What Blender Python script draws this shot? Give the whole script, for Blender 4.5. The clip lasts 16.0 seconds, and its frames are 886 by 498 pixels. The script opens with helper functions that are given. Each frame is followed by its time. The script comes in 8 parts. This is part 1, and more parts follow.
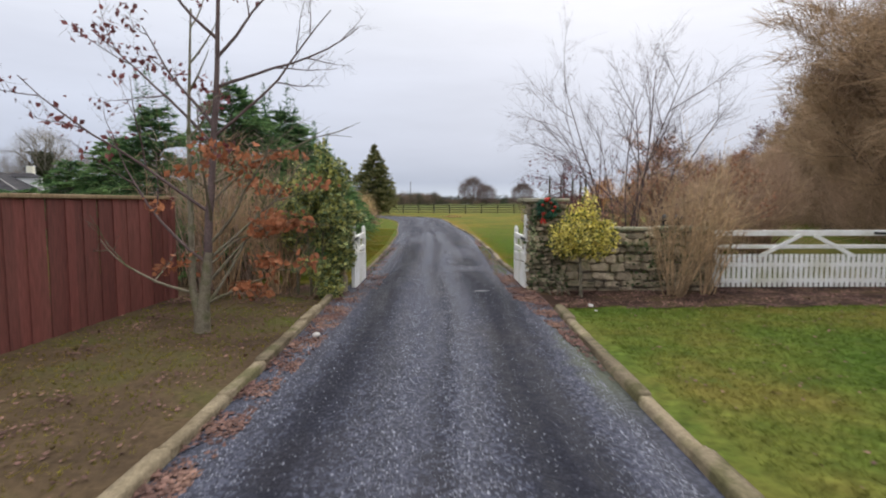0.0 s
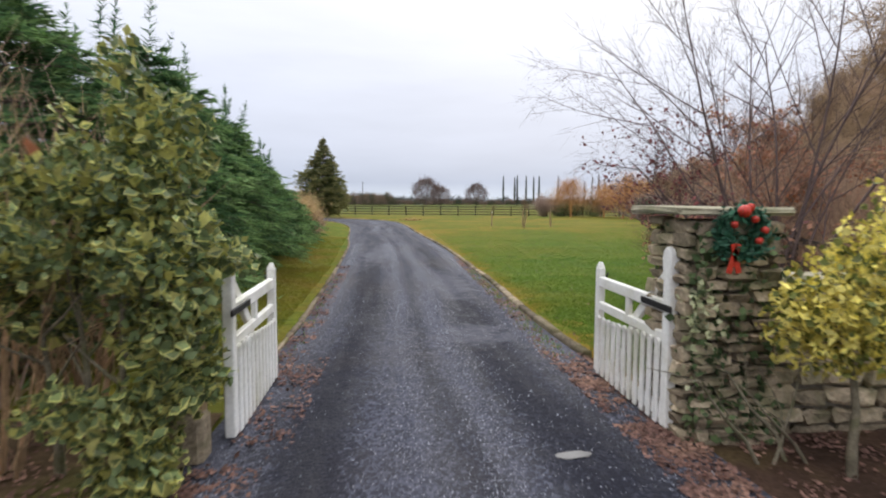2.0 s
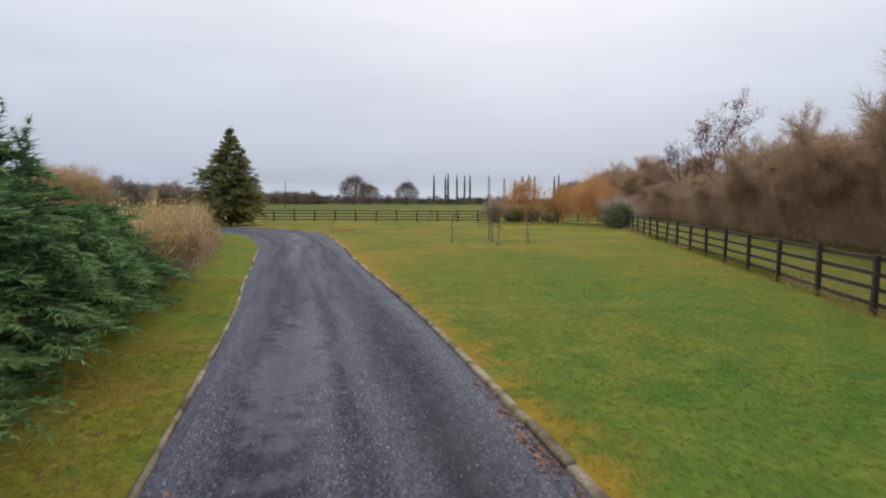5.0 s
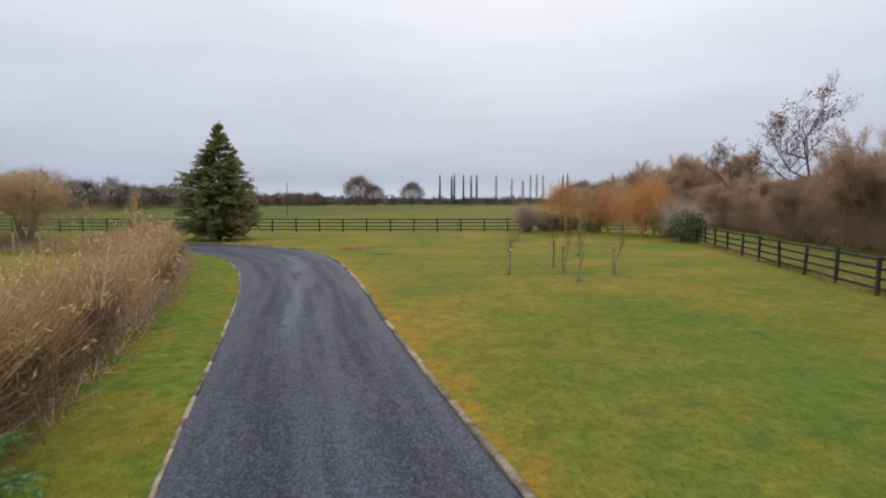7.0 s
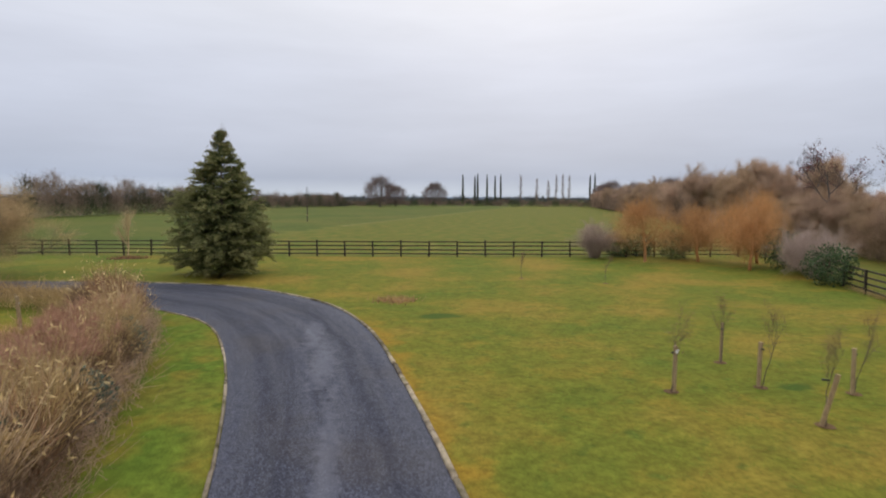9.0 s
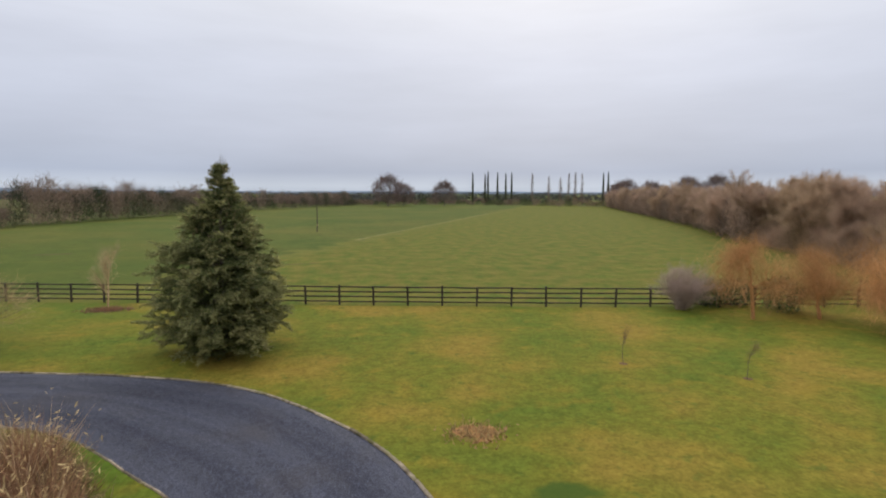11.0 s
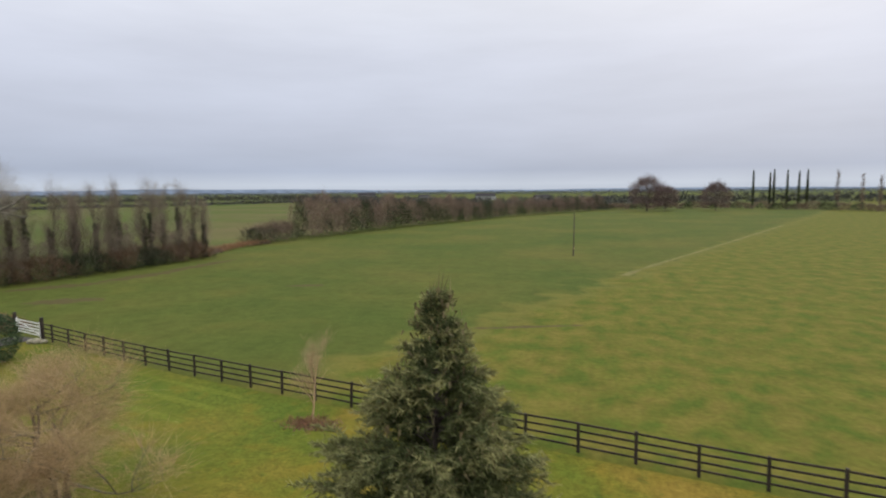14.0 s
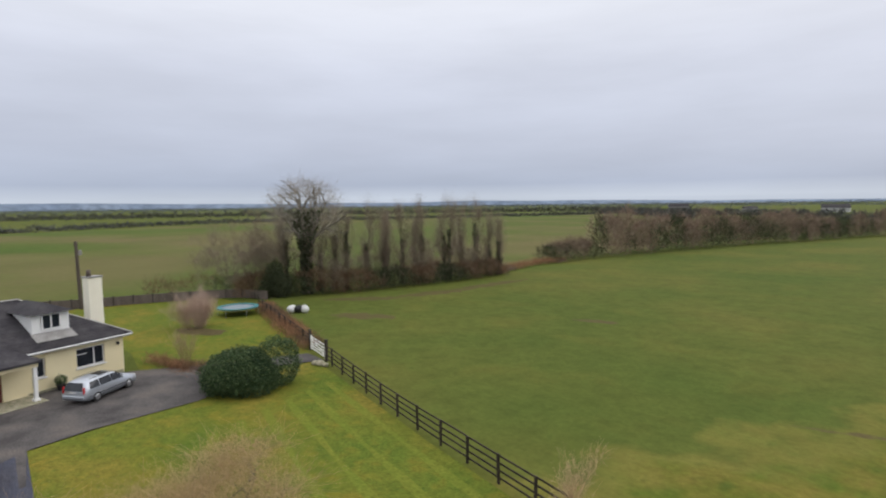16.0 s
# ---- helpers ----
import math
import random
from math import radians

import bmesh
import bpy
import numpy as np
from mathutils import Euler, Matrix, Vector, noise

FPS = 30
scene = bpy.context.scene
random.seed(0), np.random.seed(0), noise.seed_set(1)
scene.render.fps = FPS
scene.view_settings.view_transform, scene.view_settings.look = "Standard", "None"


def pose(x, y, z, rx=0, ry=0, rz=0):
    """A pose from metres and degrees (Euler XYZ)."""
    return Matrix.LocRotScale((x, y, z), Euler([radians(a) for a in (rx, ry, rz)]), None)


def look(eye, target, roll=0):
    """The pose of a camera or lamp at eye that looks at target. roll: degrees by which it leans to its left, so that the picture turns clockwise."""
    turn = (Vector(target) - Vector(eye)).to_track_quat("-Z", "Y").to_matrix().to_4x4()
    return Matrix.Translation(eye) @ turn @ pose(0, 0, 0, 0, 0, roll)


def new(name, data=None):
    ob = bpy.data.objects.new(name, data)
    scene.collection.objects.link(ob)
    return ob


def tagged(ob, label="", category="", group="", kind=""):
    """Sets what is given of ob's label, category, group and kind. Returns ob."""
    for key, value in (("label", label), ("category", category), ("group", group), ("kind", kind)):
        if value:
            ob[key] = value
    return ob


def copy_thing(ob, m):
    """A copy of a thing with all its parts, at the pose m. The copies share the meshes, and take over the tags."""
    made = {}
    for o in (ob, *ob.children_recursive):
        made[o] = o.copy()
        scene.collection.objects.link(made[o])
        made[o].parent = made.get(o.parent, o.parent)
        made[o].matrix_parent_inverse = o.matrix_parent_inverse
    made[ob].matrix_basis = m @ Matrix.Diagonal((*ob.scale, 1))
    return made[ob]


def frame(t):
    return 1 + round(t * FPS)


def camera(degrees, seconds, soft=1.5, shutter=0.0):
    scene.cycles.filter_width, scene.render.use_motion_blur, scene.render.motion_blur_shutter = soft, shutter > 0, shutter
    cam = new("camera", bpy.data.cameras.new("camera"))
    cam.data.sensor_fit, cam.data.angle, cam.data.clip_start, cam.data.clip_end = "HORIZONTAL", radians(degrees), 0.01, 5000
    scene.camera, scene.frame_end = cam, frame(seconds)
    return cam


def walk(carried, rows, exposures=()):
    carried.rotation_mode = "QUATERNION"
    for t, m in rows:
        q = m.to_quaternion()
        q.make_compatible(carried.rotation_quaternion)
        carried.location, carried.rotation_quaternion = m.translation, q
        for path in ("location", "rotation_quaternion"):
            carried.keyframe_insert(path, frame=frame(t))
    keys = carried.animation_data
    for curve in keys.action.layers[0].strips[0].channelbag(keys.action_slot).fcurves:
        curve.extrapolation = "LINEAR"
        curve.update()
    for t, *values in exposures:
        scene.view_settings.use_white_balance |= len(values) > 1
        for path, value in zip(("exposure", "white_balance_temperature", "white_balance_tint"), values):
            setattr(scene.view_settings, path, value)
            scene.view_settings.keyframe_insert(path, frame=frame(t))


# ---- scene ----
cam = camera(76.4, 16.0, soft=2.0, shutter=0.25)
PATH = [
    (0, (0.435, 1.962, 1.546), (0.432, 3.955, 1.381), -0.1),
    (0.5, (0.317, 3.424, 1.588), (0.268, 5.417, 1.422), -0.2),
    (1, (0.183, 4.862, 1.66), (0.172, 6.855, 1.495), -0.0),
    (1.5, (0.053, 6.376, 1.659), (0.127, 8.368, 1.494), 0.2),
    (2, (-0.03, 7.886, 1.629), (0.136, 9.873, 1.466), 0.2),
    (2.5, (-0.038, 9.338, 1.648), (0.211, 11.315, 1.484), 0.0),
    (3, (-0.032, 10.924, 1.684), (0.304, 12.888, 1.519), 0.1),
    (3.5, (-0.029, 12.544, 1.763), (0.359, 14.499, 1.599), 0.2),
    (4, (-0.031, 14.171, 1.877), (0.382, 16.121, 1.713), 0.2),
    (4.2, (-0.022, 14.804, 1.919), (0.392, 16.753, 1.753), 0.3),
    (6.5, (-0.337, 23.973, 2.752), (0.086, 25.92, 2.583), 0.1),
    (7, (-0.344, 26.122, 2.879), (0.062, 28.073, 2.709), -0.0),
    (7.5, (-0.399, 28.319, 3.16), (-0.013, 30.274, 2.987), -0.1),
    (8, (-0.489, 30.644, 3.459), (-0.122, 32.602, 3.286), 0.1),
    (8.5, (-0.611, 33.003, 3.956), (-0.263, 34.964, 3.779), 0.1),
    (9, (-0.839, 35.332, 4.505), (-0.499, 37.295, 4.328), 0.1),
    (11.3, (-2.4, 45.689, 7.355), (-2.082, 47.654, 7.156), 0.2),
    (11.5, (-2.337, 46.726, 7.452), (-2.059, 48.698, 7.263), 0.1),
    (12, (-2.702, 49.055, 8.155), (-2.514, 51.037, 7.966), 0.0),
    (12.5, (-3.088, 51.543, 8.806), (-3.021, 53.533, 8.61), -0.1),
    (13, (-3.542, 53.83, 9.452), (-3.646, 55.818, 9.252), -0.2),
    (13.5, (-4.018, 56.253, 9.908), (-4.317, 58.22, 9.707), -0.4),
    (14, (-4.633, 58.7, 10.441), (-5.162, 60.618, 10.236), -0.5),
    (14.5, (-5.235, 60.945, 10.861), (-6.004, 62.78, 10.659), -0.7),
    (15, (-6.03, 63.029, 11.22), (-7.041, 64.744, 11.023), -0.5),
    (15.5, (-7.012, 65.303, 11.387), (-8.249, 66.863, 11.198), -0.6),
    (16, (-8.217, 67.439, 11.311), (-9.646, 68.829, 11.154), -0.7),
]
walk(cam, [(t, look(eye, target, roll)) for t, eye, target, roll in PATH],
     exposures=[(0.0, 0.16), (0.6, 0.28), (1.5, 0.35), (2.5, 0.30), (3.5, 0.12), (6.5, 0.0), (9.0, -0.01), (12.0, -0.01), (16.0, 0.02)])

# ---- world and light: a thick overcast sky ----
SUN_EL, SUN_AZ = 38.0, 20.0
world = bpy.data.worlds.new("overcast")
scene.world = world
world.use_nodes = True
wn, wl = world.node_tree.nodes, world.node_tree.links
wn.clear()


def wnode(kind, **kw):
    n = wn.new(kind)
    for k, v in kw.items():
        n.inputs[k.replace("_", " ")].default_value = v
    return n


sky = wn.new("ShaderNodeTexSky")
sky.sky_type = "NISHITA"
sky.sun_disc = False
sky.sun_elevation, sky.sun_rotation = radians(SUN_EL), radians(SUN_AZ)
sky.dust_density, sky.air_density = 4.0, 1.2
skym = wn.new("ShaderNodeVectorMath")
skym.operation = "SCALE"
skym.inputs["Scale"].default_value = 0.10
wl.new(sky.outputs[0], skym.inputs[0])
tc = wn.new("ShaderNodeTexCoord")
sep = wn.new("ShaderNodeSeparateXYZ")
wl.new(tc.outputs["Generated"], sep.inputs[0])
# the cloud deck: dim blue-grey low down, brighter overhead
ramp = wn.new("ShaderNodeValToRGB")
cr = ramp.color_ramp
cr.elements[0].position, cr.elements[0].color = 0.0, (0.54, 0.60, 0.70, 1)
cr.elements[1].position, cr.elements[1].color = 1.0, (1.72, 1.73, 1.76, 1)
for p, c in ((0.012, (0.60, 0.66, 0.76)), (0.035, (0.46, 0.52, 0.65)), (0.10, (0.55, 0.595, 0.72)),
             (0.22, (0.68, 0.715, 0.83)), (0.36, (0.86, 0.88, 0.95)), (0.6, (1.42, 1.42, 1.44))):
    e = cr.elements.new(p)
    e.color = (*c, 1)
wl.new(sep.outputs["Z"], ramp.inputs[0])
# streaky undulations, stretched along the horizon
mp = wn.new("ShaderNodeMapping")
mp.inputs["Scale"].default_value = (1.6, 1.6, 9.0)
wl.new(tc.outputs["Generated"], mp.inputs[0])
nz = wnode("ShaderNodeTexNoise", Scale=1.7, Detail=5.0, Roughness=0.55)
wl.new(mp.outputs[0], nz.inputs["Vector"])
mr = wn.new("ShaderNodeMapRange")
mr.inputs["From Min"].default_value, mr.inputs["From Max"].default_value = 0.3, 0.7
mr.inputs["To Min"].default_value, mr.inputs["To Max"].default_value = 0.94, 1.055
wl.new(nz.outputs["Fac"], mr.inputs["Value"])
cloud = wn.new("ShaderNodeVectorMath")
cloud.operation = "SCALE"
wl.new(ramp.outputs[0], cloud.inputs[0])
wl.new(mr.outputs[0], cloud.inputs["Scale"])
mixs = wn.new("ShaderNodeMix")
mixs.data_type = "RGBA"
mixs.inputs["Factor"].default_value = 0.93
wl.new(skym.outputs[0], mixs.inputs["A"])
wl.new(cloud.outputs[0], mixs.inputs["B"])
bg = wn.new("ShaderNodeBackground")
bg.inputs["Strength"].default_value = 1.0
wl.new(mixs.outputs["Result"], bg.inputs["Color"])
wo = wn.new("ShaderNodeOutputWorld")
wl.new(bg.outputs[0], wo.inputs[0])

sun = new("sun", bpy.data.lights.new("sun", "SUN"))
sun.data.energy, sun.data.angle, sun.data.color = 0.7, radians(40), (1.0, 0.97, 0.93)
sun.matrix_world = pose(0, 0, 60, 90 - SUN_EL, 0, 180 - SUN_AZ)

# ---- materials ----
def material(name, colors, scale=3.0, rough=0.85, fine=30.0, bump=0.3, bump_dist=0.01, stretch=(1, 1, 1), detail=6.0,
             fine_amount=0.25, island=0.0, objrand=0.0, metal=0.0, spec=0.4, trans=0.0):
    """Noise between two or three base colours at a large scale, a fine grain on top, bump, and small variation by piece."""
    m = bpy.data.materials.new(name)
    m.use_nodes = True
    nt = m.node_tree
    n, l = nt.nodes, nt.links
    b = n["Principled BSDF"]
    b.inputs["Roughness"].default_value = rough
    b.inputs["Metallic"].default_value = metal
    b.inputs["Specular IOR Level"].default_value = spec
    geo = n.new("ShaderNodeNewGeometry")
    mp = n.new("ShaderNodeMapping")
    mp.inputs["Scale"].default_value = stretch
    l.new(geo.outputs["Position"], mp.inputs[0])
    big = n.new("ShaderNodeTexNoise")
    big.inputs["Scale"].default_value, big.inputs["Detail"].default_value = scale, detail
    l.new(mp.outputs[0], big.inputs["Vector"])
    rp = n.new("ShaderNodeValToRGB")
    k = len(colors)
    for i, c in enumerate(colors):
        p = 0.34 + 0.32 * i / max(1, k - 1)
        if i < 2:
            e = rp.color_ramp.elements[i]
            e.position = p
        else:
            e = rp.color_ramp.elements.new(p)
        e.color = (*c, 1)
    if k == 1:
        rp.color_ramp.elements[1].color = (*colors[0], 1)
    l.new(big.outputs["Fac"], rp.inputs[0])
    fn = n.new("ShaderNodeTexNoise")
    fn.inputs["Scale"].default_value, fn.inputs["Detail"].default_value = fine, 3.0
    l.new(mp.outputs[0], fn.inputs["Vector"])
    val = n.new("ShaderNodeMapRange")
    val.inputs["From Min"].default_value, val.inputs["From Max"].default_value = 0.3, 0.7
    val.inputs["To Min"].default_value, val.inputs["To Max"].default_value = 1 - fine_amount, 1 + fine_amount
    l.new(fn.outputs["Fac"], val.inputs["Value"])
    out = val.outputs[0]
    for amount, src in ((island, geo.outputs["Random Per Island"]), (objrand, None)):
        if amount <= 0:
            continue
        if src is None:
            src = n.new("ShaderNodeObjectInfo").outputs["Random"]
        r = n.new("ShaderNodeMapRange")
        r.inputs["To Min"].default_value, r.inputs["To Max"].default_value = 1 - amount, 1 + amount
        l.new(src, r.inputs["Value"])
        mu = n.new("ShaderNodeMath")
        mu.operation = "MULTIPLY"
        l.new(out, mu.inputs[0])
        l.new(r.outputs[0], mu.inputs[1])
        out = mu.outputs[0]
    sc = n.new("ShaderNodeVectorMath")
    sc.operation = "SCALE"
    l.new(rp.outputs[0], sc.inputs[0])
    l.new(out, sc.inputs["Scale"])
    l.new(sc.outputs[0], b.inputs["Base Color"])
    if bump > 0:
        bp = n.new("ShaderNodeBump")
        bp.inputs["Strength"].default_value, bp.inputs["Distance"].default_value = bump, bump_dist
        l.new(fn.outputs["Fac"], bp.inputs["Height"])
        l.new(bp.outputs[0], b.inputs["Normal"])
    if trans > 0:
        # thin leaves let some light through
        tr = n.new("ShaderNodeBsdfTranslucent")
        l.new(sc.outputs[0], tr.inputs["Color"])
        mx = n.new("ShaderNodeMixShader")
        mx.inputs[0].default_value = trans
        l.new(b.outputs[0], mx.inputs[1])
        l.new(tr.outputs[0], mx.inputs[2])
        l.new(mx.outputs[0], n["Material Output"].inputs["Surface"])
    return m


M = {}
M["field"] = material("field_grass", [(0.066, 0.090, 0.018), (0.080, 0.096, 0.020), (0.102, 0.103, 0.024)], 0.045, 0.95, 0.9, 0.15, 0.04, spec=0.06, fine_amount=0.12)


def rough_sward(m):
    """East of the worn track the pasture is ungrazed: tussocks and streaks of pale dead grass among the green."""
    n, l = m.node_tree.nodes, m.node_tree.links
    b = n["Principled BSDF"]
    old = b.inputs["Base Color"].links[0].from_socket
    geo = n.new("ShaderNodeNewGeometry")
    dot = n.new("ShaderNodeVectorMath")
    dot.operation = "DOT_PRODUCT"
    dot.inputs[1].default_value = (0.916, -0.402, 0.0)
    l.new(geo.outputs["Position"], dot.inputs[0])

    def nz(scale, stretch, det=5.0):
        mp_ = n.new("ShaderNodeMapping")
        mp_.inputs["Scale"].default_value = stretch
        l.new(geo.outputs["Position"], mp_.inputs[0])
        q = n.new("ShaderNodeTexNoise")
        q.inputs["Scale"].default_value, q.inputs["Detail"].default_value = scale, det
        l.new(mp_.outputs[0], q.inputs["Vector"])
        return q.outputs["Fac"]

    def rng_(x, a, c, d, e):
        q = n.new("ShaderNodeMapRange")
        for k, v in zip(("From Min", "From Max", "To Min", "To Max"), (a, c, d, e)):
            q.inputs[k].default_value = v
        l.new(x, q.inputs["Value"])
        return q.outputs[0]

    edge = n.new("ShaderNodeMath")
    l.new(dot.outputs["Value"], edge.inputs[0])
    l.new(rng_(nz(0.25, (1, 1, 1)), 0.3, 0.7, -2.5, 2.5), edge.inputs[1])
    mask = rng_(edge.outputs[0], -54.5, -50.5, 0.0, 1.0)
    cr_ = n.new("ShaderNodeValToRGB")
    e = cr_.color_ramp.elements
    e[0].position, e[0].color = 0.36, (0.078, 0.104, 0.016, 1)
    e[1].position, e[1].color = 0.66, (0.144, 0.124, 0.027, 1)
    k_ = e.new(0.50)
    k_.color = (0.110, 0.112, 0.020, 1)
    l.new(nz(0.62, (1.0, 0.8, 1.0), 9.0), cr_.inputs[0])
    gr_ = n.new("ShaderNodeVectorMath")
    gr_.operation = "SCALE"
    l.new(cr_.outputs[0], gr_.inputs[0])
    l.new(rng_(nz(2.8, (1, 1, 1)), 0.3, 0.7, 0.90, 1.10), gr_.inputs["Scale"])
    mx = n.new("ShaderNodeMix")
    mx.data_type = "RGBA"
    l.new(mask, mx.inputs["Factor"])
    l.new(old, mx.inputs["A"])
    l.new(gr_.outputs[0], mx.inputs["B"])
    # a yellowed rim where the two swards meet
    rim = n.new("ShaderNodeMath")
    rim.operation = "MULTIPLY"
    l.new(rng_(edge.outputs[0], -55.0, -52.9, 0.0, 0.45), rim.inputs[0])
    l.new(rng_(edge.outputs[0], -52.9, -50.6, 1.0, 0.0), rim.inputs[1])
    my = n.new("ShaderNodeMix")
    my.data_type = "RGBA"
    my.inputs["B"].default_value = (0.175, 0.150, 0.038, 1)
    l.new(rim.outputs[0], my.inputs["Factor"])
    l.new(mx.outputs["Result"], my.inputs["A"])
    l.new(my.outputs["Result"], b.inputs["Base Color"])


rough_sward(M["field"])
M["lawn"] = material("lawn_grass", [(0.088, 0.114, 0.0155), (0.126, 0.125, 0.0175), (0.196, 0.140, 0.026)], 0.2, 0.95, 2.2, 0.3, 0.05, spec=0.06, fine_amount=0.16)


def sward_tools(m):
    """Short hands for the node tree of a grass material: noise, range, sums and mixes."""
    n, l = m.node_tree.nodes, m.node_tree.links
    geo = n.new("ShaderNodeNewGeometry")

    def nz(scale, detail=4.0, stretch=None):
        q = n.new("ShaderNodeTexNoise")
        q.inputs["Scale"].default_value, q.inputs["Detail"].default_value = scale, detail
        if stretch:
            mp_ = n.new("ShaderNodeMapping")
            mp_.inputs["Scale"].default_value = stretch
            l.new(geo.outputs["Position"], mp_.inputs[0])
            l.new(mp_.outputs[0], q.inputs["Vector"])
        else:
            l.new(geo.outputs["Position"], q.inputs["Vector"])
        return q.outputs["Fac"]

    def to(x, a, c, d, e):
        q = n.new("ShaderNodeMapRange")
        for k, v in zip(("From Min", "From Max", "To Min", "To Max"), (a, c, d, e)):
            q.inputs[k].default_value = v
        l.new(x, q.inputs["Value"])
        return q.outputs[0]

    def op(kind, x, y):
        q = n.new("ShaderNodeMath")
        q.operation = kind
        for i, v in enumerate((x, y)):
            if isinstance(v, (int, float)):
                q.inputs[i].default_value = v
            else:
                l.new(v, q.inputs[i])
        return q.outputs[0]

    def mix(fac, a, b):
        q = n.new("ShaderNodeMix")
        q.data_type = "RGBA"
        l.new(fac, q.inputs["Factor"])
        for k, v in (("A", a), ("B", b)):
            if isinstance(v, tuple):
                q.inputs[k].default_value = (*v, 1)
            else:
                l.new(v, q.inputs[k])
        return q.outputs["Result"]

    def scale(col, f):
        q = n.new("ShaderNodeVectorMath")
        q.operation = "SCALE"
        l.new(col, q.inputs[0])
        l.new(f, q.inputs["Scale"])
        return q.outputs[0]

    def xyz():
        q = n.new("ShaderNodeSeparateXYZ")
        l.new(geo.outputs["Position"], q.inputs[0])
        return q.outputs
    return nz, to, op, mix, scale, xyz


def lawn_sward(m):
    """Greener grass nearer the gates, an older yellowed sward farther on, ochre moss along the kerb, and tufts at every size."""
    b = m.node_tree.nodes["Principled BSDF"]
    old = b.inputs["Base Color"].links[0].from_socket
    nz, to, op, mix, scale, xyz = sward_tools(m)
    p = xyz()
    fresh = mix(to(nz(1.1, 6.0), 0.36, 0.64, 0.0, 1.0), (0.057, 0.106, 0.018), (0.108, 0.137, 0.023))
    far = to(op("ADD", op("MULTIPLY", nz(0.22, 5.0), 30.0), p["Y"]), 38.0, 55.0, 0.0, 1.0)
    far = op("MULTIPLY", far, to(op("ADD", p["X"], op("MULTIPLY", nz(0.2, 4.0), 8.0)), -16.0, -9.0, 0.62, 1.0))
    col = mix(far, fresh, old)
    # yellowed tufts and dark green clover spots
    col = mix(op("MULTIPLY", to(nz(0.85, 7.0), 0.53, 0.68, 0.0, 0.55), to(far, 0.0, 1.0, 0.25, 1.0)), col, (0.20, 0.145, 0.022))
    col = mix(to(nz(1.9, 6.0), 0.58, 0.72, 0.0, 0.6), col, (0.058, 0.094, 0.016))
    # moss band: distance from the drive's edge, which bends away slowly
    ys = np.linspace(13, 57, 60)
    i0 = int(np.argmax(RIGHT_EDGE[:, 1] > 58))
    c = np.polyfit((ys - 35) / 22, np.interp(ys, RIGHT_EDGE[:i0, 1], RIGHT_EDGE[:i0, 0]), 6)
    u = op("MULTIPLY", op("SUBTRACT", p["Y"], 35.0), 1 / 22)
    f = float(c[0])
    for k in c[1:]:
        f = op("ADD", op("MULTIPLY", f, u), float(k))
    away = op("ADD", op("SUBTRACT", p["X"], f), to(nz(1.3, 5.0), 0.3, 0.7, -0.45, 0.45))
    band = op("MULTIPLY", to(away, 0.10, 0.75, 0.8, 0.0), to(away, -2.0, -0.9, 0.0, 1.0))
    col = mix(op("MULTIPLY", band, to(p["Y"], 54.0, 58.0, 1.0, 0.0)), col, (0.235, 0.140, 0.020))
    col = scale(col, to(nz(7.0, 5.0), 0.3, 0.7, 0.80, 1.20))
    col = scale(col, to(nz(30.0, 3.0), 0.3, 0.7, 0.80, 1.20))
    m.node_tree.links.new(col, b.inputs["Base Color"])


RIGHT_EDGE = np.array([(1.92, 12), (1.81, 15.4), (1.84, 19), (1.78, 22), (1.68, 26.8), (1.45, 31.2), (1.2, 35), (0.95, 39.3), (0.78, 44), (0.46, 49), (-0.15, 54.6), (-1.6, 59.3)])
lawn_sward(M["lawn"])


def mottle(m, sizes, spots=(), stains=(), stain_col=(0.09, 0.07, 0.034)):
    """Tufts at several sizes (scale, amount), spots of another colour (scale, from, to, share, colour), and oval stains (x, y, half length, half width, turn)."""
    b = m.node_tree.nodes["Principled BSDF"]
    col = b.inputs["Base Color"].links[0].from_socket
    nz, to, op, mix, scale, xyz = sward_tools(m)
    for sc, lo, hi, share, c in spots:
        col = mix(to(nz(sc, 6.0), lo, hi, 0.0, share), col, c)
    p = xyz() if stains else None
    for cx, cy, rx, ry, turn in stains:
        dx, dy = op("SUBTRACT", p["X"], cx), op("SUBTRACT", p["Y"], cy)
        u = op("MULTIPLY", op("ADD", op("MULTIPLY", dx, math.cos(turn)), op("MULTIPLY", dy, math.sin(turn))), 1 / rx)
        v = op("MULTIPLY", op("ADD", op("MULTIPLY", dx, -math.sin(turn)), op("MULTIPLY", dy, math.cos(turn))), 1 / ry)
        d2 = op("ADD", op("MULTIPLY", u, u), op("MULTIPLY", v, v))
        col = mix(to(op("ADD", d2, to(nz(0.9, 6.0), 0.3, 0.7, -0.7, 0.7)), 0.45, 1.25, 0.85, 0.0), col, stain_col)
    for sc, amount in sizes:
        col = scale(col, to(nz(sc, 4.0), 0.3, 0.7, 1 - amount, 1 + amount))
    m.node_tree.links.new(col, b.inputs["Base Color"])


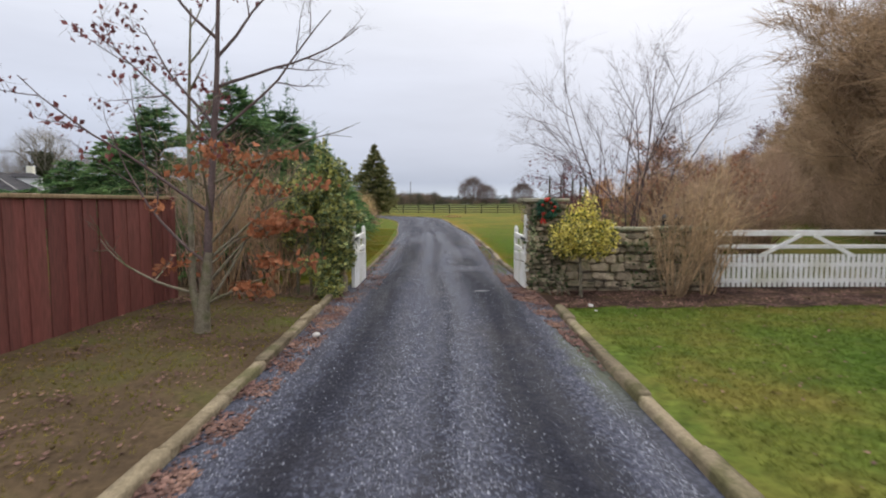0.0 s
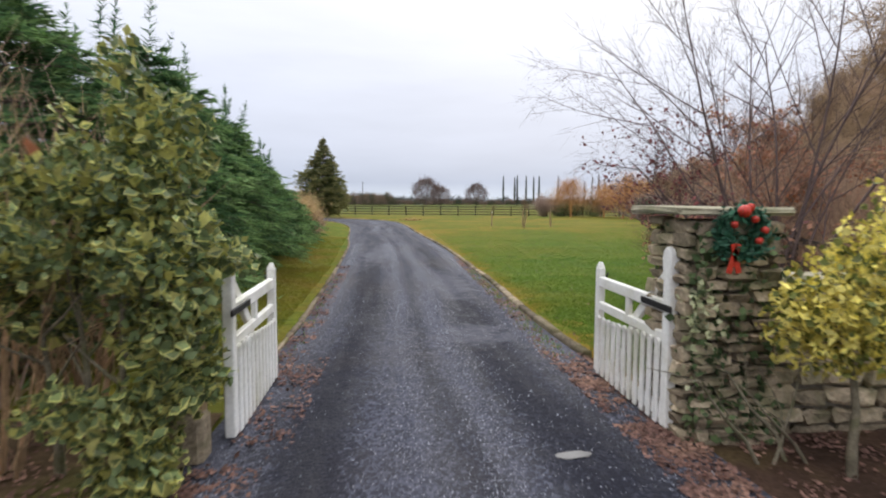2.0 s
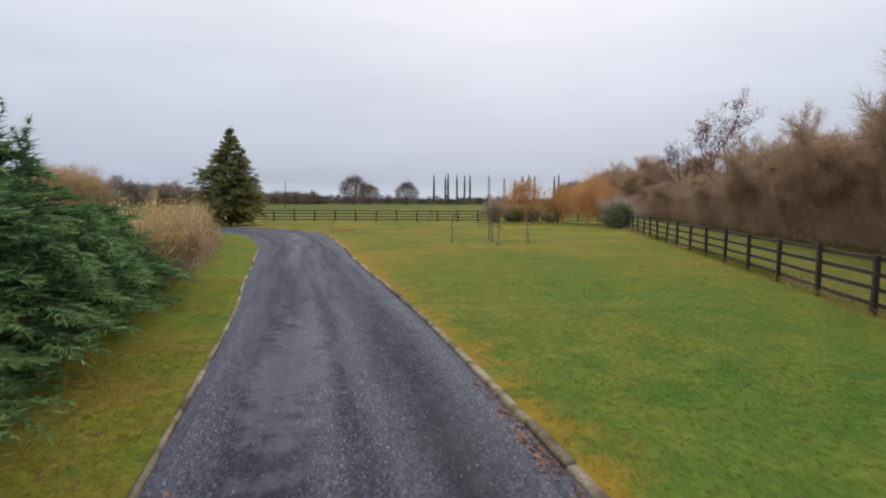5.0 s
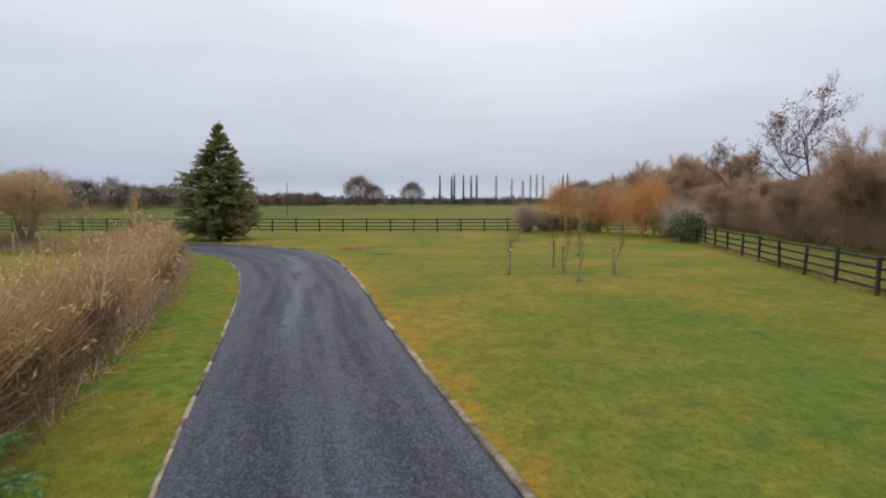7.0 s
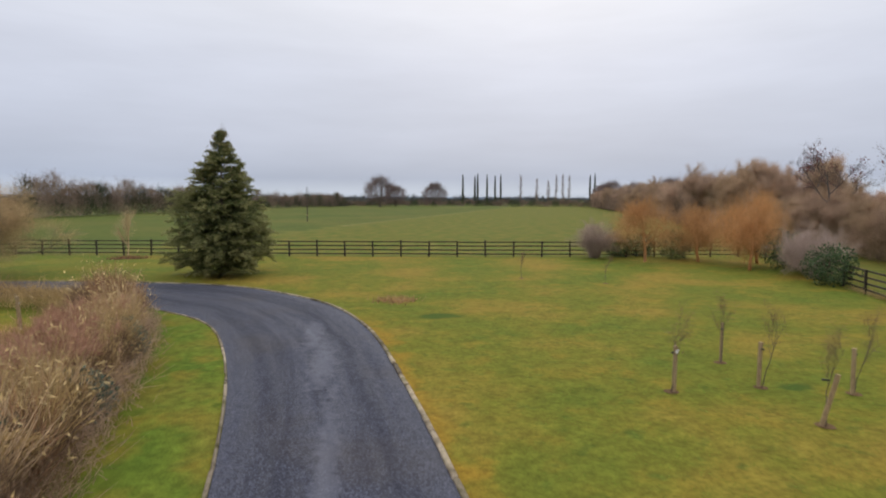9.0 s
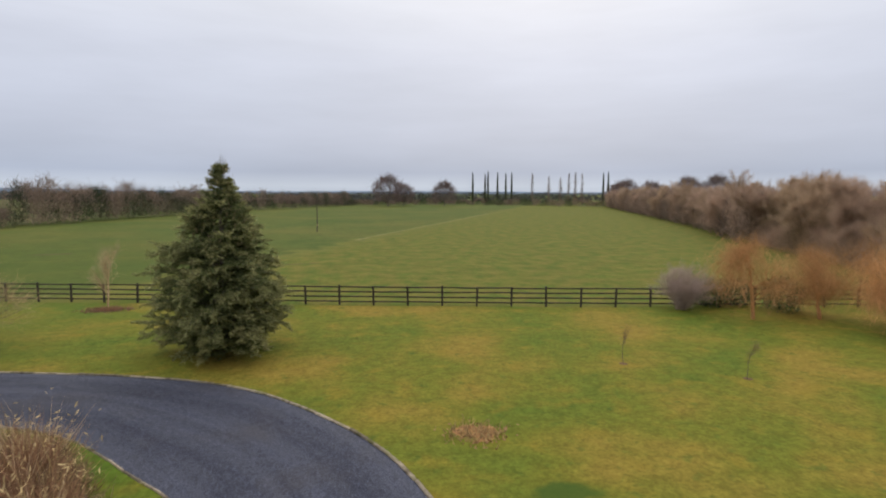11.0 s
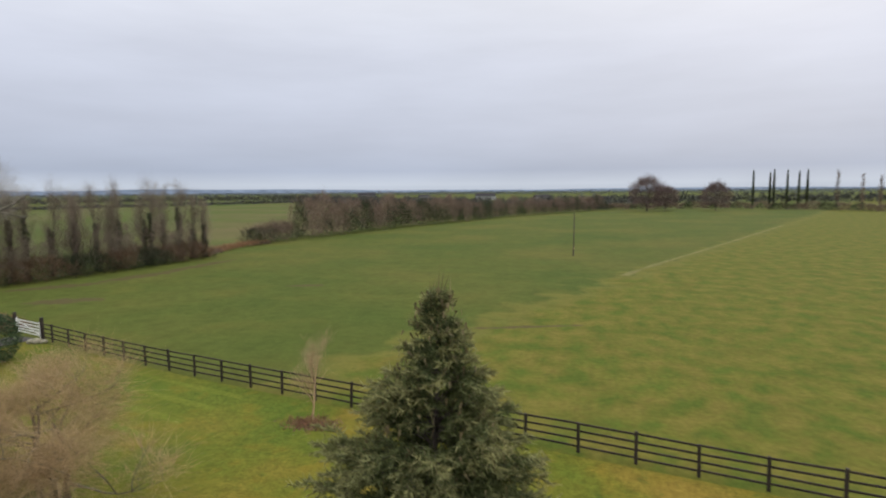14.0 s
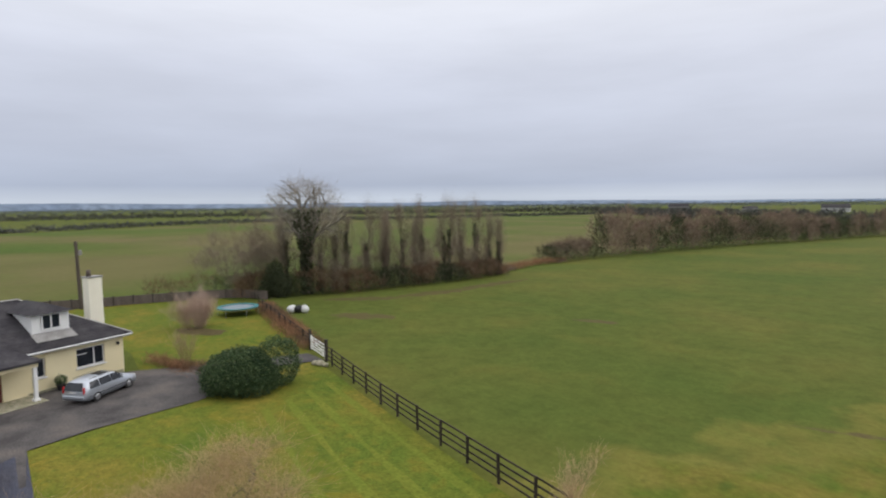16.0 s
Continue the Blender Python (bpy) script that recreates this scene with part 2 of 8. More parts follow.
mottle(M["lawn"], (), (), ((2.6, 56.3, 1.0, 0.55, 0.0), (9.75, 46.9, 0.5, 0.3, 0.0)), (0.042, 0.076, 0.014))
mottle(M["field"], ((0.35, 0.08), (3.2, 0.10), (14.0, 0.12)), ((0.16, 0.54, 0.70, 0.3, (0.125, 0.114, 0.025)), (0.9, 0.60, 0.74, 0.5, (0.056, 0.078, 0.016))),
       ((-55.0, 101.4, 3.6, 1.5, 0.5), (-63.5, 108.0, 5.0, 1.3, 0.85), (-60.5, 116.5, 6.0, 1.4, 1.35), (-60.0, 127.0, 8.0, 1.2, 1.55), (-36, 115, 2.2, 0.7, 0.3), (-10.5, 101.0, 5.0, 0.35, 0.35)))
M["verge"] = material("verge_moss", [(0.098, 0.122, 0.014), (0.125, 0.12, 0.017), (0.15, 0.115, 0.023)], 0.5, 0.95, 11.0, 0.5, 0.03, spec=0.06)
mottle(M["verge"], ((6.0, 0.2), (28.0, 0.2)), ((1.3, 0.52, 0.66, 0.6, (0.16, 0.115, 0.022)), (2.2, 0.56, 0.7, 0.6, (0.06, 0.088, 0.016))))
M["crop"] = material("winter_crop", [(0.064, 0.096, 0.018), (0.080, 0.1, 0.023), (0.118, 0.104, 0.042)], 0.012, 0.95, 0.4, 0.0, spec=0.06, fine_amount=0.07)
mottle(M["crop"], ((0.05, 0.06), (1.2, 0.06)), ((0.018, 0.48, 0.62, 0.6, (0.135, 0.106, 0.050)),))
M["straw_turf"] = material("pale_worn_turf", [(0.135, 0.132, 0.042), (0.175, 0.16, 0.062)], 0.2, 0.95, 1.5, 0.0, spec=0.06)
M["wet_tar"] = material("wet_tar", [(0.035, 0.035, 0.042)], 3.0, 0.28, 30.0, 0.2, 0.002, spec=0.5)
M["soil"] = material("bare_soil", [(0.034, 0.022, 0.017), (0.062, 0.038, 0.028), (0.08, 0.056, 0.03)], 2.0, 0.95, 25.0, 0.7, 0.02, spec=0.06)
M["bed"] = material("mossy_bed", [(0.068, 0.047, 0.03), (0.095, 0.066, 0.039), (0.088, 0.084, 0.029)], 0.9, 0.95, 22.0, 0.7, 0.02, spec=0.06)
M["dirt"] = material("trampled_earth", [(0.095, 0.06, 0.032), (0.135, 0.085, 0.045)], 0.6, 0.95, 6.0, 0.5, 0.03, spec=0.06)
M["kerb"] = material("weathered_kerb", [(0.15, 0.118, 0.075), (0.235, 0.19, 0.125), (0.12, 0.108, 0.052)], 3.0, 0.9, 40.0, 0.8, 0.008, objrand=0.28, spec=0.2)
M["white"] = material("weathered_white_paint", [(0.88, 0.88, 0.87), (0.82, 0.81, 0.78), (0.66, 0.65, 0.56)], 2.2, 0.55, 35.0, 0.2, 0.002, fine_amount=0.08)
M["redwood"] = material("red_stained_boards", [(0.15, 0.044, 0.036), (0.185, 0.062, 0.05)], 1.2, 0.8, 18.0, 0.35, 0.004, stretch=(3, 3, 0.3), objrand=0.18)
M["blackwood"] = material("black_creosote_wood", [(0.020, 0.015, 0.012), (0.045, 0.033, 0.026)], 3.0, 0.75, 30.0, 0.4, 0.004, stretch=(1, 1, 1), objrand=0.25)
M["stone"] = material("rubble_stone", [(0.24, 0.195, 0.14), (0.41, 0.335, 0.24), (0.21, 0.19, 0.115)], 5.0, 0.9, 40.0, 0.8, 0.014, objrand=0.42, spec=0.15)
M["mortar"] = material("old_mortar", [(0.14, 0.116, 0.087), (0.2, 0.17, 0.13)], 6.0, 0.95, 50.0, 0.7, 0.01)
M["slab"] = material("mossy_capstone", [(0.38, 0.34, 0.255), (0.20, 0.20, 0.12)], 5.0, 0.9, 40.0, 0.6, 0.008)
M["bark"] = material("grey_bark", [(0.125, 0.108, 0.075), (0.225, 0.195, 0.14), (0.11, 0.115, 0.05)], 6.0, 0.9, 60.0, 0.6, 0.006)
M["darkbark"] = material("dark_bark", [(0.075, 0.058, 0.050), (0.12, 0.095, 0.080)], 6.0, 0.9, 50.0, 0.5, 0.008)
M["twig"] = material("brown_twigs", [(0.36, 0.25, 0.18), (0.45, 0.315, 0.23)], 0.35, 0.9, 20.0, 0.0, island=0.35, objrand=0.2, spec=0.05, trans=0.5)
M["olivetwig"] = material("olive_brown_twigs", [(0.33, 0.235, 0.155), (0.42, 0.3, 0.2)], 0.35, 0.9, 20.0, 0.0, island=0.35, objrand=0.2, spec=0.05, trans=0.45)
M["palewig"] = material("pale_straw_twigs", [(0.48, 0.34, 0.21), (0.56, 0.41, 0.26)], 0.5, 0.9, 20.0, 0.0, island=0.3, objrand=0.1, spec=0.05, trans=0.4)
M["willow"] = material("orange_willow_twigs", [(0.46, 0.245, 0.105), (0.54, 0.31, 0.14)], 0.5, 0.85, 20.0, 0.0, island=0.3, objrand=0.15, spec=0.05, trans=0.45)
M["greytwig"] = material("purple_grey_twigs", [(0.36, 0.275, 0.235), (0.44, 0.345, 0.3)], 0.5, 0.9, 20.0, 0.0, island=0.3, spec=0.05, trans=0.45)
M["rust"] = material("rust_brown_leaves", [(0.31, 0.115, 0.055), (0.43, 0.19, 0.10)], 3.0, 0.7, 30.0, 0.0, island=0.45, spec=0.2, trans=0.4)
M["purple"] = material("dark_red_leaves", [(0.15, 0.045, 0.05), (0.22, 0.075, 0.07)], 3.0, 0.7, 30.0, 0.0, island=0.4, trans=0.3)
M["copper"] = material("copper_beech_leaves", [(0.40, 0.20, 0.135), (0.50, 0.28, 0.195)], 2.0, 0.75, 30.0, 0.0, island=0.45, spec=0.15, trans=0.4)
M["litter"] = material("leaf_litter", [(0.115, 0.064, 0.056), (0.165, 0.094, 0.077), (0.25, 0.148, 0.112)], 2.0, 0.8, 30.0, 0.0, island=0.5, spec=0.15)
M["cypresstip"] = material("cypress_new_growth", [(0.145, 0.255, 0.095), (0.20, 0.30, 0.115)], 0.9, 0.75, 14.0, 0.0, island=0.4, spec=0.1, trans=0.3)
M["sprucetip"] = material("spruce_tips", [(0.23, 0.235, 0.10), (0.305, 0.285, 0.125)], 0.9, 0.8, 14.0, 0.0, island=0.4, spec=0.1, trans=0.35)
M["frontlawn"] = material("front_lawn_grass", [(0.068, 0.112, 0.019), (0.092, 0.124, 0.022), (0.145, 0.13, 0.03)], 0.5, 0.95, 9.0, 0.5, 0.03, spec=0.06)
M["frontblade"] = material("front_grass_blades", [(0.105, 0.17, 0.029), (0.14, 0.182, 0.034), (0.215, 0.19, 0.05)], 0.5, 0.8, 9.0, 0.0, island=0.35, trans=0.25, spec=0.06)
M["cypress"] = material("cypress_green", [(0.056, 0.122, 0.054), (0.10, 0.188, 0.08)], 0.6, 0.75, 14.0, 0.0, island=0.45, spec=0.12, trans=0.35)
M["spruce"] = material("spruce_green", [(0.115, 0.142, 0.060), (0.178, 0.19, 0.078)], 0.8, 0.8, 14.0, 0.0, island=0.45, spec=0.1, trans=0.35)
M["coned"] = material("spruce_brown_tips", [(0.19, 0.145, 0.07), (0.15, 0.125, 0.058)], 2.0, 0.85, 14.0, 0.0, island=0.4)
M["evergreen"] = material("evergreen_shrub", [(0.04, 0.07, 0.034), (0.075, 0.112, 0.05)], 0.8, 0.6, 14.0, 0.0, island=0.5, trans=0.2, spec=0.08)
M["sage"] = material("grey_green_leaves", [(0.10, 0.125, 0.095), (0.16, 0.185, 0.14)], 2.0, 0.7, 20.0, 0.0, island=0.4, spec=0.1, trans=0.25)
M["holly"] = material("holly_green", [(0.13, 0.175, 0.072), (0.22, 0.27, 0.11)], 3.0, 0.4, 14.0, 0.0, island=0.5, spec=0.3, trans=0.3)
M["hollyedge"] = material("holly_yellow_margin", [(0.52, 0.50, 0.13), (0.64, 0.62, 0.24)], 3.0, 0.45, 14.0, 0.0, island=0.4, trans=0.2)
M["creamleaf"] = material("cream_variegated_leaves", [(0.42, 0.46, 0.22), (0.62, 0.62, 0.42)], 6.0, 0.5, 20.0, 0.0, island=0.4, trans=0.2)
M["goldleaf"] = material("golden_variegated_leaves", [(0.64, 0.54, 0.09), (0.78, 0.69, 0.24)], 4.0, 0.5, 20.0, 0.0, island=0.45, trans=0.35)
M["goldgreen"] = material("variegated_green_leaves", [(0.11, 0.135, 0.03), (0.19, 0.2, 0.05)], 4.0, 0.5, 20.0, 0.0, island=0.4, trans=0.2)
M["ivy"] = material("ivy_green", [(0.06, 0.095, 0.04), (0.11, 0.15, 0.065)], 2.0, 0.55, 20.0, 0.0, island=0.5, spec=0.2)
M["straw"] = material("dead_grass", [(0.35, 0.24, 0.11), (0.46, 0.335, 0.17)], 0.7, 0.9, 20.0, 0.0, island=0.35, spec=0.05, trans=0.4)
M["paleplume"] = material("pale_withered_plumes", [(0.50, 0.36, 0.17), (0.66, 0.51, 0.27)], 0.6, 0.9, 20.0, 0.0, island=0.35, spec=0.05, trans=0.4)
M["bramble"] = material("brown_dead_stems", [(0.15, 0.098, 0.064), (0.215, 0.14, 0.092)], 0.7, 0.9, 20.0, 0.0, island=0.4, spec=0.05, trans=0.35)
M["blade"] = material("grass_blades", [(0.11, 0.215, 0.03), (0.15, 0.235, 0.036), (0.21, 0.22, 0.044)], 0.16, 0.8, 9.0, 0.0, island=0.35, trans=0.25, spec=0.06)
M["vblade"] = material("verge_blades", [(0.145, 0.185, 0.021), (0.19, 0.18, 0.026), (0.225, 0.17, 0.036)], 0.5, 0.8, 11.0, 0.0, island=0.35, trans=0.25, spec=0.06)
M["cream"] = material("cream_render", [(0.72, 0.63, 0.40), (0.76, 0.67, 0.44)], 0.8, 0.85, 40.0, 0.3, 0.004, fine_amount=0.05)
M["whitewash"] = material("cream_white_render", [(0.80, 0.76, 0.62), (0.84, 0.80, 0.67)], 0.8, 0.85, 40.0, 0.3, 0.004, fine_amount=0.05)
M["slate"] = material("roof_slates", [(0.03, 0.028, 0.033), (0.058, 0.054, 0.058)], 1.2, 0.7, 12.0, 0.3, 0.01, objrand=0.15, spec=0.1)
M["lead"] = material("lead_flashing", [(0.2, 0.19, 0.185), (0.28, 0.27, 0.26)], 2.0, 0.6, 20.0, 0.2, 0.003)
M["plastic"] = material("white_plastic", [(0.75, 0.75, 0.75)], 2.0, 0.4, 20.0, 0.0, fine_amount=0.03)
M["glass"] = material("dark_window_glass", [(0.012, 0.015, 0.02), (0.03, 0.034, 0.042)], 0.8, 0.06, 10.0, 0.0, spec=0.35)
M["silver"] = material("silver_car_paint", [(0.4, 0.43, 0.48), (0.46, 0.49, 0.54)], 1.0, 0.28, 20.0, 0.0, fine_amount=0.03, metal=0.55)
M["tyre"] = material("tyre_rubber", [(0.02, 0.02, 0.021), (0.03, 0.03, 0.03)], 8.0, 0.8, 40.0, 0.0)
M["rim"] = material("alloy_rim", [(0.42, 0.43, 0.45)], 8.0, 0.35, 40.0, 0.0, metal=0.8)
M["tail"] = material("red_lens", [(0.45, 0.02, 0.02)], 8.0, 0.2, 40.0, 0.0)
M["black"] = material("black_plastic", [(0.015, 0.015, 0.016), (0.025, 0.025, 0.026)], 5.0, 0.5, 40.0, 0.0)
M["iron"] = material("black_iron", [(0.02, 0.02, 0.022), (0.035, 0.032, 0.03)], 9.0, 0.55, 60.0, 0.2, 0.002, metal=0.4)
M["teal"] = material("teal_padding", [(0.016, 0.125, 0.14), (0.03, 0.17, 0.18)], 2.0, 0.6, 20.0, 0.0)
M["mat"] = material("grey_trampoline_mat", [(0.16, 0.20, 0.23), (0.21, 0.25, 0.28)], 2.0, 0.6, 20.0, 0.0)
M["steel"] = material("galvanised_steel", [(0.40, 0.41, 0.42), (0.50, 0.51, 0.52)], 4.0, 0.45, 30.0, 0.0, metal=0.7)
M["pole"] = material("tarred_pole", [(0.07, 0.055, 0.045), (0.10, 0.08, 0.065)], 3.0, 0.85, 30.0, 0.4, 0.006, stretch=(1, 1, 0.1))
M["greyboard"] = material("weathered_boards", [(0.10, 0.08, 0.068), (0.15, 0.122, 0.105)], 1.5, 0.9, 20.0, 0.3, 0.004, stretch=(1, 1, 0.2))
M["stake"] = material("timber_stake", [(0.26, 0.18, 0.10), (0.33, 0.24, 0.14)], 4.0, 0.85, 30.0, 0.3, 0.004, stretch=(1, 1, 0.2), objrand=0.15)
M["redball"] = material("red_bauble", [(0.4, 0.025, 0.018), (0.48, 0.04, 0.025)], 8.0, 0.25, 40.0, 0.0)
M["wreathgreen"] = material("wreath_green", [(0.02, 0.085, 0.05), (0.04, 0.13, 0.075)], 5.0, 0.6, 40.0, 0.0, island=0.4)
M["pebble"] = material("pale_pebbles", [(0.40, 0.38, 0.36), (0.55, 0.53, 0.50)], 8.0, 0.8, 60.0, 0.3, 0.003, island=0.3)
M["chip"] = material("stone_chippings", [(0.1, 0.105, 0.13), (0.19, 0.195, 0.235), (0.34, 0.35, 0.4)], 30.0, 0.6, 90.0, 0.0, island=0.55, spec=0.2)
# blue of the distant air is painted into the hills' base colour
M["hill"] = material("haze_blue_hills", [(0.17, 0.215, 0.29), (0.2, 0.245, 0.315)], 0.002, 1.0, 0.02, 0.0, spec=0.06)
M["farwood"] = material("far_trees", [(0.075, 0.08, 0.075), (0.115, 0.115, 0.105)], 0.03, 1.0, 0.4, 0.0, island=0.3, spec=0.06)
# air haze mixed into the colour: paler and bluer than the nearer far trees
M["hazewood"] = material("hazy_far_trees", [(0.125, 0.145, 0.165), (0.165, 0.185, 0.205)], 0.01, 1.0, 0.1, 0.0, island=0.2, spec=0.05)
M["farwall"] = material("dull_white_walls", [(0.40, 0.40, 0.40), (0.48, 0.48, 0.47)], 0.5, 0.9, 3.0, 0.0, fine_amount=0.05)
M["hedge"] = material("hedge_twigs", [(0.17, 0.125, 0.098), (0.23, 0.17, 0.13)], 0.12, 0.9, 3.0, 0.0, island=0.4, objrand=0.15, spec=0.05, trans=0.35)
M["hedgegreen"] = material("hedge_ivy", [(0.042, 0.052, 0.030), (0.072, 0.082, 0.044)], 0.15, 0.8, 3.0, 0.0, island=0.4, objrand=0.2, spec=0.1, trans=0.2)
M["darktwig"] = material("dark_red_brown_twigs", [(0.15, 0.105, 0.095), (0.2, 0.145, 0.13)], 0.2, 0.9, 3.0, 0.0, island=0.35, objrand=0.15, spec=0.05, trans=0.3)
M["redtwig"] = material("red_brown_twigs", [(0.38, 0.27, 0.145), (0.46, 0.335, 0.19)], 0.5, 0.9, 3.0, 0.0, island=0.35, spec=0.05, trans=0.45)
M["pinktwig"] = material("pinkish_grey_twigs", [(0.42, 0.31, 0.25), (0.52, 0.4, 0.33)], 0.8, 0.9, 12.0, 0.0, island=0.35, spec=0.05, trans=0.45)
M["stripe"] = material("pale_mown_grass", [(0.112, 0.14, 0.02), (0.135, 0.145, 0.023)], 0.5, 0.95, 6.0, 0.2, 0.02, spec=0.06)
M["lowkerb"] = material("sunken_edging", [(0.11, 0.088, 0.06), (0.26, 0.215, 0.158), (0.12, 0.108, 0.05)], 2.2, 0.95, 30.0, 0.8, 0.01, objrand=0.5, spec=0.1)
M["greenverge"] = material("green_verge", [(0.07, 0.112, 0.014), (0.096, 0.124, 0.016), (0.128, 0.12, 0.02)], 0.4, 0.95, 3.0, 0.3, 0.03, spec=0.06, fine_amount=0.2)
mottle(M["greenverge"], ((5.0, 0.2), (24.0, 0.2)), ((0.9, 0.50, 0.66, 0.75, (0.17, 0.13, 0.02)), (1.8, 0.56, 0.7, 0.6, (0.05, 0.088, 0.014))))
mottle(M["frontlawn"], ((5.0, 0.18), (22.0, 0.2)), ((1.1, 0.54, 0.7, 0.6, (0.145, 0.12, 0.03)), (1.9, 0.56, 0.7, 0.6, (0.045, 0.075, 0.014))))
M["mud"] = material("dark_trodden_mud", [(0.082, 0.066, 0.032), (0.094, 0.076, 0.035)], 0.5, 0.95, 4.0, 0.4, 0.03, spec=0.06)
M["rustearth"] = material("rusty_earth", [(0.26, 0.14, 0.055), (0.34, 0.185, 0.075), (0.17, 0.14, 0.035)], 1.6, 0.95, 6.0, 0.4, 0.03, spec=0.06)
M["yardtar"] = material("worn_yard_tar", [(0.055, 0.05, 0.05), (0.085, 0.078, 0.076), (0.115, 0.10, 0.092)], 0.5, 0.9, 12.0, 0.4, 0.006, spec=0.1)
M["hollydark"] = material("dark_holly_leaves", [(0.10, 0.14, 0.062), (0.175, 0.225, 0.095)], 3.0, 0.45, 14.0, 0.0, island=0.5, spec=0.25, trans=0.25)
M["midbark"] = material("grey_brown_bark", [(0.1, 0.086, 0.064), (0.165, 0.142, 0.108), (0.105, 0.108, 0.05)], 7.0, 0.9, 50.0, 0.6, 0.008)
M["plumbark"] = material("plum_grey_bark", [(0.105, 0.075, 0.075), (0.165, 0.12, 0.112)], 4.0, 0.85, 50.0, 0.3, 0.004, spec=0.15)
M["ashbark"] = material("pale_grey_ash_bark", [(0.17, 0.15, 0.125), (0.25, 0.225, 0.19)], 2.0, 0.9, 30.0, 0.3, 0.006, spec=0.1)
M["ashtwig"] = material("pale_grey_ash_twigs", [(0.30, 0.265, 0.225), (0.38, 0.34, 0.29)], 0.4, 0.9, 10.0, 0.0, island=0.3, spec=0.05, trans=0.45)
M["rowtwig"] = material("grey_brown_twigs", [(0.215, 0.172, 0.132), (0.28, 0.225, 0.175)], 0.3, 0.9, 10.0, 0.0, island=0.3, spec=0.05, trans=0.4)
M["rosetwig"] = material("rose_brown_twigs", [(0.36, 0.20, 0.135), (0.45, 0.27, 0.19)], 0.5, 0.9, 12.0, 0.0, island=0.35, spec=0.05, trans=0.4)
M["copperbark"] = material("red_brown_bark", [(0.20, 0.135, 0.11), (0.28, 0.195, 0.16)], 4.0, 0.85, 50.0, 0.3, 0.004, spec=0.1)
M["drystem"] = material("red_brown_bracken", [(0.26, 0.135, 0.08), (0.32, 0.19, 0.11)], 0.3, 0.9, 3.0, 0.0, island=0.4, spec=0.05, trans=0.35)


def drive_material():
    """Worn tar and chippings: two dark wheel tracks, paler loose grit between and beside them, damp polished spots."""
    m = bpy.data.materials.new("tar_and_chip_drive")
    m.use_nodes = True
    n, l = m.node_tree.nodes, m.node_tree.links
    b = n["Principled BSDF"]
    geo = n.new("ShaderNodeNewGeometry")
    uv = n.new("ShaderNodeUVMap")
    sp = n.new("ShaderNodeSeparateXYZ")
    l.new(uv.outputs[0], sp.inputs[0])

    def noise_of(scale, det=4.0, src=None):
        q = n.new("ShaderNodeTexNoise")
        q.inputs["Scale"].default_value, q.inputs["Detail"].default_value = scale, det
        l.new(src or geo.outputs["Position"], q.inputs["Vector"])
        return q.outputs["Fac"]

    def rng(x, a, c, d, e):
        q = n.new("ShaderNodeMapRange")
        for k, v in zip(("From Min", "From Max", "To Min", "To Max"), (a, c, d, e)):
            q.inputs[k].default_value = v
        l.new(x, q.inputs["Value"])
        return q.outputs[0]

    def math_(op, x, y):
        q = n.new("ShaderNodeMath")
        q.operation = op
        for i, v in enumerate((x, y)):
            if isinstance(v, (int, float)):
                q.inputs[i].default_value = v
            else:
                l.new(v, q.inputs[i])
        return q.outputs[0]

    mapp = n.new("ShaderNodeMapping")
    mapp.inputs["Scale"].default_value = (5.0, 0.16, 1.0)
    l.new(uv.outputs[0], mapp.inputs[0])
    wander = noise_of(1.0, 3.0, mapp.outputs[0])
    across = math_("ADD", sp.outputs["X"], rng(wander, 0.3, 0.7, -0.05, 0.05))
    # cosine over the width: peaks between the wheel tracks
    wave = math_("COSINE", math_("MULTIPLY", math_("SUBTRACT", across, 0.5), 4 * math.pi), 0)
    # the crown of the middle ridge is worn bare again
    ridge = rng(math_("ABSOLUTE", math_("SUBTRACT", across, 0.5), 0), 0.02, 0.07, 0.25, 1.0)
    loose = math_("MULTIPLY", rng(wave, -1.0, 1.0, 0.0, 1.0), ridge)
    grit = n.new("ShaderNodeTexVoronoi")
    grit.inputs["Scale"].default_value = 48.0
    l.new(geo.outputs["Position"], grit.inputs["Vector"])
    gsep = n.new("ShaderNodeSeparateXYZ")
    l.new(grit.outputs["Color"], gsep.inputs[0])
    stone = rng(gsep.outputs["X"], 0.0, 1.0, 0.0, 1.0)
    lane = n.new("ShaderNodeMapping")
    lane.inputs["Scale"].default_value = (13.0, 0.22, 1.0)
    l.new(uv.outputs[0], lane.inputs[0])
    streak = noise_of(1.0, 6.0, lane.outputs[0])
    patches = math_("ADD", math_("MULTIPLY", streak, 0.6), math_("MULTIPLY", noise_of(7.0, 6.0), 0.4))
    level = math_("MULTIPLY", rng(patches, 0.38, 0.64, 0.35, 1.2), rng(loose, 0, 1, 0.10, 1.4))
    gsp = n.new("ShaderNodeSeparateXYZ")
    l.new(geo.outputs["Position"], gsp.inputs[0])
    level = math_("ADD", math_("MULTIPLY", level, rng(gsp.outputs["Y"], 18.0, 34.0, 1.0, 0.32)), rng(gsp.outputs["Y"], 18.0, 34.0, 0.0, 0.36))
    base = n.new("ShaderNodeMix")
    base.data_type = "RGBA"
    base.inputs["A"].default_value = (0.011, 0.0115, 0.019, 1)
    base.inputs["B"].default_value = (0.086, 0.091, 0.126, 1)
    l.new(math_("MULTIPLY", level, rng(math_("POWER", stone, 4.0), 0, 1, 0.36, 3.2)), base.inputs["Factor"])
    tint = n.new("ShaderNodeMix")
    tint.data_type = "RGBA"
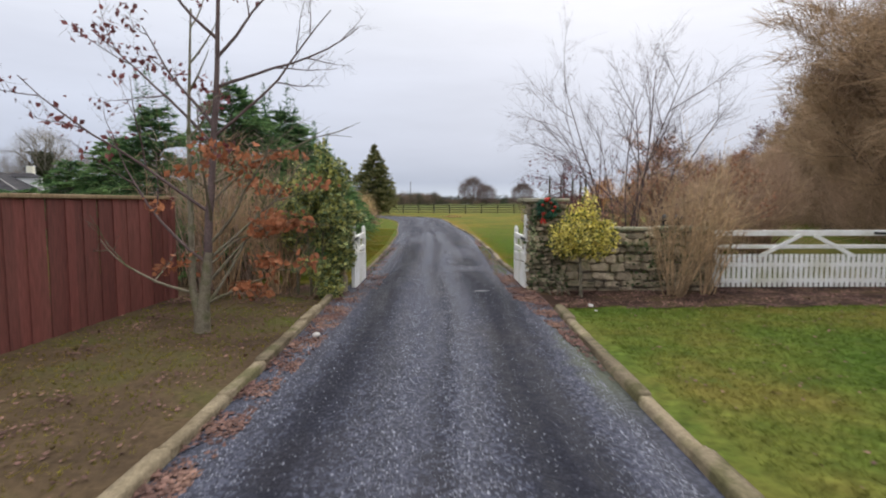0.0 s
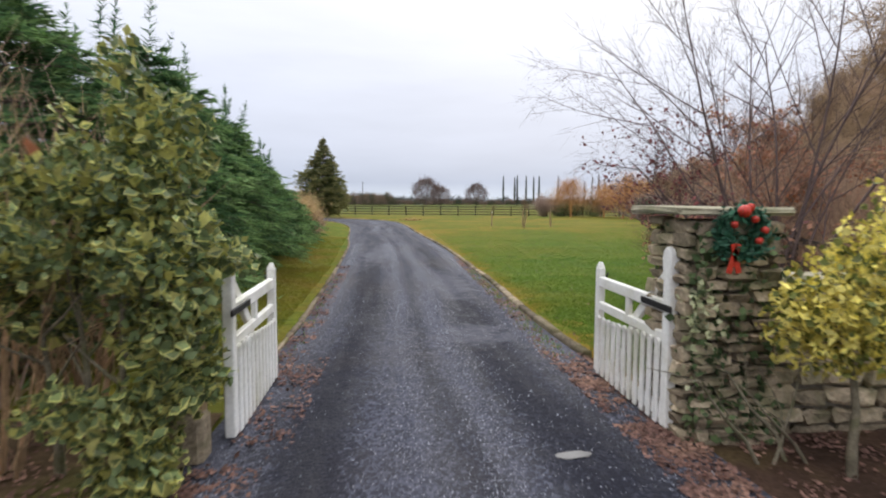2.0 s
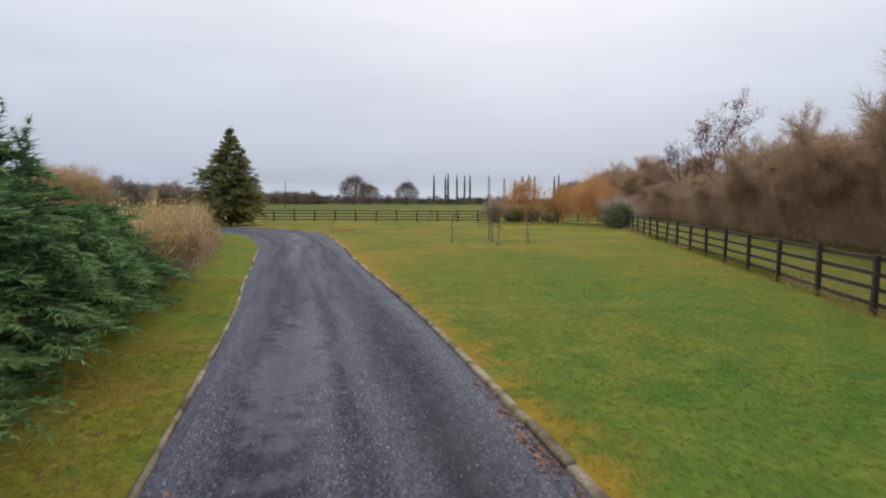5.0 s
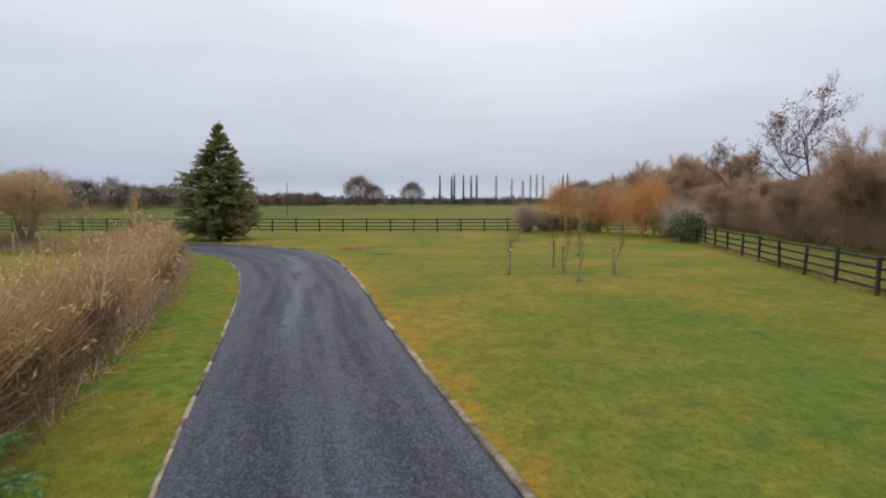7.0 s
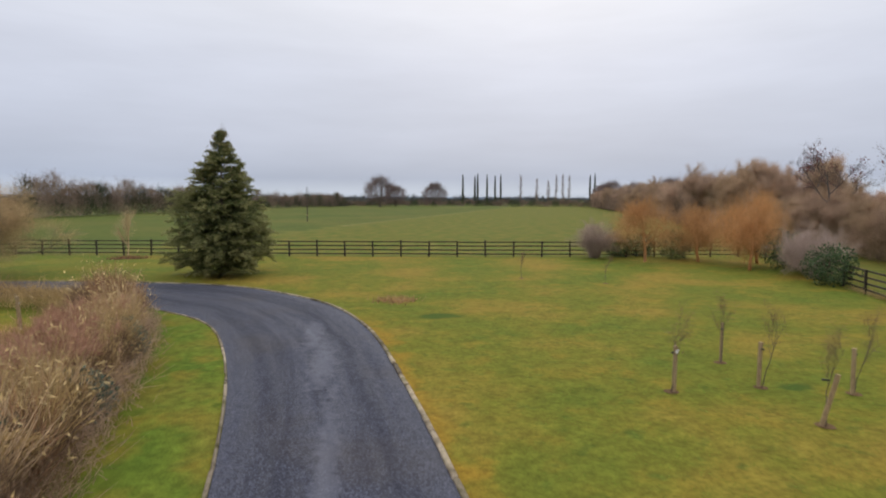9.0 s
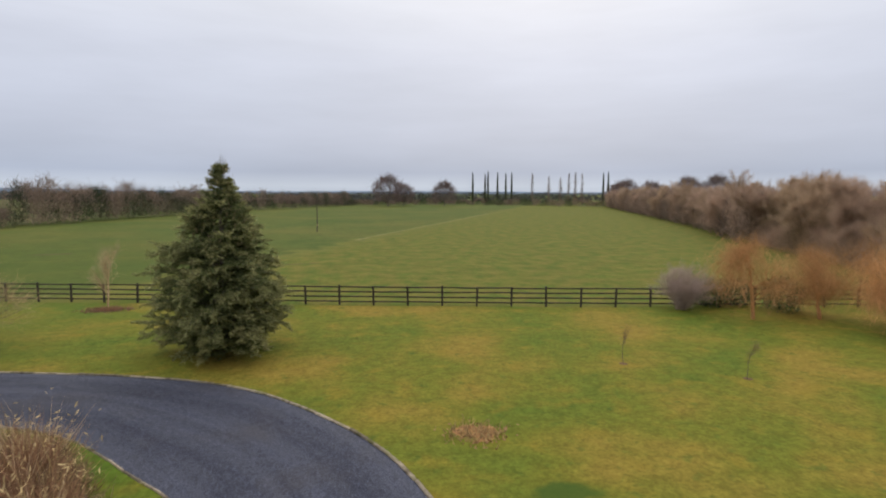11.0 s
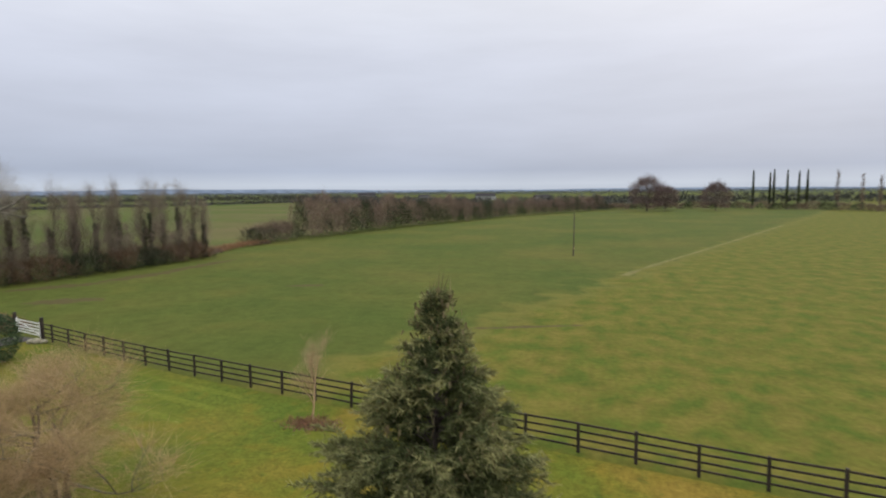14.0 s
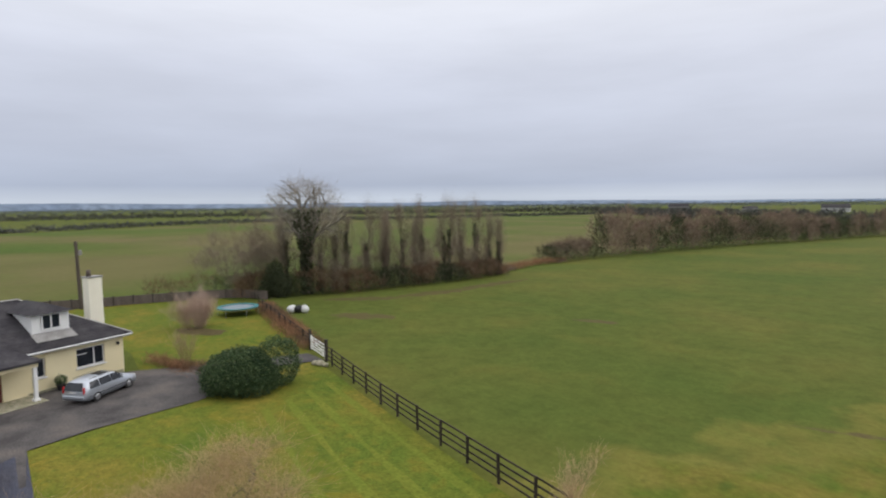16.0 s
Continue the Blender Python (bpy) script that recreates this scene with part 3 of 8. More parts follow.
    tint.inputs["B"].default_value = (0.050, 0.042, 0.040, 1)
    l.new(base.outputs["Result"], tint.inputs["A"])
    l.new(rng(noise_of(0.35, 5.0), 0.52, 0.75, 0.0, 0.5), tint.inputs["Factor"])
    # smoother, paler spots where the chippings have worn off: place, half width, half length
    spots = None
    for cx, cy, rx, ry in ((1.0, 18.5, 0.34, 2.0), (0.95, 14.4, 0.42, 0.5), (-0.55, 25.0, 0.45, 3.0), (-1.2, 43.5, 0.22, 5.0), (-1.5, 50.5, 0.35, 2.2), (-1.9, 54.0, 0.3, 2.0)):
        away = n.new("ShaderNodeVectorMath")
        away.operation = "SUBTRACT"
        l.new(geo.outputs["Position"], away.inputs[0])
        away.inputs[1].default_value = (cx, cy, 0.09)
        sc_ = n.new("ShaderNodeVectorMath")
        sc_.operation = "MULTIPLY"
        l.new(away.outputs[0], sc_.inputs[0])
        sc_.inputs[1].default_value = (1 / rx, 1 / ry, 0)
        ln = n.new("ShaderNodeVectorMath")
        ln.operation = "LENGTH"
        l.new(sc_.outputs[0], ln.inputs[0])
        q = rng(math_("ADD", ln.outputs["Value"], rng(noise_of(3.5, 6.0), 0.3, 0.7, -0.45, 0.45)), 0.6, 1.25, 0.5, 0.0)
        spots = q if spots is None else math_("MAXIMUM", spots, q)
    pale = n.new("ShaderNodeMix")
    pale.data_type = "RGBA"
    pale.inputs["B"].default_value = (0.115, 0.118, 0.150, 1)
    l.new(tint.outputs["Result"], pale.inputs["A"])
    l.new(spots, pale.inputs["Factor"])
    moss = n.new("ShaderNodeMix")
    moss.data_type = "RGBA"
    moss.inputs["B"].default_value = (0.085, 0.098, 0.035, 1)
    l.new(pale.outputs["Result"], moss.inputs["A"])
    edge = math_("MULTIPLY", rng(math_("ADD", across, rng(noise_of(2.5, 6.0), 0.3, 0.7, -0.05, 0.05)), 0.88, 0.95, 0.0, 0.55), math_("MULTIPLY", rng(gsp.outputs["Y"], 5.6, 6.6, 0.0, 1.0), rng(gsp.outputs["Y"], 8.0, 9.0, 1.0, 0.0)))
    l.new(edge, moss.inputs["Factor"])
    l.new(moss.outputs["Result"], b.inputs["Base Color"])
    wet = rng(math_("ADD", patches, math_("MULTIPLY", loose, -0.10)), 0.40, 0.58, 0.62, 0.9)
    l.new(wet, b.inputs["Roughness"])
    b.inputs["Specular IOR Level"].default_value = 0.16
    bp = n.new("ShaderNodeBump")
    bp.inputs["Strength"].default_value, bp.inputs["Distance"].default_value = 0.55, 0.012
    l.new(math_("ADD", math_("MULTIPLY", grit.outputs["Distance"], -1.0), math_("MULTIPLY", noise_of(3.0), 0.8)), bp.inputs["Height"])
    l.new(bp.outputs[0], b.inputs["Normal"])
    return m


M["drive"] = drive_material()

# ---- mesh helpers ----
rng = np.random.default_rng(7)


def mesh_of(name, verts, faces, mat=None, smooth=False):
    """A mesh from arrays: verts (n, 3) and faces (k, corners)."""
    verts, faces = np.asarray(verts, np.float32), np.asarray(faces, np.int32)
    me = bpy.data.meshes.new(name)
    k, c = faces.shape
    me.vertices.add(len(verts))
    me.vertices.foreach_set("co", verts.ravel())
    me.loops.add(k * c)
    me.loops.foreach_set("vertex_index", faces.ravel())
    me.polygons.add(k)
    me.polygons.foreach_set("loop_start", np.arange(0, k * c, c, dtype=np.int32))
    me.update(calc_edges=True)
    me.validate()
    if smooth:
        me.polygons.foreach_set("use_smooth", np.ones(len(me.polygons), bool))
    if mat:
        me.materials.append(mat)
    return me


def from_bm(name, bm, mat=None, smooth=False):
    me = bpy.data.meshes.new(name)
    bm.to_mesh(me)
    bm.free()
    if mat:
        me.materials.append(mat)
    if smooth:
        for p in me.polygons:
            p.use_smooth = True
    return me


def piece(name, me, parent=None, m=None, label=""):
    """One mesh object; a child of parent when that is given."""
    ob = new(name, me)
    if m is not None:
        ob.matrix_basis = m
    if parent:
        ob.parent = parent
    return tagged(ob, label) if label else ob


def part(name, bm, material_, parent, label="", smooth=False, m=None):
    return piece(name, from_bm(name, bm, material_, smooth), parent, m, label)


def thing(name, label, category, m=None, group="", kind=""):
    ob = new(name)
    ob.empty_display_size = 0.2
    if m is not None:
        ob.matrix_basis = m
    return tagged(ob, label, category, group, kind)


def box(sx, sy, sz, at=(0, 0, 0), bevel=0.0, rot=None, bm=None, segs=1):
    """A bevelled block, centred in x and y, standing on at's z."""
    bm = bm or bmesh.new()
    g = bmesh.ops.create_cube(bm, size=1.0)["verts"]
    bmesh.ops.scale(bm, vec=(sx, sy, sz), verts=g)
    if bevel > 0:
        es = list({e for v in g for e in v.link_edges})
        r = bmesh.ops.bevel(bm, geom=es, offset=bevel, segments=segs, affect="EDGES", profile=0.6)
        g = list({v for f in r["faces"] for v in f.verts} | {v for v in g if v.is_valid})
    m = Matrix.Translation((at[0], at[1], at[2] + sz / 2))
    if rot is not None:
        m = Matrix.Translation(at) @ rot @ Matrix.Translation((0, 0, sz / 2))
    bmesh.ops.transform(bm, matrix=m, verts=g)
    return bm


def beam(p, q, w, h, bevel=0.004, bm=None):
    """A squared timber from p to q, w deep and h thick."""
    p, q = Vector(p), Vector(q)
    d = q - p
    bm = bm or bmesh.new()
    g = bmesh.ops.create_cube(bm, size=1.0)["verts"]
    bmesh.ops.scale(bm, vec=(h, w, d.length), verts=g)
    if bevel > 0:
        es = list({e for v in g for e in v.link_edges})
        r = bmesh.ops.bevel(bm, geom=es, offset=bevel, segments=1, affect="EDGES")
        g = list({v for f in r["faces"] for v in f.verts} | {v for v in g if v.is_valid})
    z = d.normalized()
    x = Vector((0, 0, 1)).cross(z)
    x = x.normalized() if x.length > 1e-4 else Vector((1, 0, 0))
    y = z.cross(x)
    m = Matrix((x, y, z)).transposed().to_4x4()
    m.translation = (p + q) / 2
    bmesh.ops.transform(bm, matrix=m, verts=g)
    return bm


def smooth_line(pts, step=0.5):
    """A Catmull-Rom line through the points, resampled evenly."""
    p = np.array(pts, float)
    p = np.vstack([2 * p[0] - p[1], p, 2 * p[-1] - p[-2]])
    out = []
    for i in range(1, len(p) - 2):
        for u in np.linspace(0, 1, 12, endpoint=False):
            a, b, c, d = p[i - 1:i + 3]
            out.append(0.5 * (2 * b + (c - a) * u + (2 * a - 5 * b + 4 * c - d) * u * u + (3 * b - a - 3 * c + d) * u ** 3))
    out.append(p[-2])
    out = np.array(out)
    s = np.r_[0, np.cumsum(np.linalg.norm(np.diff(out, axis=0), axis=1))]
    t = np.linspace(0, s[-1], max(2, int(s[-1] / step) + 1))
    return np.column_stack([np.interp(t, s, out[:, k]) for k in range(out.shape[1])])


def sheet(name, outline, z, mat, label="", category="", grid=0.0):
    """A flat sheet with that outline."""
    bm = bmesh.new()
    vs = [bm.verts.new((x, y, z)) for x, y in outline]
    f = bm.faces.new(vs)
    if f.normal.z < 0:
        f.normal_flip()
    bm.normal_update()
    if f.normal.z < 0:
        f.normal_flip()
    bmesh.ops.triangulate(bm, faces=bm.faces[:])
    ob = piece(name, from_bm(name, bm, mat))
    return tagged(ob, label, category, kind="structure")


def inside(poly, xy):
    """Which of the points lie in the polygon."""
    poly = np.asarray(poly, float)
    x, y = xy[:, 0], xy[:, 1]
    r = np.zeros(len(xy), bool)
    j = len(poly) - 1
    for i in range(len(poly)):
        (xi, yi), (xj, yj) = poly[i], poly[j]
        with np.errstate(divide="ignore", invalid="ignore"):
            r ^= ((yi > y) != (yj > y)) & (x < (xj - xi) * (y - yi) / (yj - yi) + xi)
        j = i
    return r


def scatter(poly, n, r=rng):
    poly = np.asarray(poly, float)
    lo, hi = poly.min(0), poly.max(0)
    out = np.zeros((0, 2))
    while len(out) < n:
        q = r.uniform(lo, hi, (n * 2, 2))
        out = np.vstack([out, q[inside(poly, q)]])
    return out[:n]


# ---- plants: segments become tubes, twigs and leaves become slender faces ----
def tubes(segs, sides=5):
    """Open tubes for rows of (x0, y0, z0, x1, y1, z1, r0, r1)."""
    s = np.asarray(segs, float)
    p, q, r0, r1 = s[:, :3], s[:, 3:6], s[:, 6], s[:, 7]
    d = q - p
    d /= np.linalg.norm(d, axis=1, keepdims=True) + 1e-9
    ref = np.where(np.abs(d[:, 2:3]) < 0.9, [[0, 0, 1.0]], [[1.0, 0, 0]])
    u = np.cross(d, ref)
    u /= np.linalg.norm(u, axis=1, keepdims=True) + 1e-9
    v = np.cross(d, u)
    a = np.linspace(0, 2 * np.pi, sides, endpoint=False)
    ring = np.cos(a)[None, :, None] * u[:, None] + np.sin(a)[None, :, None] * v[:, None]
    lo, hi = p[:, None] + ring * r0[:, None, None], q[:, None] + ring * r1[:, None, None]
    verts = np.concatenate([lo, hi], 1).reshape(-1, 3)
    k = np.arange(sides)
    f = np.stack([k, (k + 1) % sides, (k + 1) % sides + sides, k + sides], 1)
    faces = (np.arange(len(s)) * 2 * sides)[:, None, None] + f[None]
    return verts, faces.reshape(-1, 4)


def blades(base, tip, width, r=rng):
    """One slender triangle from each base to its tip."""
    base, tip = np.asarray(base, float), np.asarray(tip, float)
    n = len(base)
    d = tip - base
    w = np.cross(d, r.normal(size=(n, 3)))
    w /= np.linalg.norm(w, axis=1, keepdims=True) + 1e-9
    w *= (np.broadcast_to(width, (n,)) / 2)[:, None]
    verts = np.stack([base - w, base + w, tip], 1).reshape(-1, 3)
    return verts, np.arange(3 * n).reshape(-1, 3)


def leaves(at, size, r=rng, long=1.6, flat=0.0, along=None):
    """Small pointed leaves, a folded pair of triangles each, turned any way (flat: towards lying level)."""
    at = np.asarray(at, float)
    n = len(at)
    a = r.normal(size=(n, 3)) if along is None else along + r.normal(size=(n, 3)) * 0.35
    a[:, 2] *= 1 - flat
    a /= np.linalg.norm(a, axis=1, keepdims=True) + 1e-9
    b = np.cross(a, r.normal(size=(n, 3)) * (1 - flat) + np.array([0, 0, 1.0]) * (flat + 0.2))
    b /= np.linalg.norm(b, axis=1, keepdims=True) + 1e-9
    c = np.cross(a, b)
    s = (np.broadcast_to(size, (n,)) * r.uniform(0.6, 1.3, n))[:, None]
    root, tip = at - a * s * long / 2, at + a * s * long / 2
    l, rr = at + b * s / 2 + c * s * 0.18, at - b * s / 2 + c * s * 0.18
    verts = np.stack([root, l, tip, rr], 1).reshape(-1, 3)
    k = np.arange(n)[:, None] * 4
    faces = np.concatenate([k + [[0, 1, 2]], k + [[0, 2, 3]]], 1).reshape(-1, 3)
    return verts, faces


def join(*vf):
    """Several (verts, faces) as triangles or quads of one kind."""
    vs, fs, o = [], [], 0
    for v, f in vf:
        if len(v) == 0:
            continue
        vs.append(v)
        fs.append(f + o)
        o += len(v)
    return np.vstack(vs), np.vstack(fs)


def branch(out, p, d, length, radius, depth, r, up=0.15, wiggle=0.18, forks=3, spread=0.75, shrink=0.68, steps=4, tips=None, start=0.3):
    """Grow one limb as short segments into out, with forks from it; the last twigs' ends go to tips."""
    d = d / (np.linalg.norm(d) + 1e-9)
    pts, rad = [p], [radius]
    for k in range(steps):
        d = d + r.normal(size=3) * wiggle + np.array([0, 0, up])
        d /= np.linalg.norm(d)
        q = pts[-1] + d * length / steps
        r1 = radius * (1 - 0.75 * (k + 1) / steps)
        out.append((*pts[-1], *q, rad[-1], r1))
        pts.append(q)
        rad.append(r1)
    if tips is not None and depth <= 1:
        for q in pts[1:]:
            tips.append((*q, *d))
    if depth <= 0:
        return
    for k in range(forks):
        u = start + (0.98 - start) * (k + r.uniform(0.2, 0.8)) / forks
        i = min(int(u * steps), steps - 1)
        w = u * steps - i
        at = pts[i] * (1 - w) + pts[i + 1] * w
        side = np.cross(d, r.normal(size=3))
        side /= np.linalg.norm(side) + 1e-9
        nd = d * (1 - spread * 0.5) + side * spread * r.uniform(0.7, 1.2)
        branch(out, at, nd, length * shrink * r.uniform(0.75, 1.15) * (1.1 - 0.35 * u), max(radius * 0.5 * (1.1 - 0.5 * u), 0.0025),
               depth - 1, r, up, wiggle, forks, spread, shrink, max(2, steps - 1), tips, 0.15)


def twig_cloud(tips, per, length, width, r, droop=0.0, fan=0.8):
    """Fine twigs at the branch ends."""
    t = np.repeat(np.asarray(tips, float), per, axis=0)
    base = t[:, :3] + r.normal(size=(len(t), 3)) * length * 0.15
    d = t[:, 3:] + r.normal(size=(len(t), 3)) * fan
    d[:, 2] -= droop
    d /= np.linalg.norm(d, axis=1, keepdims=True) + 1e-9
    return blades(base, base + d * length * r.uniform(0.4, 1.2, len(t))[:, None], width, r)


def bare_tree(name, label, height, seed, trunk_mat, twig_mat, m, spread=0.75, depth=3, forks=4, per=10, twig=0.5, width=0.012, stems=1,
              trunk_r=None, droop=0.0, up=0.15, leaf=None, lean=0.0, category="tree", group="", first=0.3, shrink=0.68, sides=5):
    """A leafless tree: trunk and limbs, a crown of fine twigs, and withered leaves where it has kept some."""
    r = np.random.default_rng(seed)
    big, tips = [], []
    tr = trunk_r or height * 0.022
    for s in range(stems):
        a = 2 * math.pi * s / stems + r.uniform(0, 1)
        tilt = lean if stems == 1 else r.uniform(0.12, 0.34)
        d = np.array([math.cos(a) * tilt, math.sin(a) * tilt, 1.0])
        p = np.array([math.cos(a), math.sin(a), 0]) * (0 if stems == 1 else tr * 1.2) + np.array([0, 0, -0.05])
        branch(big, p, d, height * r.uniform(0.62, 0.75), tr * (1 if stems == 1 else 0.7), depth, r, up, 0.12, forks, spread, shrink, 7, tips, first)
    t = thing(name, label, category, m, group)
    piece("trunk", mesh_of("trunk", *tubes(big, sides), trunk_mat, True), t)
    if per:
        v, f = twig_cloud(tips, per, twig, width, r, droop)
        piece("crown", mesh_of("crown", v, f, twig_mat), t, label="crown of fine bare twigs")
    if leaf:
        lm, count, size, low, high = leaf
        tp = np.array(tips)
        z = tp[:, 2]
        tp = tp[(z > low * height) & (z < high * height)]
        c = tp[r.integers(0, len(tp), max(3, count // 14)), :3]
        at = c[r.integers(0, len(c), count)] + r.normal(size=(count, 3)) * size * 2.2
        piece("leaves", mesh_of("leaves", *leaves(at, size, r), lm), t, label="withered leaves still hanging on the twigs")
    return t

# ---- the ground, fields, lawns and the drive ----
LEFT_KERB = smooth_line([(-1.18, -14), (-1.16, -4), (-1.16, 5), (-1.22, 8), (-1.30, 11.0), (-1.27, 13.5), (-1.26, 16), (-1.34, 18.5), (-1.42, 21.5), (-1.74, 28.8),
                         (-2.1, 33), (-2.6, 40), (-3.12, 45.5), (-3.95, 50.5), (-5.1, 54.8), (-6.3, 57.2), (-7.9, 58.9), (-9.4, 60.5), (-10.9, 61.7),
                         (-14, 63.1), (-20, 64.4), (-26, 65), (-36, 65.6)], 0.45)
RIGHT_KERB = smooth_line([(1.87, -14), (1.87, -4), (1.87, 4.7), (1.92, 8), (2.0, 10.7), (1.92, 13), (1.81, 15.4), (1.84, 19), (1.78, 22), (1.68, 26.8), (1.45, 31.2), (1.2, 35),
                          (0.95, 39.3), (0.78, 44), (0.46, 49), (-0.15, 54.6), (-1.6, 59.3), (-4.4, 63.2), (-7.0, 65.4), (-10.4, 66.9), (-15.0, 68.1),
                          (-19.5, 68.9), (-30, 70.2), (-40.2, 71.2)], 0.45)


def build_ground():
    # one sheet out to the horizon, in rings that widen outwards
    rad = np.r_[0, np.geomspace(8, 4600, 44)]
    ang = np.linspace(0, 2 * np.pi, 97)[:-1]
    v = [(-10.0, 60.0, 0.0)]
    for r_ in rad[1:]:
        for a in ang:
            v.append((-10 + r_ * math.cos(a), 60 + r_ * math.sin(a), 0.0))
    bm = bmesh.new()
    vs = [bm.verts.new(p) for p in v]
    n = len(ang)
    for k in range(n):
        bm.faces.new((vs[0], vs[1 + k], vs[1 + (k + 1) % n]))
    for i in range(len(rad) - 2):
        for k in range(n):
            a, b = 1 + i * n + k, 1 + i * n + (k + 1) % n
            bm.faces.new((vs[a], vs[a + n], vs[b + n], vs[b]))
    bmesh.ops.recalc_face_normals(bm, faces=bm.faces[:])
    return tagged(piece("ground", from_bm("ground", bm, M["field"])), "grass pasture with pale worn patches, rolling out to the horizon", "ground", kind="structure")


build_ground()
FENCE_FAR = [(32.0, 74.2), (14.39, 77.1), (1.23, 79.55), (-5.32, 80.92), (-16.26, 83.05), (-27.2, 85.3), (-33.7, 86.8), (-43.1, 89.35)]
FENCE_RIGHT = [(4.54, 13.0), (7.3, 19.7), (11.5, 29.1), (14.9, 37.2), (17.3, 43.2), (20.3, 50.4), (24.2, 59.5), (33.0, 78.0)]
lk, rk = LEFT_KERB.tolist(), RIGHT_KERB.tolist()
sheet("lawn", [tuple(p) for p in rk if p[1] > 12.2] + [(-44, 89), (-27.2, 85.0), (-5.3, 80.5), (14.4, 76.8), (33, 77.5), (24.2, 59.5), (20.3, 50.4), (14.9, 37.2), (7.3, 19.6), (4.4, 12.2)],
      0.02, M["lawn"], "mown lawn of green and yellowed winter grass", "lawn")
sheet("front_lawn", [(1.9, -14), (1.9, 4.7), (1.95, 8), (2.02, 10.2), (3.2, 10.3), (9, 10.6), (16, 10.8), (16, -14)], 0.03, M["frontlawn"], "short green lawn with a few fallen leaves", "lawn")
sheet("verge", [tuple(p) for p in lk if 12.2 < p[1] < 27] + [(-4.2, 27), (-3.9, 24), (-3.6, 12.2)], 0.03, M["verge"], "mossy strip of grass under the hedge beside the drive", "verge")
sheet("verge", [(-4.6, 31), (-4.2, 26.6)] + [(p[0], p[1]) for p in lk if 26.6 <= p[1] < 62] + [(-16, 62.6), (-8.8, 57.6), (-7.0, 55.1), (-5.4, 47), (-4.4, 40), (-3.9, 33)], 0.034, M["greenverge"],
      "green strip of grass beside the drive", "verge")
sheet("paddock", [(-3.9, 30), (-4.4, 40), (-5.4, 47), (-7.0, 55.1), (-8.8, 57.6), (-16, 62.6), (-36, 65.2), (-60, 60), (-60, 30)], 0.015, M["lawn"], "rough paddock grass behind the reed strip", "paddock")
sheet("planting_bed", [(-1.2, -14), (-1.2, 5), (-1.25, 8), (-1.33, 11.2), (-1.35, 12.2), (-6, 12.2), (-6, -14)], 0.025, M["bed"], "mossy bare earth bed with fallen leaves", "bed")
sheet("shrub_bed", [(1.99 + 0.2 * k, 9.95 + 0.05 * k / 8 + 0.35 * noise.noise((k * 0.31, 2.0, 0.0)) + 0.12 * noise.noise((k * 1.3, 5.0, 0.0))) for k in range(70)] + [(16, 12.4), (1.99, 12.4)], 0.04, M["soil"], "dark soil and leaf litter along the wall", "bed")
sheet("hedge_bed", [(-3.35, 12.2), (-3.5, 20), (-3.9, 27), (-4.5, 31), (-6, 31.5), (-7, 12.2)], 0.04, M["soil"], "dark earth under the conifer hedge", "bed")
sheet("house_lawn", [(-44.2, 89.2), (-46.2, 82), (-50.5, 79), (-56, 80), (-83, 80), (-80, 96), (-67, 96.2)], 0.02, M["lawn"], "back lawn behind the house", "lawn")
sheet("crop_field", [(-78, 99), (-69, 141), (-74, 156), (-72, 184), (-70, 243), (-48, 330), (-300, 640), (-390, 252), (-342, 100), (-330, 40), (-90, 60)], 0.05, M["crop"],
      "young winter crop in a brown and green field", "field")


def build_drive():
    n = 420
    lp = np.column_stack([np.interp(np.linspace(0, 1, n), np.linspace(0, 1, len(LEFT_KERB)), LEFT_KERB[:, k]) for k in (0, 1)])
    rp = np.column_stack([np.interp(np.linspace(0, 1, n), np.linspace(0, 1, len(RIGHT_KERB)), RIGHT_KERB[:, k]) for k in (0, 1)])
    # match both edges by nearness, so that the strips stay square to the way
    mid = (lp + rp) / 2
    cols = 9
    u = np.linspace(0, 1, cols)
    verts = np.zeros((n, cols, 3))
    for i in range(n):
        for j, a in enumerate(u):
            p = lp[i] * (1 - a) + rp[i] * a
            verts[i, j] = (*p, 0.045 + 0.05 * (1 - (2 * a - 1) ** 2))
    f = []
    for i in range(n - 1):
        for j in range(cols - 1):
            a = i * cols + j
            f.append((a, a + 1, a + cols + 1, a + cols))
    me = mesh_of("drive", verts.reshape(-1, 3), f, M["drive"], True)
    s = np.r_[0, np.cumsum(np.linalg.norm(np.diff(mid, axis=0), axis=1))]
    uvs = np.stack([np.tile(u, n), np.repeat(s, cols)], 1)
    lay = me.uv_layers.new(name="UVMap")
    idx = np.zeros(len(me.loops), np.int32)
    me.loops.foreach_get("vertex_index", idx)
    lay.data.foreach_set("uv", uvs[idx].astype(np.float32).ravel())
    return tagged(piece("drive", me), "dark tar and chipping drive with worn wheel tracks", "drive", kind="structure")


build_drive()
sheet("yard", [(-35.8, 65.0), (-36, 70.6), (-40.2, 71.2), (-40.9, 74), (-41.3, 79.5), (-44.6, 86.5), (-43.4, 89.4), (-46.0, 89.6), (-48.5, 83), (-50.4, 79.4), (-52, 76), (-50, 70), (-49, 62)], 0.06,
      M["yardtar"], "worn grey-brown tarred yard in front of the house", "yard")

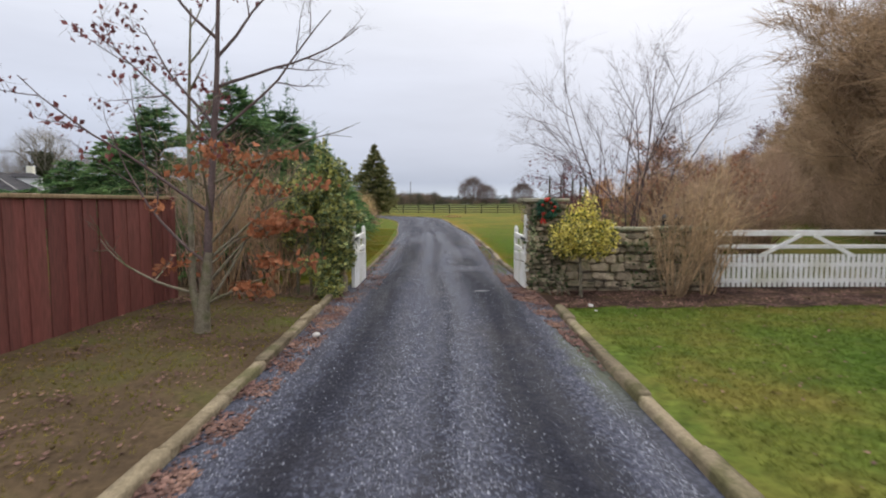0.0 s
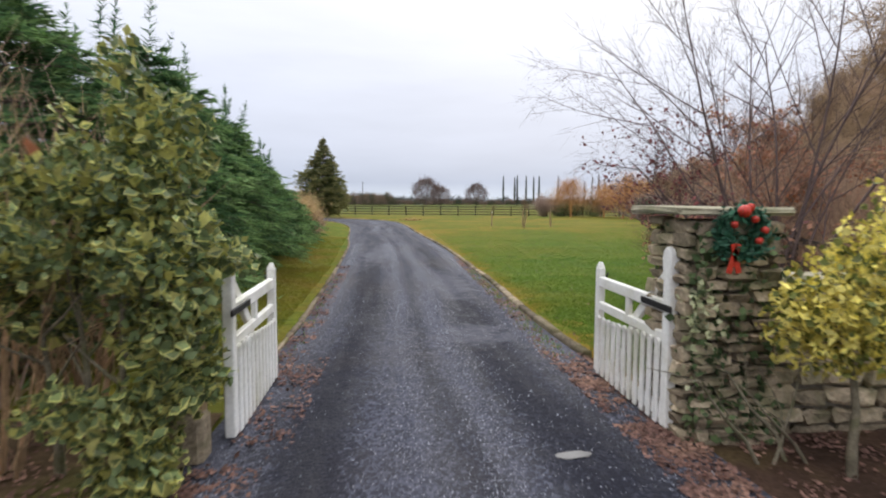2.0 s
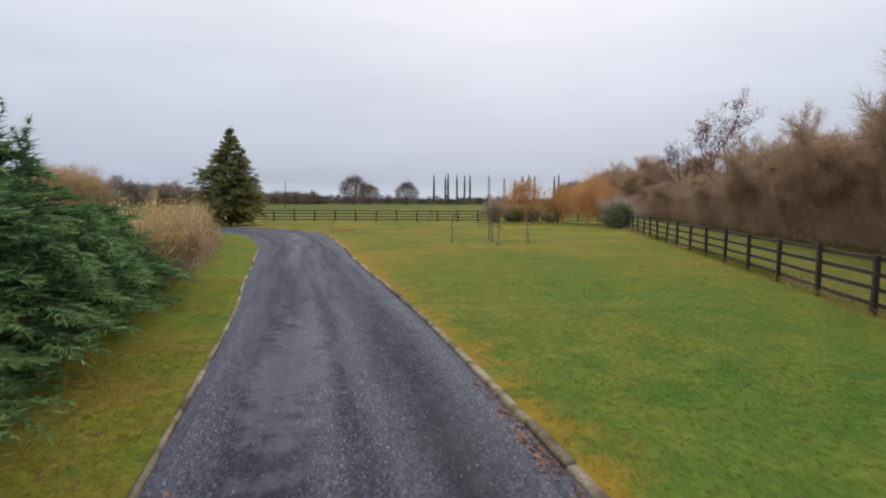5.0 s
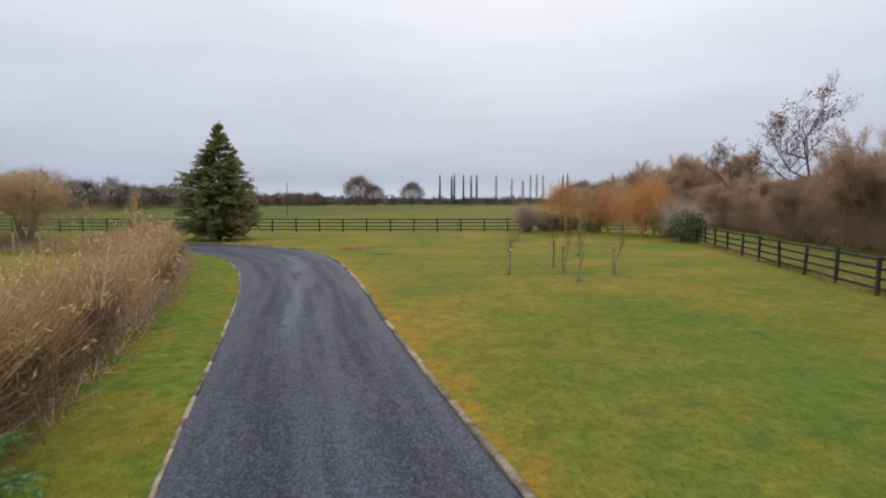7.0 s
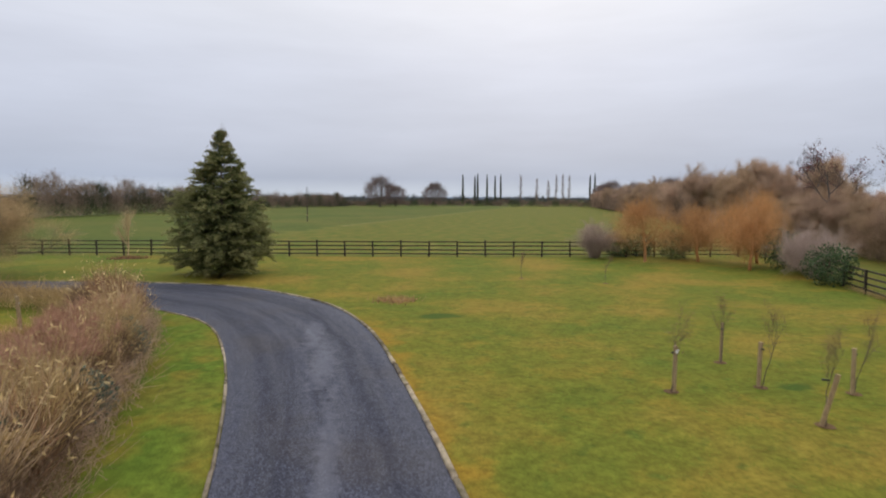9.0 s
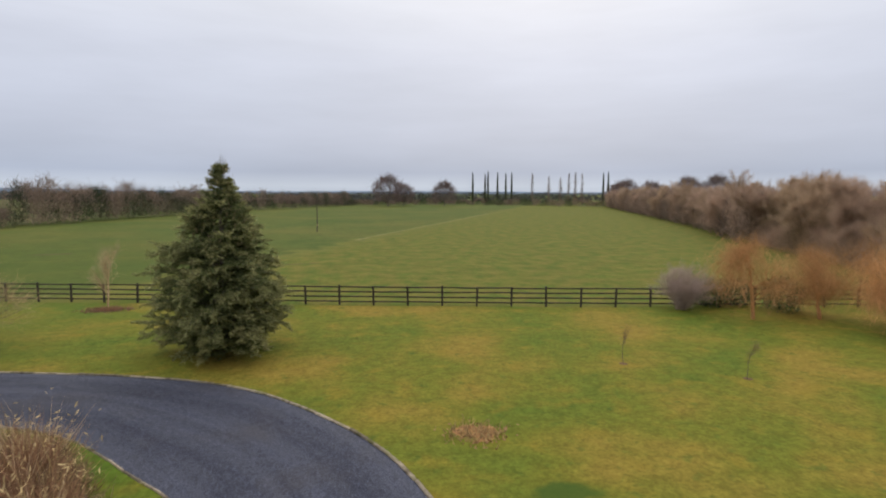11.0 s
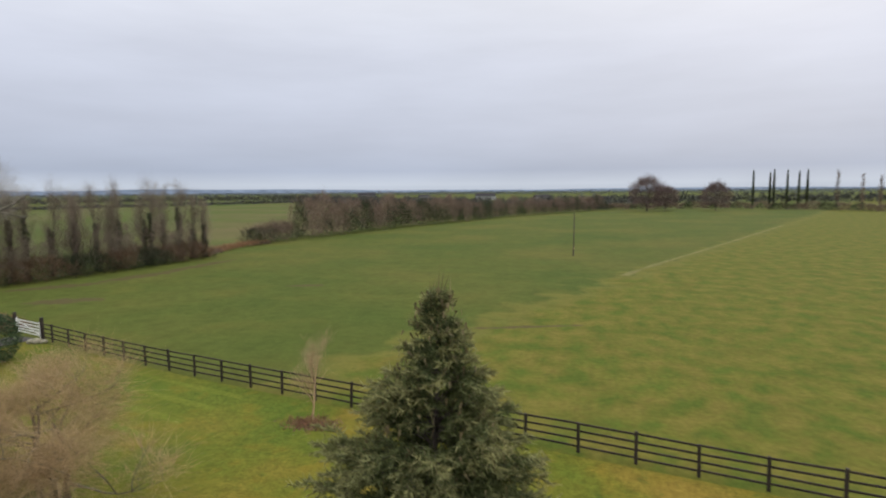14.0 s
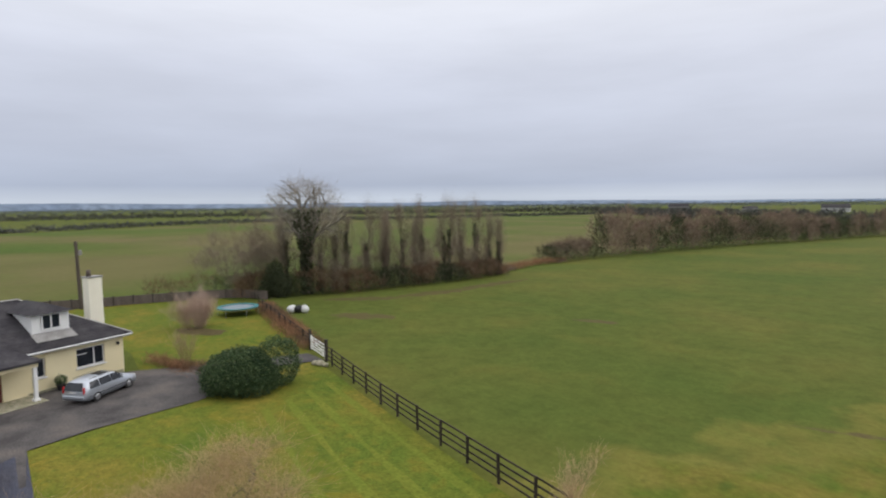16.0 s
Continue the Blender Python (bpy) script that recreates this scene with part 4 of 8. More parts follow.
# ---- post and rail fences ----
def rail_fence(name, line, spacing, height, rails, label, rail_h=0.085, post_w=0.12, z_first=0.22, first=None):
    """Square posts with flat rails nailed to their face."""
    p = smooth_line(line, 0.2) if len(line) > 2 else np.array(line, float)
    s = np.r_[0, np.cumsum(np.linalg.norm(np.diff(p, axis=0), axis=1))]
    n = int(round(s[-1] / spacing))
    t = np.linspace(0, s[-1], n + 1)
    if first is not None:
        t = np.r_[np.arange(first, s[-1] - 0.7, spacing), s[-1]]
        n = len(t) - 1
    at = np.column_stack([np.interp(t, s, p[:, k]) for k in (0, 1)])
    ob = thing(name, label, "fence")
    r = np.random.default_rng(len(line) * 3 + n)
    pm = [from_bm("post", box(post_w, post_w * 0.8, height + 0.06 * (k % 2) + 0.3, (0, 0, -0.3), 0.012), M["blackwood"]) for k in range(3)]
    for i, (x, y) in enumerate(at):
        j = min(i, n - 1)
        d = at[j + 1] - at[j]
        a = math.degrees(math.atan2(d[1], d[0]))
        piece("post", pm[i % 3], ob, pose(x, y, 0, r.normal() * 0.8, r.normal() * 0.8, a))
    length = float(np.linalg.norm(at[1] - at[0]))
    rm = from_bm("rail", box(length + 0.04, 0.032, rail_h, (0, 0, -rail_h / 2), 0.006), M["blackwood"])
    for i in range(n):
        a, b = at[i], at[i + 1]
        d = b - a
        ang = math.degrees(math.atan2(d[1], d[0]))
        nrm = np.array([d[1], -d[0]]) / np.linalg.norm(d)
        c = (a + b) / 2 + nrm * (post_w * 0.4 + 0.018)
        for k in range(rails):
            z = z_first + (height - 0.08 - z_first) * k / (rails - 1)
            piece("rail", rm, ob, pose(c[0], c[1], z + r.normal() * 0.008, 0, r.normal() * 0.35, ang)).scale = (float(np.linalg.norm(d)) / length, 1, 1)
    return ob


rail_fence("post_and_rail_fence", FENCE_FAR, 2.2015, 1.24, 4, "black timber post and rail fence between lawn and field", first=0.40)
rail_fence("post_and_rail_fence", FENCE_RIGHT, 2.42, 1.2, 4, "dark timber post and rail fence along the lawn by the wood")
rail_fence("post_and_rail_fence", [(-47.1, 90.42), (-56, 92.9), (-67.5, 96.2)], 2.2, 1.2, 4, "dark timber rail fence beyond the white gate")

# ---- conifers ----
def frond_conifer(height, profile, seed, needle, tip_mat, tiers=30, boughs=13, twigs=14, needles=12, rise=0.25, sag=0.3, needle_len=0.12, needle_w=0.03, ragged=0.15,
                  twig_share=0.36, lift=0.25, start=0.02, lumps=0.0, pale=0.3):
    """A conifer in tiers: curved boughs with side twigs set both ways along them, each twig feathered with short needles.
    profile: pairs of height share and reach; lumps: how far the reach swells and shrinks from place to place."""
    r = np.random.default_rng(seed)
    hs, rs = np.array(profile).T
    nb = tiers * boughs
    u = start + (0.985 - start) * (np.repeat(np.arange(tiers), boughs) + r.uniform(0, 1, nb)) / tiers
    a = r.uniform(0, 2 * np.pi, nb)
    swell = np.array([1 + lumps * noise.noise((math.cos(q) * 1.6 + seed, math.sin(q) * 1.6, float(w) * height * 0.55)) for q, w in zip(a, u)])
    L = np.interp(u, hs, rs) * r.uniform(1 - ragged, 1 + ragged * 0.6, nb) * swell + 0.04
    out = np.column_stack([np.cos(a), np.sin(a), np.zeros(nb)])
    rise_, sag_ = rise * r.uniform(0.6, 1.4, nb) + 0.55 * u ** 3, sag * r.uniform(0.6, 1.4, nb)
    z0 = np.maximum(u * height - L * (rise_ - sag_) * 0.6, 0.12 + L * np.maximum(sag_ - rise_, 0))

    def on(i, s):
        """The place on bough i at share s of its length."""
        return out[i] * (L[i] * s)[:, None] + np.column_stack([np.zeros((len(i), 2)), z0[i] + L[i] * (rise_[i] * s - sag_[i] * s * s)])

    k = np.arange(nb)
    segs = [np.array([(0, 0, -0.05, 0, 0, height * 0.97, height * 0.016, 0.012)])]
    for s0, s1 in ((0.0, 0.4), (0.4, 0.75), (0.75, 1.0)):
        segs.append(np.column_stack([on(k, np.full(nb, s0)), on(k, np.full(nb, s1)), (0.006 + 0.007 * L) * (1.1 - s0), (0.006 + 0.007 * L) * (1.1 - s1)]))
    # side twigs
    count = np.maximum(4, (twigs * (0.35 + 0.65 * L / rs.max())).astype(int))
    bi = np.repeat(k, count)
    n = len(bi)
    s = r.uniform(0.12, 1.0, n) ** 0.75
    side = np.where(r.uniform(size=n) < 0.5, -1.0, 1.0)
    ang = a[bi] + side * r.uniform(0.25, 1.15, n) * np.clip(1.25 - 0.6 * s, 0.3, 1.2)
    p0 = on(bi, s)
    slope = rise_[bi] - 2 * sag_[bi] * s
    d = np.column_stack([np.cos(ang), np.sin(ang), slope * 0.7 + r.normal(size=n) * lift * 0.5])
    d /= np.linalg.norm(d, axis=1, keepdims=True)
    tl = np.minimum(twig_share * L[bi] * (1.12 - 0.7 * s), 0.75) + needle_len * 0.6
    segs.append(np.column_stack([p0, p0 + d * tl[:, None], np.full(n, 0.004), np.full(n, 0.002)]))
    # needles along the twigs
    m_ = np.maximum(4, (needles * tl / np.median(tl)).astype(int))
    ti = np.repeat(np.arange(n), m_)
    w = r.uniform(0.0, 1.0, len(ti))
    base = p0[ti] + d[ti] * (tl[ti] * w)[:, None]
    nd = d[ti] * 0.75 + r.normal(size=(len(ti), 3)) * [0.6, 0.6, lift]
    nd /= np.linalg.norm(nd, axis=1, keepdims=True)
    tip = base + nd * (needle_len * r.uniform(0.6, 1.3, len(ti)))[:, None]
    v, f = blades(base, tip, needle_w * r.uniform(0.6, 1.4, len(ti)), r)
    made = [mesh_of("trunk", *tubes(np.vstack(segs), 3), M["darkbark"], True)]
    young = (s[ti] + 0.35 * w + r.normal(size=len(ti)) * 0.1) > 1.28 - 0.42 * pale
    v = v.reshape(-1, 3, 3)
    for sel, mt in ((~young, needle), (young, tip_mat)):
        q = v[sel].reshape(-1, 3)
        made.append(mesh_of("foliage", q, np.arange(len(q)).reshape(-1, 3), mt))
    return made


def spire(seed, h0, h1):
    """Three or four thin nodding leaders with short side shoots."""
    r = np.random.default_rng(seed)
    made = []
    for q in range(4):
        n = 90
        top = h1 - r.uniform(0, 0.5) * (q > 0)
        o, lean = r.normal(size=2) * 0.32 * (q > 0), r.normal(size=2) * 0.16
        u_ = r.uniform(0, 1, n)
        z = h0 + (top - h0) * u_
        a = r.uniform(0, 2 * np.pi, n)
        ln = 0.26 * (1 - u_) + 0.05
        base = np.column_stack([o[0] + lean[0] * u_ ** 2, o[1] + lean[1] * u_ ** 2, z])
        tip = base + np.column_stack([np.cos(a) * ln, np.sin(a) * ln, r.uniform(-0.02, 0.12, n)])
        made.append(blades(base, tip, 0.022, r))
        made.append(blades([[*o, h0 - 0.3]], [[*(o + lean), top + 0.08]], 0.02, r))
    return join(*made)


def conifer(name, label, m, meshes, group=""):
    t = thing(name, label, "tree", m, group)
    piece("trunk", meshes[0], t)
    for k, me in enumerate(meshes[1:]):
        piece("foliage" if k == 0 else "new_growth", me, t, label="dense green needled boughs" if k == 0 else "paler tips of the boughs")
    return t


spruce = conifer("spruce_tree", "dark green conical spruce standing alone on the lawn", pose(-8.0, 69.75, 0, 0, 1.3, 20),
                 frond_conifer(8.45, ((0, 2.2), (0.05, 2.45), (0.13, 2.6), (0.28, 2.5), (0.45, 2.15), (0.6, 1.65), (0.75, 1.02), (0.87, 0.42), (0.94, 0.14), (1, 0.04)), 3, M["spruce"], M["sprucetip"],
                               34, 12, 24, 22, 0.46, 0.34, 0.19, 0.036, 0.32, 0.30, 0.42, 0.012, 0.45, 0.75))
# rusty cones hang round the upper third
cr_ = np.random.default_rng(5)
ca, cz = cr_.uniform(0, 2 * math.pi, 420), cr_.uniform(4.6, 8.4, 420)
crr = 3.1 * (1 - cz / 9.0) ** 0.82 * cr_.uniform(0.6, 1.02, 420)
cb = np.column_stack([np.cos(ca) * crr, np.sin(ca) * crr, cz])
cone_crop = piece("cone_crop", mesh_of("cone_crop", *blades(cb, cb - [0, 0, 0.16] + cr_.normal(size=(420, 3)) * 0.05, 0.06, cr_), M["coned"]), spruce)
tagged(cone_crop, "rust brown cones and tips near the top", kind="stuff")

# the bare leading shoot with a whorl of upright tips
sb = np.column_stack([cr_.normal(size=60) * 0.10, cr_.normal(size=60) * 0.10, cr_.uniform(7.6, 8.4, 60)])
piece("leader", mesh_of("leader", *join(blades(sb, sb + np.column_stack([cr_.normal(size=60) * 0.10, cr_.normal(size=60) * 0.10, cr_.uniform(0.2, 0.55, 60)]), 0.03, cr_),
                                        blades([[0, 0, 7.8]], [[0.03, 0, 8.95]], 0.05, cr_)), M["coned"]), spruce, label="brown leading shoots")

hr = np.random.default_rng(11)
cyp = [frond_conifer(h, ((0, w * 0.92), (0.15, w * 1.05), (0.4, w * 0.92), (0.7, w * 0.6), (0.9, w * 0.28), (1, 0.08)), 20 + i, M["cypress"], M["cypresstip"], int(6 + h * 4.4), 11, 15, 20, 0.34, 0.40, 0.13, 0.024,
                     0.42, 0.40, 0.16, 0.06, 0.45, 0.75) for i, (h, w) in enumerate(((3.9, 1.42), (3.5, 1.36), (3.0, 1.32), (2.1, 1.25)))]
for y, k, x in ((13.7, 0, -3.9), (15.3, 1, -4.2), (16.7, 0, -4.0), (18.3, 1, -4.3), (19.9, 0, -4.2), (21.5, 1, -4.3), (23.1, 1, -4.3), (24.9, 2, -4.4), (26.8, 2, -4.6), (29.0, 3, -4.7),
                (31.0, 3, -4.9), (16.0, 0, -6.6), (19.0, 1, -9.5), (21.5, 2, -12.5), (23.5, 3, -15.5), (22.0, 3, -17.0), (25.0, 3, -20.5), (26, 3, -18.5)):
    hedge_plant = conifer("cypress", "green feathery cypress in the hedge along the drive" if k < 3 else "low green cypress at the end of the hedge",
            pose(x + 0.15, y, 0, hr.normal() * 2, hr.normal() * 2, hr.uniform(0, 360)), cyp[k], "cypress hedge")
    if k < 3 and x > -7:
        top = (3.9, 3.5, 3.0)[k]
        piece("leader", mesh_of("leader", *spire(int(y * 10), top - 0.5, top + hr.uniform(0.45, 1.25)), M["cypress"]), hedge_plant, label="thin leading shoot")


# ---- bare trees and shrubs ----
def shrub(name, label, height, width, seed, mat, m, stems=26, per=26, twig=0.5, w=0.012, lean=0.55, category="shrub", group="", up=0.1):
    """Many stems fanning from the ground, feathered with fine twigs."""
    r = np.random.default_rng(seed)
    big, tips = [], []
    for k in range(stems):
        a = r.uniform(0, 2 * math.pi)
        o = r.uniform(0, 0.35) * width
        t = r.uniform(0.05, lean)
        branch(big, np.array([math.cos(a) * o, math.sin(a) * o, -0.03]), np.array([math.cos(a) * t, math.sin(a) * t, 1.0]), height * r.uniform(0.6, 1.02),
               0.008 + 0.004 * height, 1, r, up, 0.10, 3, 0.55, 0.5, 5, tips, 0.25)
    t = thing(name, label, category, m, group)
    piece("stem_clump", mesh_of("stem_clump", *tubes(big, 3), mat, True), t)
    if per:
        v, f = twig_cloud(tips, per, twig, w, r, 0.0, 0.6)
        piece("crown", mesh_of("crown", v, f, mat), t)
    return t


# the wood behind the rail fence: a few grown trees, set out again and again with other turns
wr = np.random.default_rng(31)
wood = [bare_tree("woodland_tree", "leafless brown woodland tree in a dense belt", h, 40 + i, M["darkbark"], M["twig"] if i % 3 else M["olivetwig"],
                  pose(16.5 + 2 * i, 19 + 4.5 * i, 0), 0.8, 2, 7, 30, 1.0, 0.022, 2, 0.09, 0.0, 0.12, None, 0, "tree", "woodland belt", 0.12, 0.62, 4)
        for i, h in enumerate((8.6, 8.2, 7.6, 8.4, 7.9))]
WOOD = smooth_line([(11.5, 9), (14.0, 14), (17, 21), (22.5, 34), (28.5, 48.5), (33.5, 60), (39, 72), (46, 90), (54, 113), (76, 163), (133, 322)], 1.0)
for i in range(0, len(WOOD) - 1):
    x, y = WOOD[i]
    near = y < 95
    if not near and i % 5:
        continue
    if near and i % 2:
        continue
    d = WOOD[i + 1] - WOOD[i]
    nrm = np.array([d[1], -d[0]]) / np.linalg.norm(d)
    for row in range(3 if near else 2):
        if near and row and wr.uniform() < 0.35:
            continue
        o = nrm * (0.3 + row * 3.2 + wr.uniform(-0.9, 0.9)) * (1 if near else 2.6)
        s = wr.uniform(0.93, 1.05) * (1.12 if y < 20 else 0.92 if y < 38 else 0.74 if y < 58 else 0.58 if near else 1.05) * (1 + 0.08 * row)
        c = copy_thing(wood[wr.integers(0, 5)], pose(x + o[0] + wr.normal() * 0.5, y + o[1] + wr.normal() * 0.5, 0, 0, 0, wr.uniform(0, 360)))
        c.scale = (s, s, s * wr.uniform(0.92, 1.06))

# hedgerows: tangles of twig with ivy, one long thing each
def hedgerow(name, label, line, height, width, seed, per_m=60, mats=("hedge", "hedgegreen"), twig=0.9, w=0.06, green=0.35, lumps=0.5):
    r = np.random.default_rng(seed)
    p = smooth_line(line, 0.5)
    s = len(p)
    n = int(s * 0.5 * per_m)
    i = r.integers(0, s, n)
    lump = 1 + lumps * np.array([noise.noise((q * 0.11, seed, 0.3)) + 0.5 * noise.noise((q * 0.37, seed, 1.3)) for q in range(s)])
    d = np.gradient(p, axis=0)
    d /= np.linalg.norm(d, axis=1, keepdims=True) + 1e-9
    nrm = np.column_stack([d[:, 1], -d[:, 0]])
    h = height * lump[i] * r.uniform(0, 1, n) ** 0.75
    prof = np.sqrt(np.clip(1 - (h / (height * lump[i] + 0.01)) ** 2.5, 0.05, 1))
    xy = p[i] + nrm[i] * (np.clip(r.normal(size=n), -1.5, 1.5) * 0.5 * width * prof)[:, None] + r.normal(size=(n, 2)) * 0.2
    base = np.column_stack([xy, h * 0.9])
    dirs = r.normal(size=(n, 3)) * [0.6, 0.6, 0.4] + [0, 0, 0.7]
    v, f = blades(base, base + dirs * twig * r.uniform(0.4, 1.2, n)[:, None], w, r)
    t = thing(name, label, "hedge", kind="stuff")
    clump = np.array([noise.noise((float(q[0]) * 0.16, float(q[1]) * 0.16, 0.0)) for q in xy]) - (h / height - 0.4) * 0.25
    pick = clump > np.quantile(clump, 1 - green)
    fm = f.reshape(-1, 3)
    for nm, sel, mt in (("tangle", ~pick, mats[0]), ("ivy", pick, mats[1])):
        if sel.any():
            vv = v.reshape(-1, 3, 3)[sel].reshape(-1, 3)
            piece(nm, mesh_of(nm, vv, np.arange(len(vv)).reshape(-1, 3), M[mt]), t)
    return t


hedgerow("field_hedge", "tall tangled bare hedge with dark ivy along the field", [(-70, 172), (-66, 195), (-60, 222), (-50, 252)], 8.2, 5, 1, 260, twig=2.0, w=0.09)
hedgerow("field_hedge", "bare hedge with dark ivy clumps at the far side of the field", [(-50, 252), (-42, 280), (-28, 310), (-2, 362)], 6.4, 4.5, 7, 170, twig=1.9, w=0.10)
hedgerow("field_hedge", "low rounded bushes beside the gap in the hedge", [(-71.5, 156), (-70.5, 171)], 3.6, 4, 8, 200, twig=1.4, w=0.07)
hedgerow("field_hedge", "low dark hedge at the end of the field", [(-2, 362), (30, 372), (62, 378), (100, 350), (132, 324)], 3.4, 3, 2, 110, twig=1.5, w=0.12)
hedgerow("field_hedge", "dense undergrowth of brambles and ivy under the tree row", [(-77, 98), (-71, 108), (-68, 122), (-67, 137)], 2.7, 3.4, 3, 420, twig=1.1, w=0.05, mats=("bramble", "hedgegreen"), green=0.42)
hedgerow("field_hedge", "tall thicket of bare brown saplings between the ivy-clad trees", [(-76, 101), (-71, 110), (-68, 122), (-67, 136)], 5.6, 4.0, 13, 105, twig=2.4, w=0.024, mats=("rowtwig", "hedge"), green=0.3, lumps=0.35)
hedgerow("hedge_bank", "red brown bracken on a low bank in the hedge gap", [(-67, 137), (-70, 148), (-70, 160)], 0.9, 1.5, 4, 120, ("drystem", "hedge"), 0.7, 0.06, 0.2)
# far hedges; the two farthest lines get the colour with haze painted in
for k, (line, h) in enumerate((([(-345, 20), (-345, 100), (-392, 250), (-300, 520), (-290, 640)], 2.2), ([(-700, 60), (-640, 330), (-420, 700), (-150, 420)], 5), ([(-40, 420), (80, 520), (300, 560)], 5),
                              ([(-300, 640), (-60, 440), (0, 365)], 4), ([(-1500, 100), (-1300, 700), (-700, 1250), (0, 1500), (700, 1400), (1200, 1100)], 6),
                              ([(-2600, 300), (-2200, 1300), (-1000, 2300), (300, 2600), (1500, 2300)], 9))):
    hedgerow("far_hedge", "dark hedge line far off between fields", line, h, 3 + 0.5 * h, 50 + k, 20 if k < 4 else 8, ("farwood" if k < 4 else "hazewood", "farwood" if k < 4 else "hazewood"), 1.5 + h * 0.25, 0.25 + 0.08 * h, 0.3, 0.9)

# trees standing over the far hedges
def round_tree(name, label, h, crown_r, seed, m, bark, twigm, n=2600, twig=1.2, w=0.1, fork=0.3, trunk_r=0.4, group="", squash=0.8, ivy=0):
    """A broad bare tree: limbs spread into a dome, filled out with fine twigs towards its skin."""
    r = np.random.default_rng(seed)
    cz = h - crown_r * squash
    segs = [(0, 0, -0.1, 0, 0, h * fork * 0.5, trunk_r * 1.25, trunk_r), (0, 0, h * fork * 0.5, 0, 0, h * fork, trunk_r, trunk_r * 0.8)]
    tips = []
    for k in range(9):
        a = 2 * math.pi * k / 9 + r.uniform(-0.3, 0.3)
        e = r.uniform(0.15, 1.3)
        end = np.array([math.cos(a) * math.cos(e) * crown_r, math.sin(a) * math.cos(e) * crown_r, cz + math.sin(e) * crown_r * squash])
        p = np.array([0, 0, h * fork * r.uniform(0.8, 1.0)])
        d = end - p
        branch(segs, p, d + np.array([0, 0, 0.25]) * np.linalg.norm(d), np.linalg.norm(d) * 0.95, trunk_r * 0.5, 2, r, 0.02, 0.10, 4, 0.7, 0.5, 6, tips, 0.3)
    g = r.normal(size=(n, 3))
    g /= np.linalg.norm(g, axis=1, keepdims=True)
    g[:, 2] = np.where(g[:, 2] < -0.85, -g[:, 2], g[:, 2])
    rad = r.uniform(0.35, 1.0, n) ** 0.55
    lump = np.array([1 + 0.22 * noise.noise((float(q[0]) * 2.2 + seed, float(q[1]) * 2.2, float(q[2]) * 2.2)) for q in g])
    base = g * (rad * lump)[:, None] * crown_r * np.array([1, 1, squash]) + [0, 0, cz]
    d = g * 0.7 + r.normal(size=(n, 3)) * 0.5 + [0, 0, 0.25]
    t = thing(name, label, "tree", m, group)
    piece("trunk", mesh_of("trunk", *tubes(segs, 4), bark, True), t)
    piece("crown", mesh_of("crown", *blades(base, base + d * twig * r.uniform(0.4, 1.1, n)[:, None], w, r), twigm), t, label="domed crown of fine bare twigs")
    if ivy:
        q = r.uniform(0, 1, ivy)
        z = q * h * 0.74
        a = r.uniform(0, 2 * np.pi, ivy)
        o = (0.75 + 1.5 * np.clip(q - 0.5, 0, 1) * 2) * r.uniform(0.4, 1, ivy)
        piece("ivy", mesh_of("ivy", *leaves(np.column_stack([np.cos(a) * o, np.sin(a) * o, z]), 0.3, r), M["hedgegreen"]), t, label="dark ivy up the trunk")
    return t


big = round_tree("field_tree", "broad domed bare tree on the skyline behind the field", 15.8, 8.4, 71, pose(17.8, 345, 0), M["darkbark"], M["darktwig"], 4400, 2.2, 0.13, 0.16, 0.4, "skyline trees", 0.86)
for x, y, s_, a in ((26.6, 350, 0.74, 130), (48.9, 350, 0.82, 220), (182, 330, 1.0, 40), (150, 340, 0.9, 310), (163, 335, 0.85, 80), (140, 330, 0.75, 10), (196, 325, 1.05, 170)):
    copy_thing(big, pose(x, y, 0, 0, 0, a)).scale = (s_, s_, s_)


def poplar(label, h, seed, m, thin=False):
    """A narrow upright tree."""
    r = np.random.default_rng(seed)
    segs = [(0, 0, -0.1, 0, 0, h * 0.95, 0.22, 0.04)]
    n = 500 if not thin else 260
    z = r.uniform(0.08, 0.97, n) * h
    rad = (0.75 if not thin else 1.6) * np.sin(np.pi * np.clip(z / h, 0.05, 0.97) ** 0.8) ** 0.5
    a = r.uniform(0, 2 * np.pi, n)
    base = np.column_stack([np.cos(a) * rad * 0.2, np.sin(a) * rad * 0.2, z])
    tip = np.column_stack([np.cos(a) * rad, np.sin(a) * rad, z + 1.4])
    t = thing("poplar_tree", label, "tree", m, "row of poplars")
    piece("trunk", mesh_of("trunk", *tubes(segs, 5), M["darkbark"]), t)
    piece("crown", mesh_of("crown", *blades(base, tip, 0.32 if not thin else 0.14, r), M["hedgegreen"] if not thin else M["hedge"]), t)
    return t


pr = np.random.default_rng(9)
for x, h, thin in ((69.6, 19, 0), (76.9, 18, 0), (78.6, 19.5, 0), (84.3, 19, 0), (89.2, 18.5, 0), (92.7, 19, 0), (105, 19, 1), (115, 17, 1), (122, 16, 1), (127, 19, 1), (131, 20, 1), (135, 19, 1), (148, 19, 0), (151, 20, 0)):
    poplar("narrow ivy-clad poplar on the skyline" if not thin else "thin bare upright tree on the skyline", h, int(x), pose(x, 372 - 0.1 * (x - 67), 0, 0, 0, pr.uniform(0, 360)), bool(thin))

# the ivy-hung tree row at the corner of the field, with one big ash over it
round_tree("ash_tree", "tall bare ash with ivy on the trunk above the hedge", 14.6, 4.9, 81, pose(-72.5, 105.3, 0), M["ashbark"], M["ashtwig"], 7000, 1.1, 0.020, 0.46, 0.5, "", 0.85, 3400)
tr_ = np.random.default_rng(83)


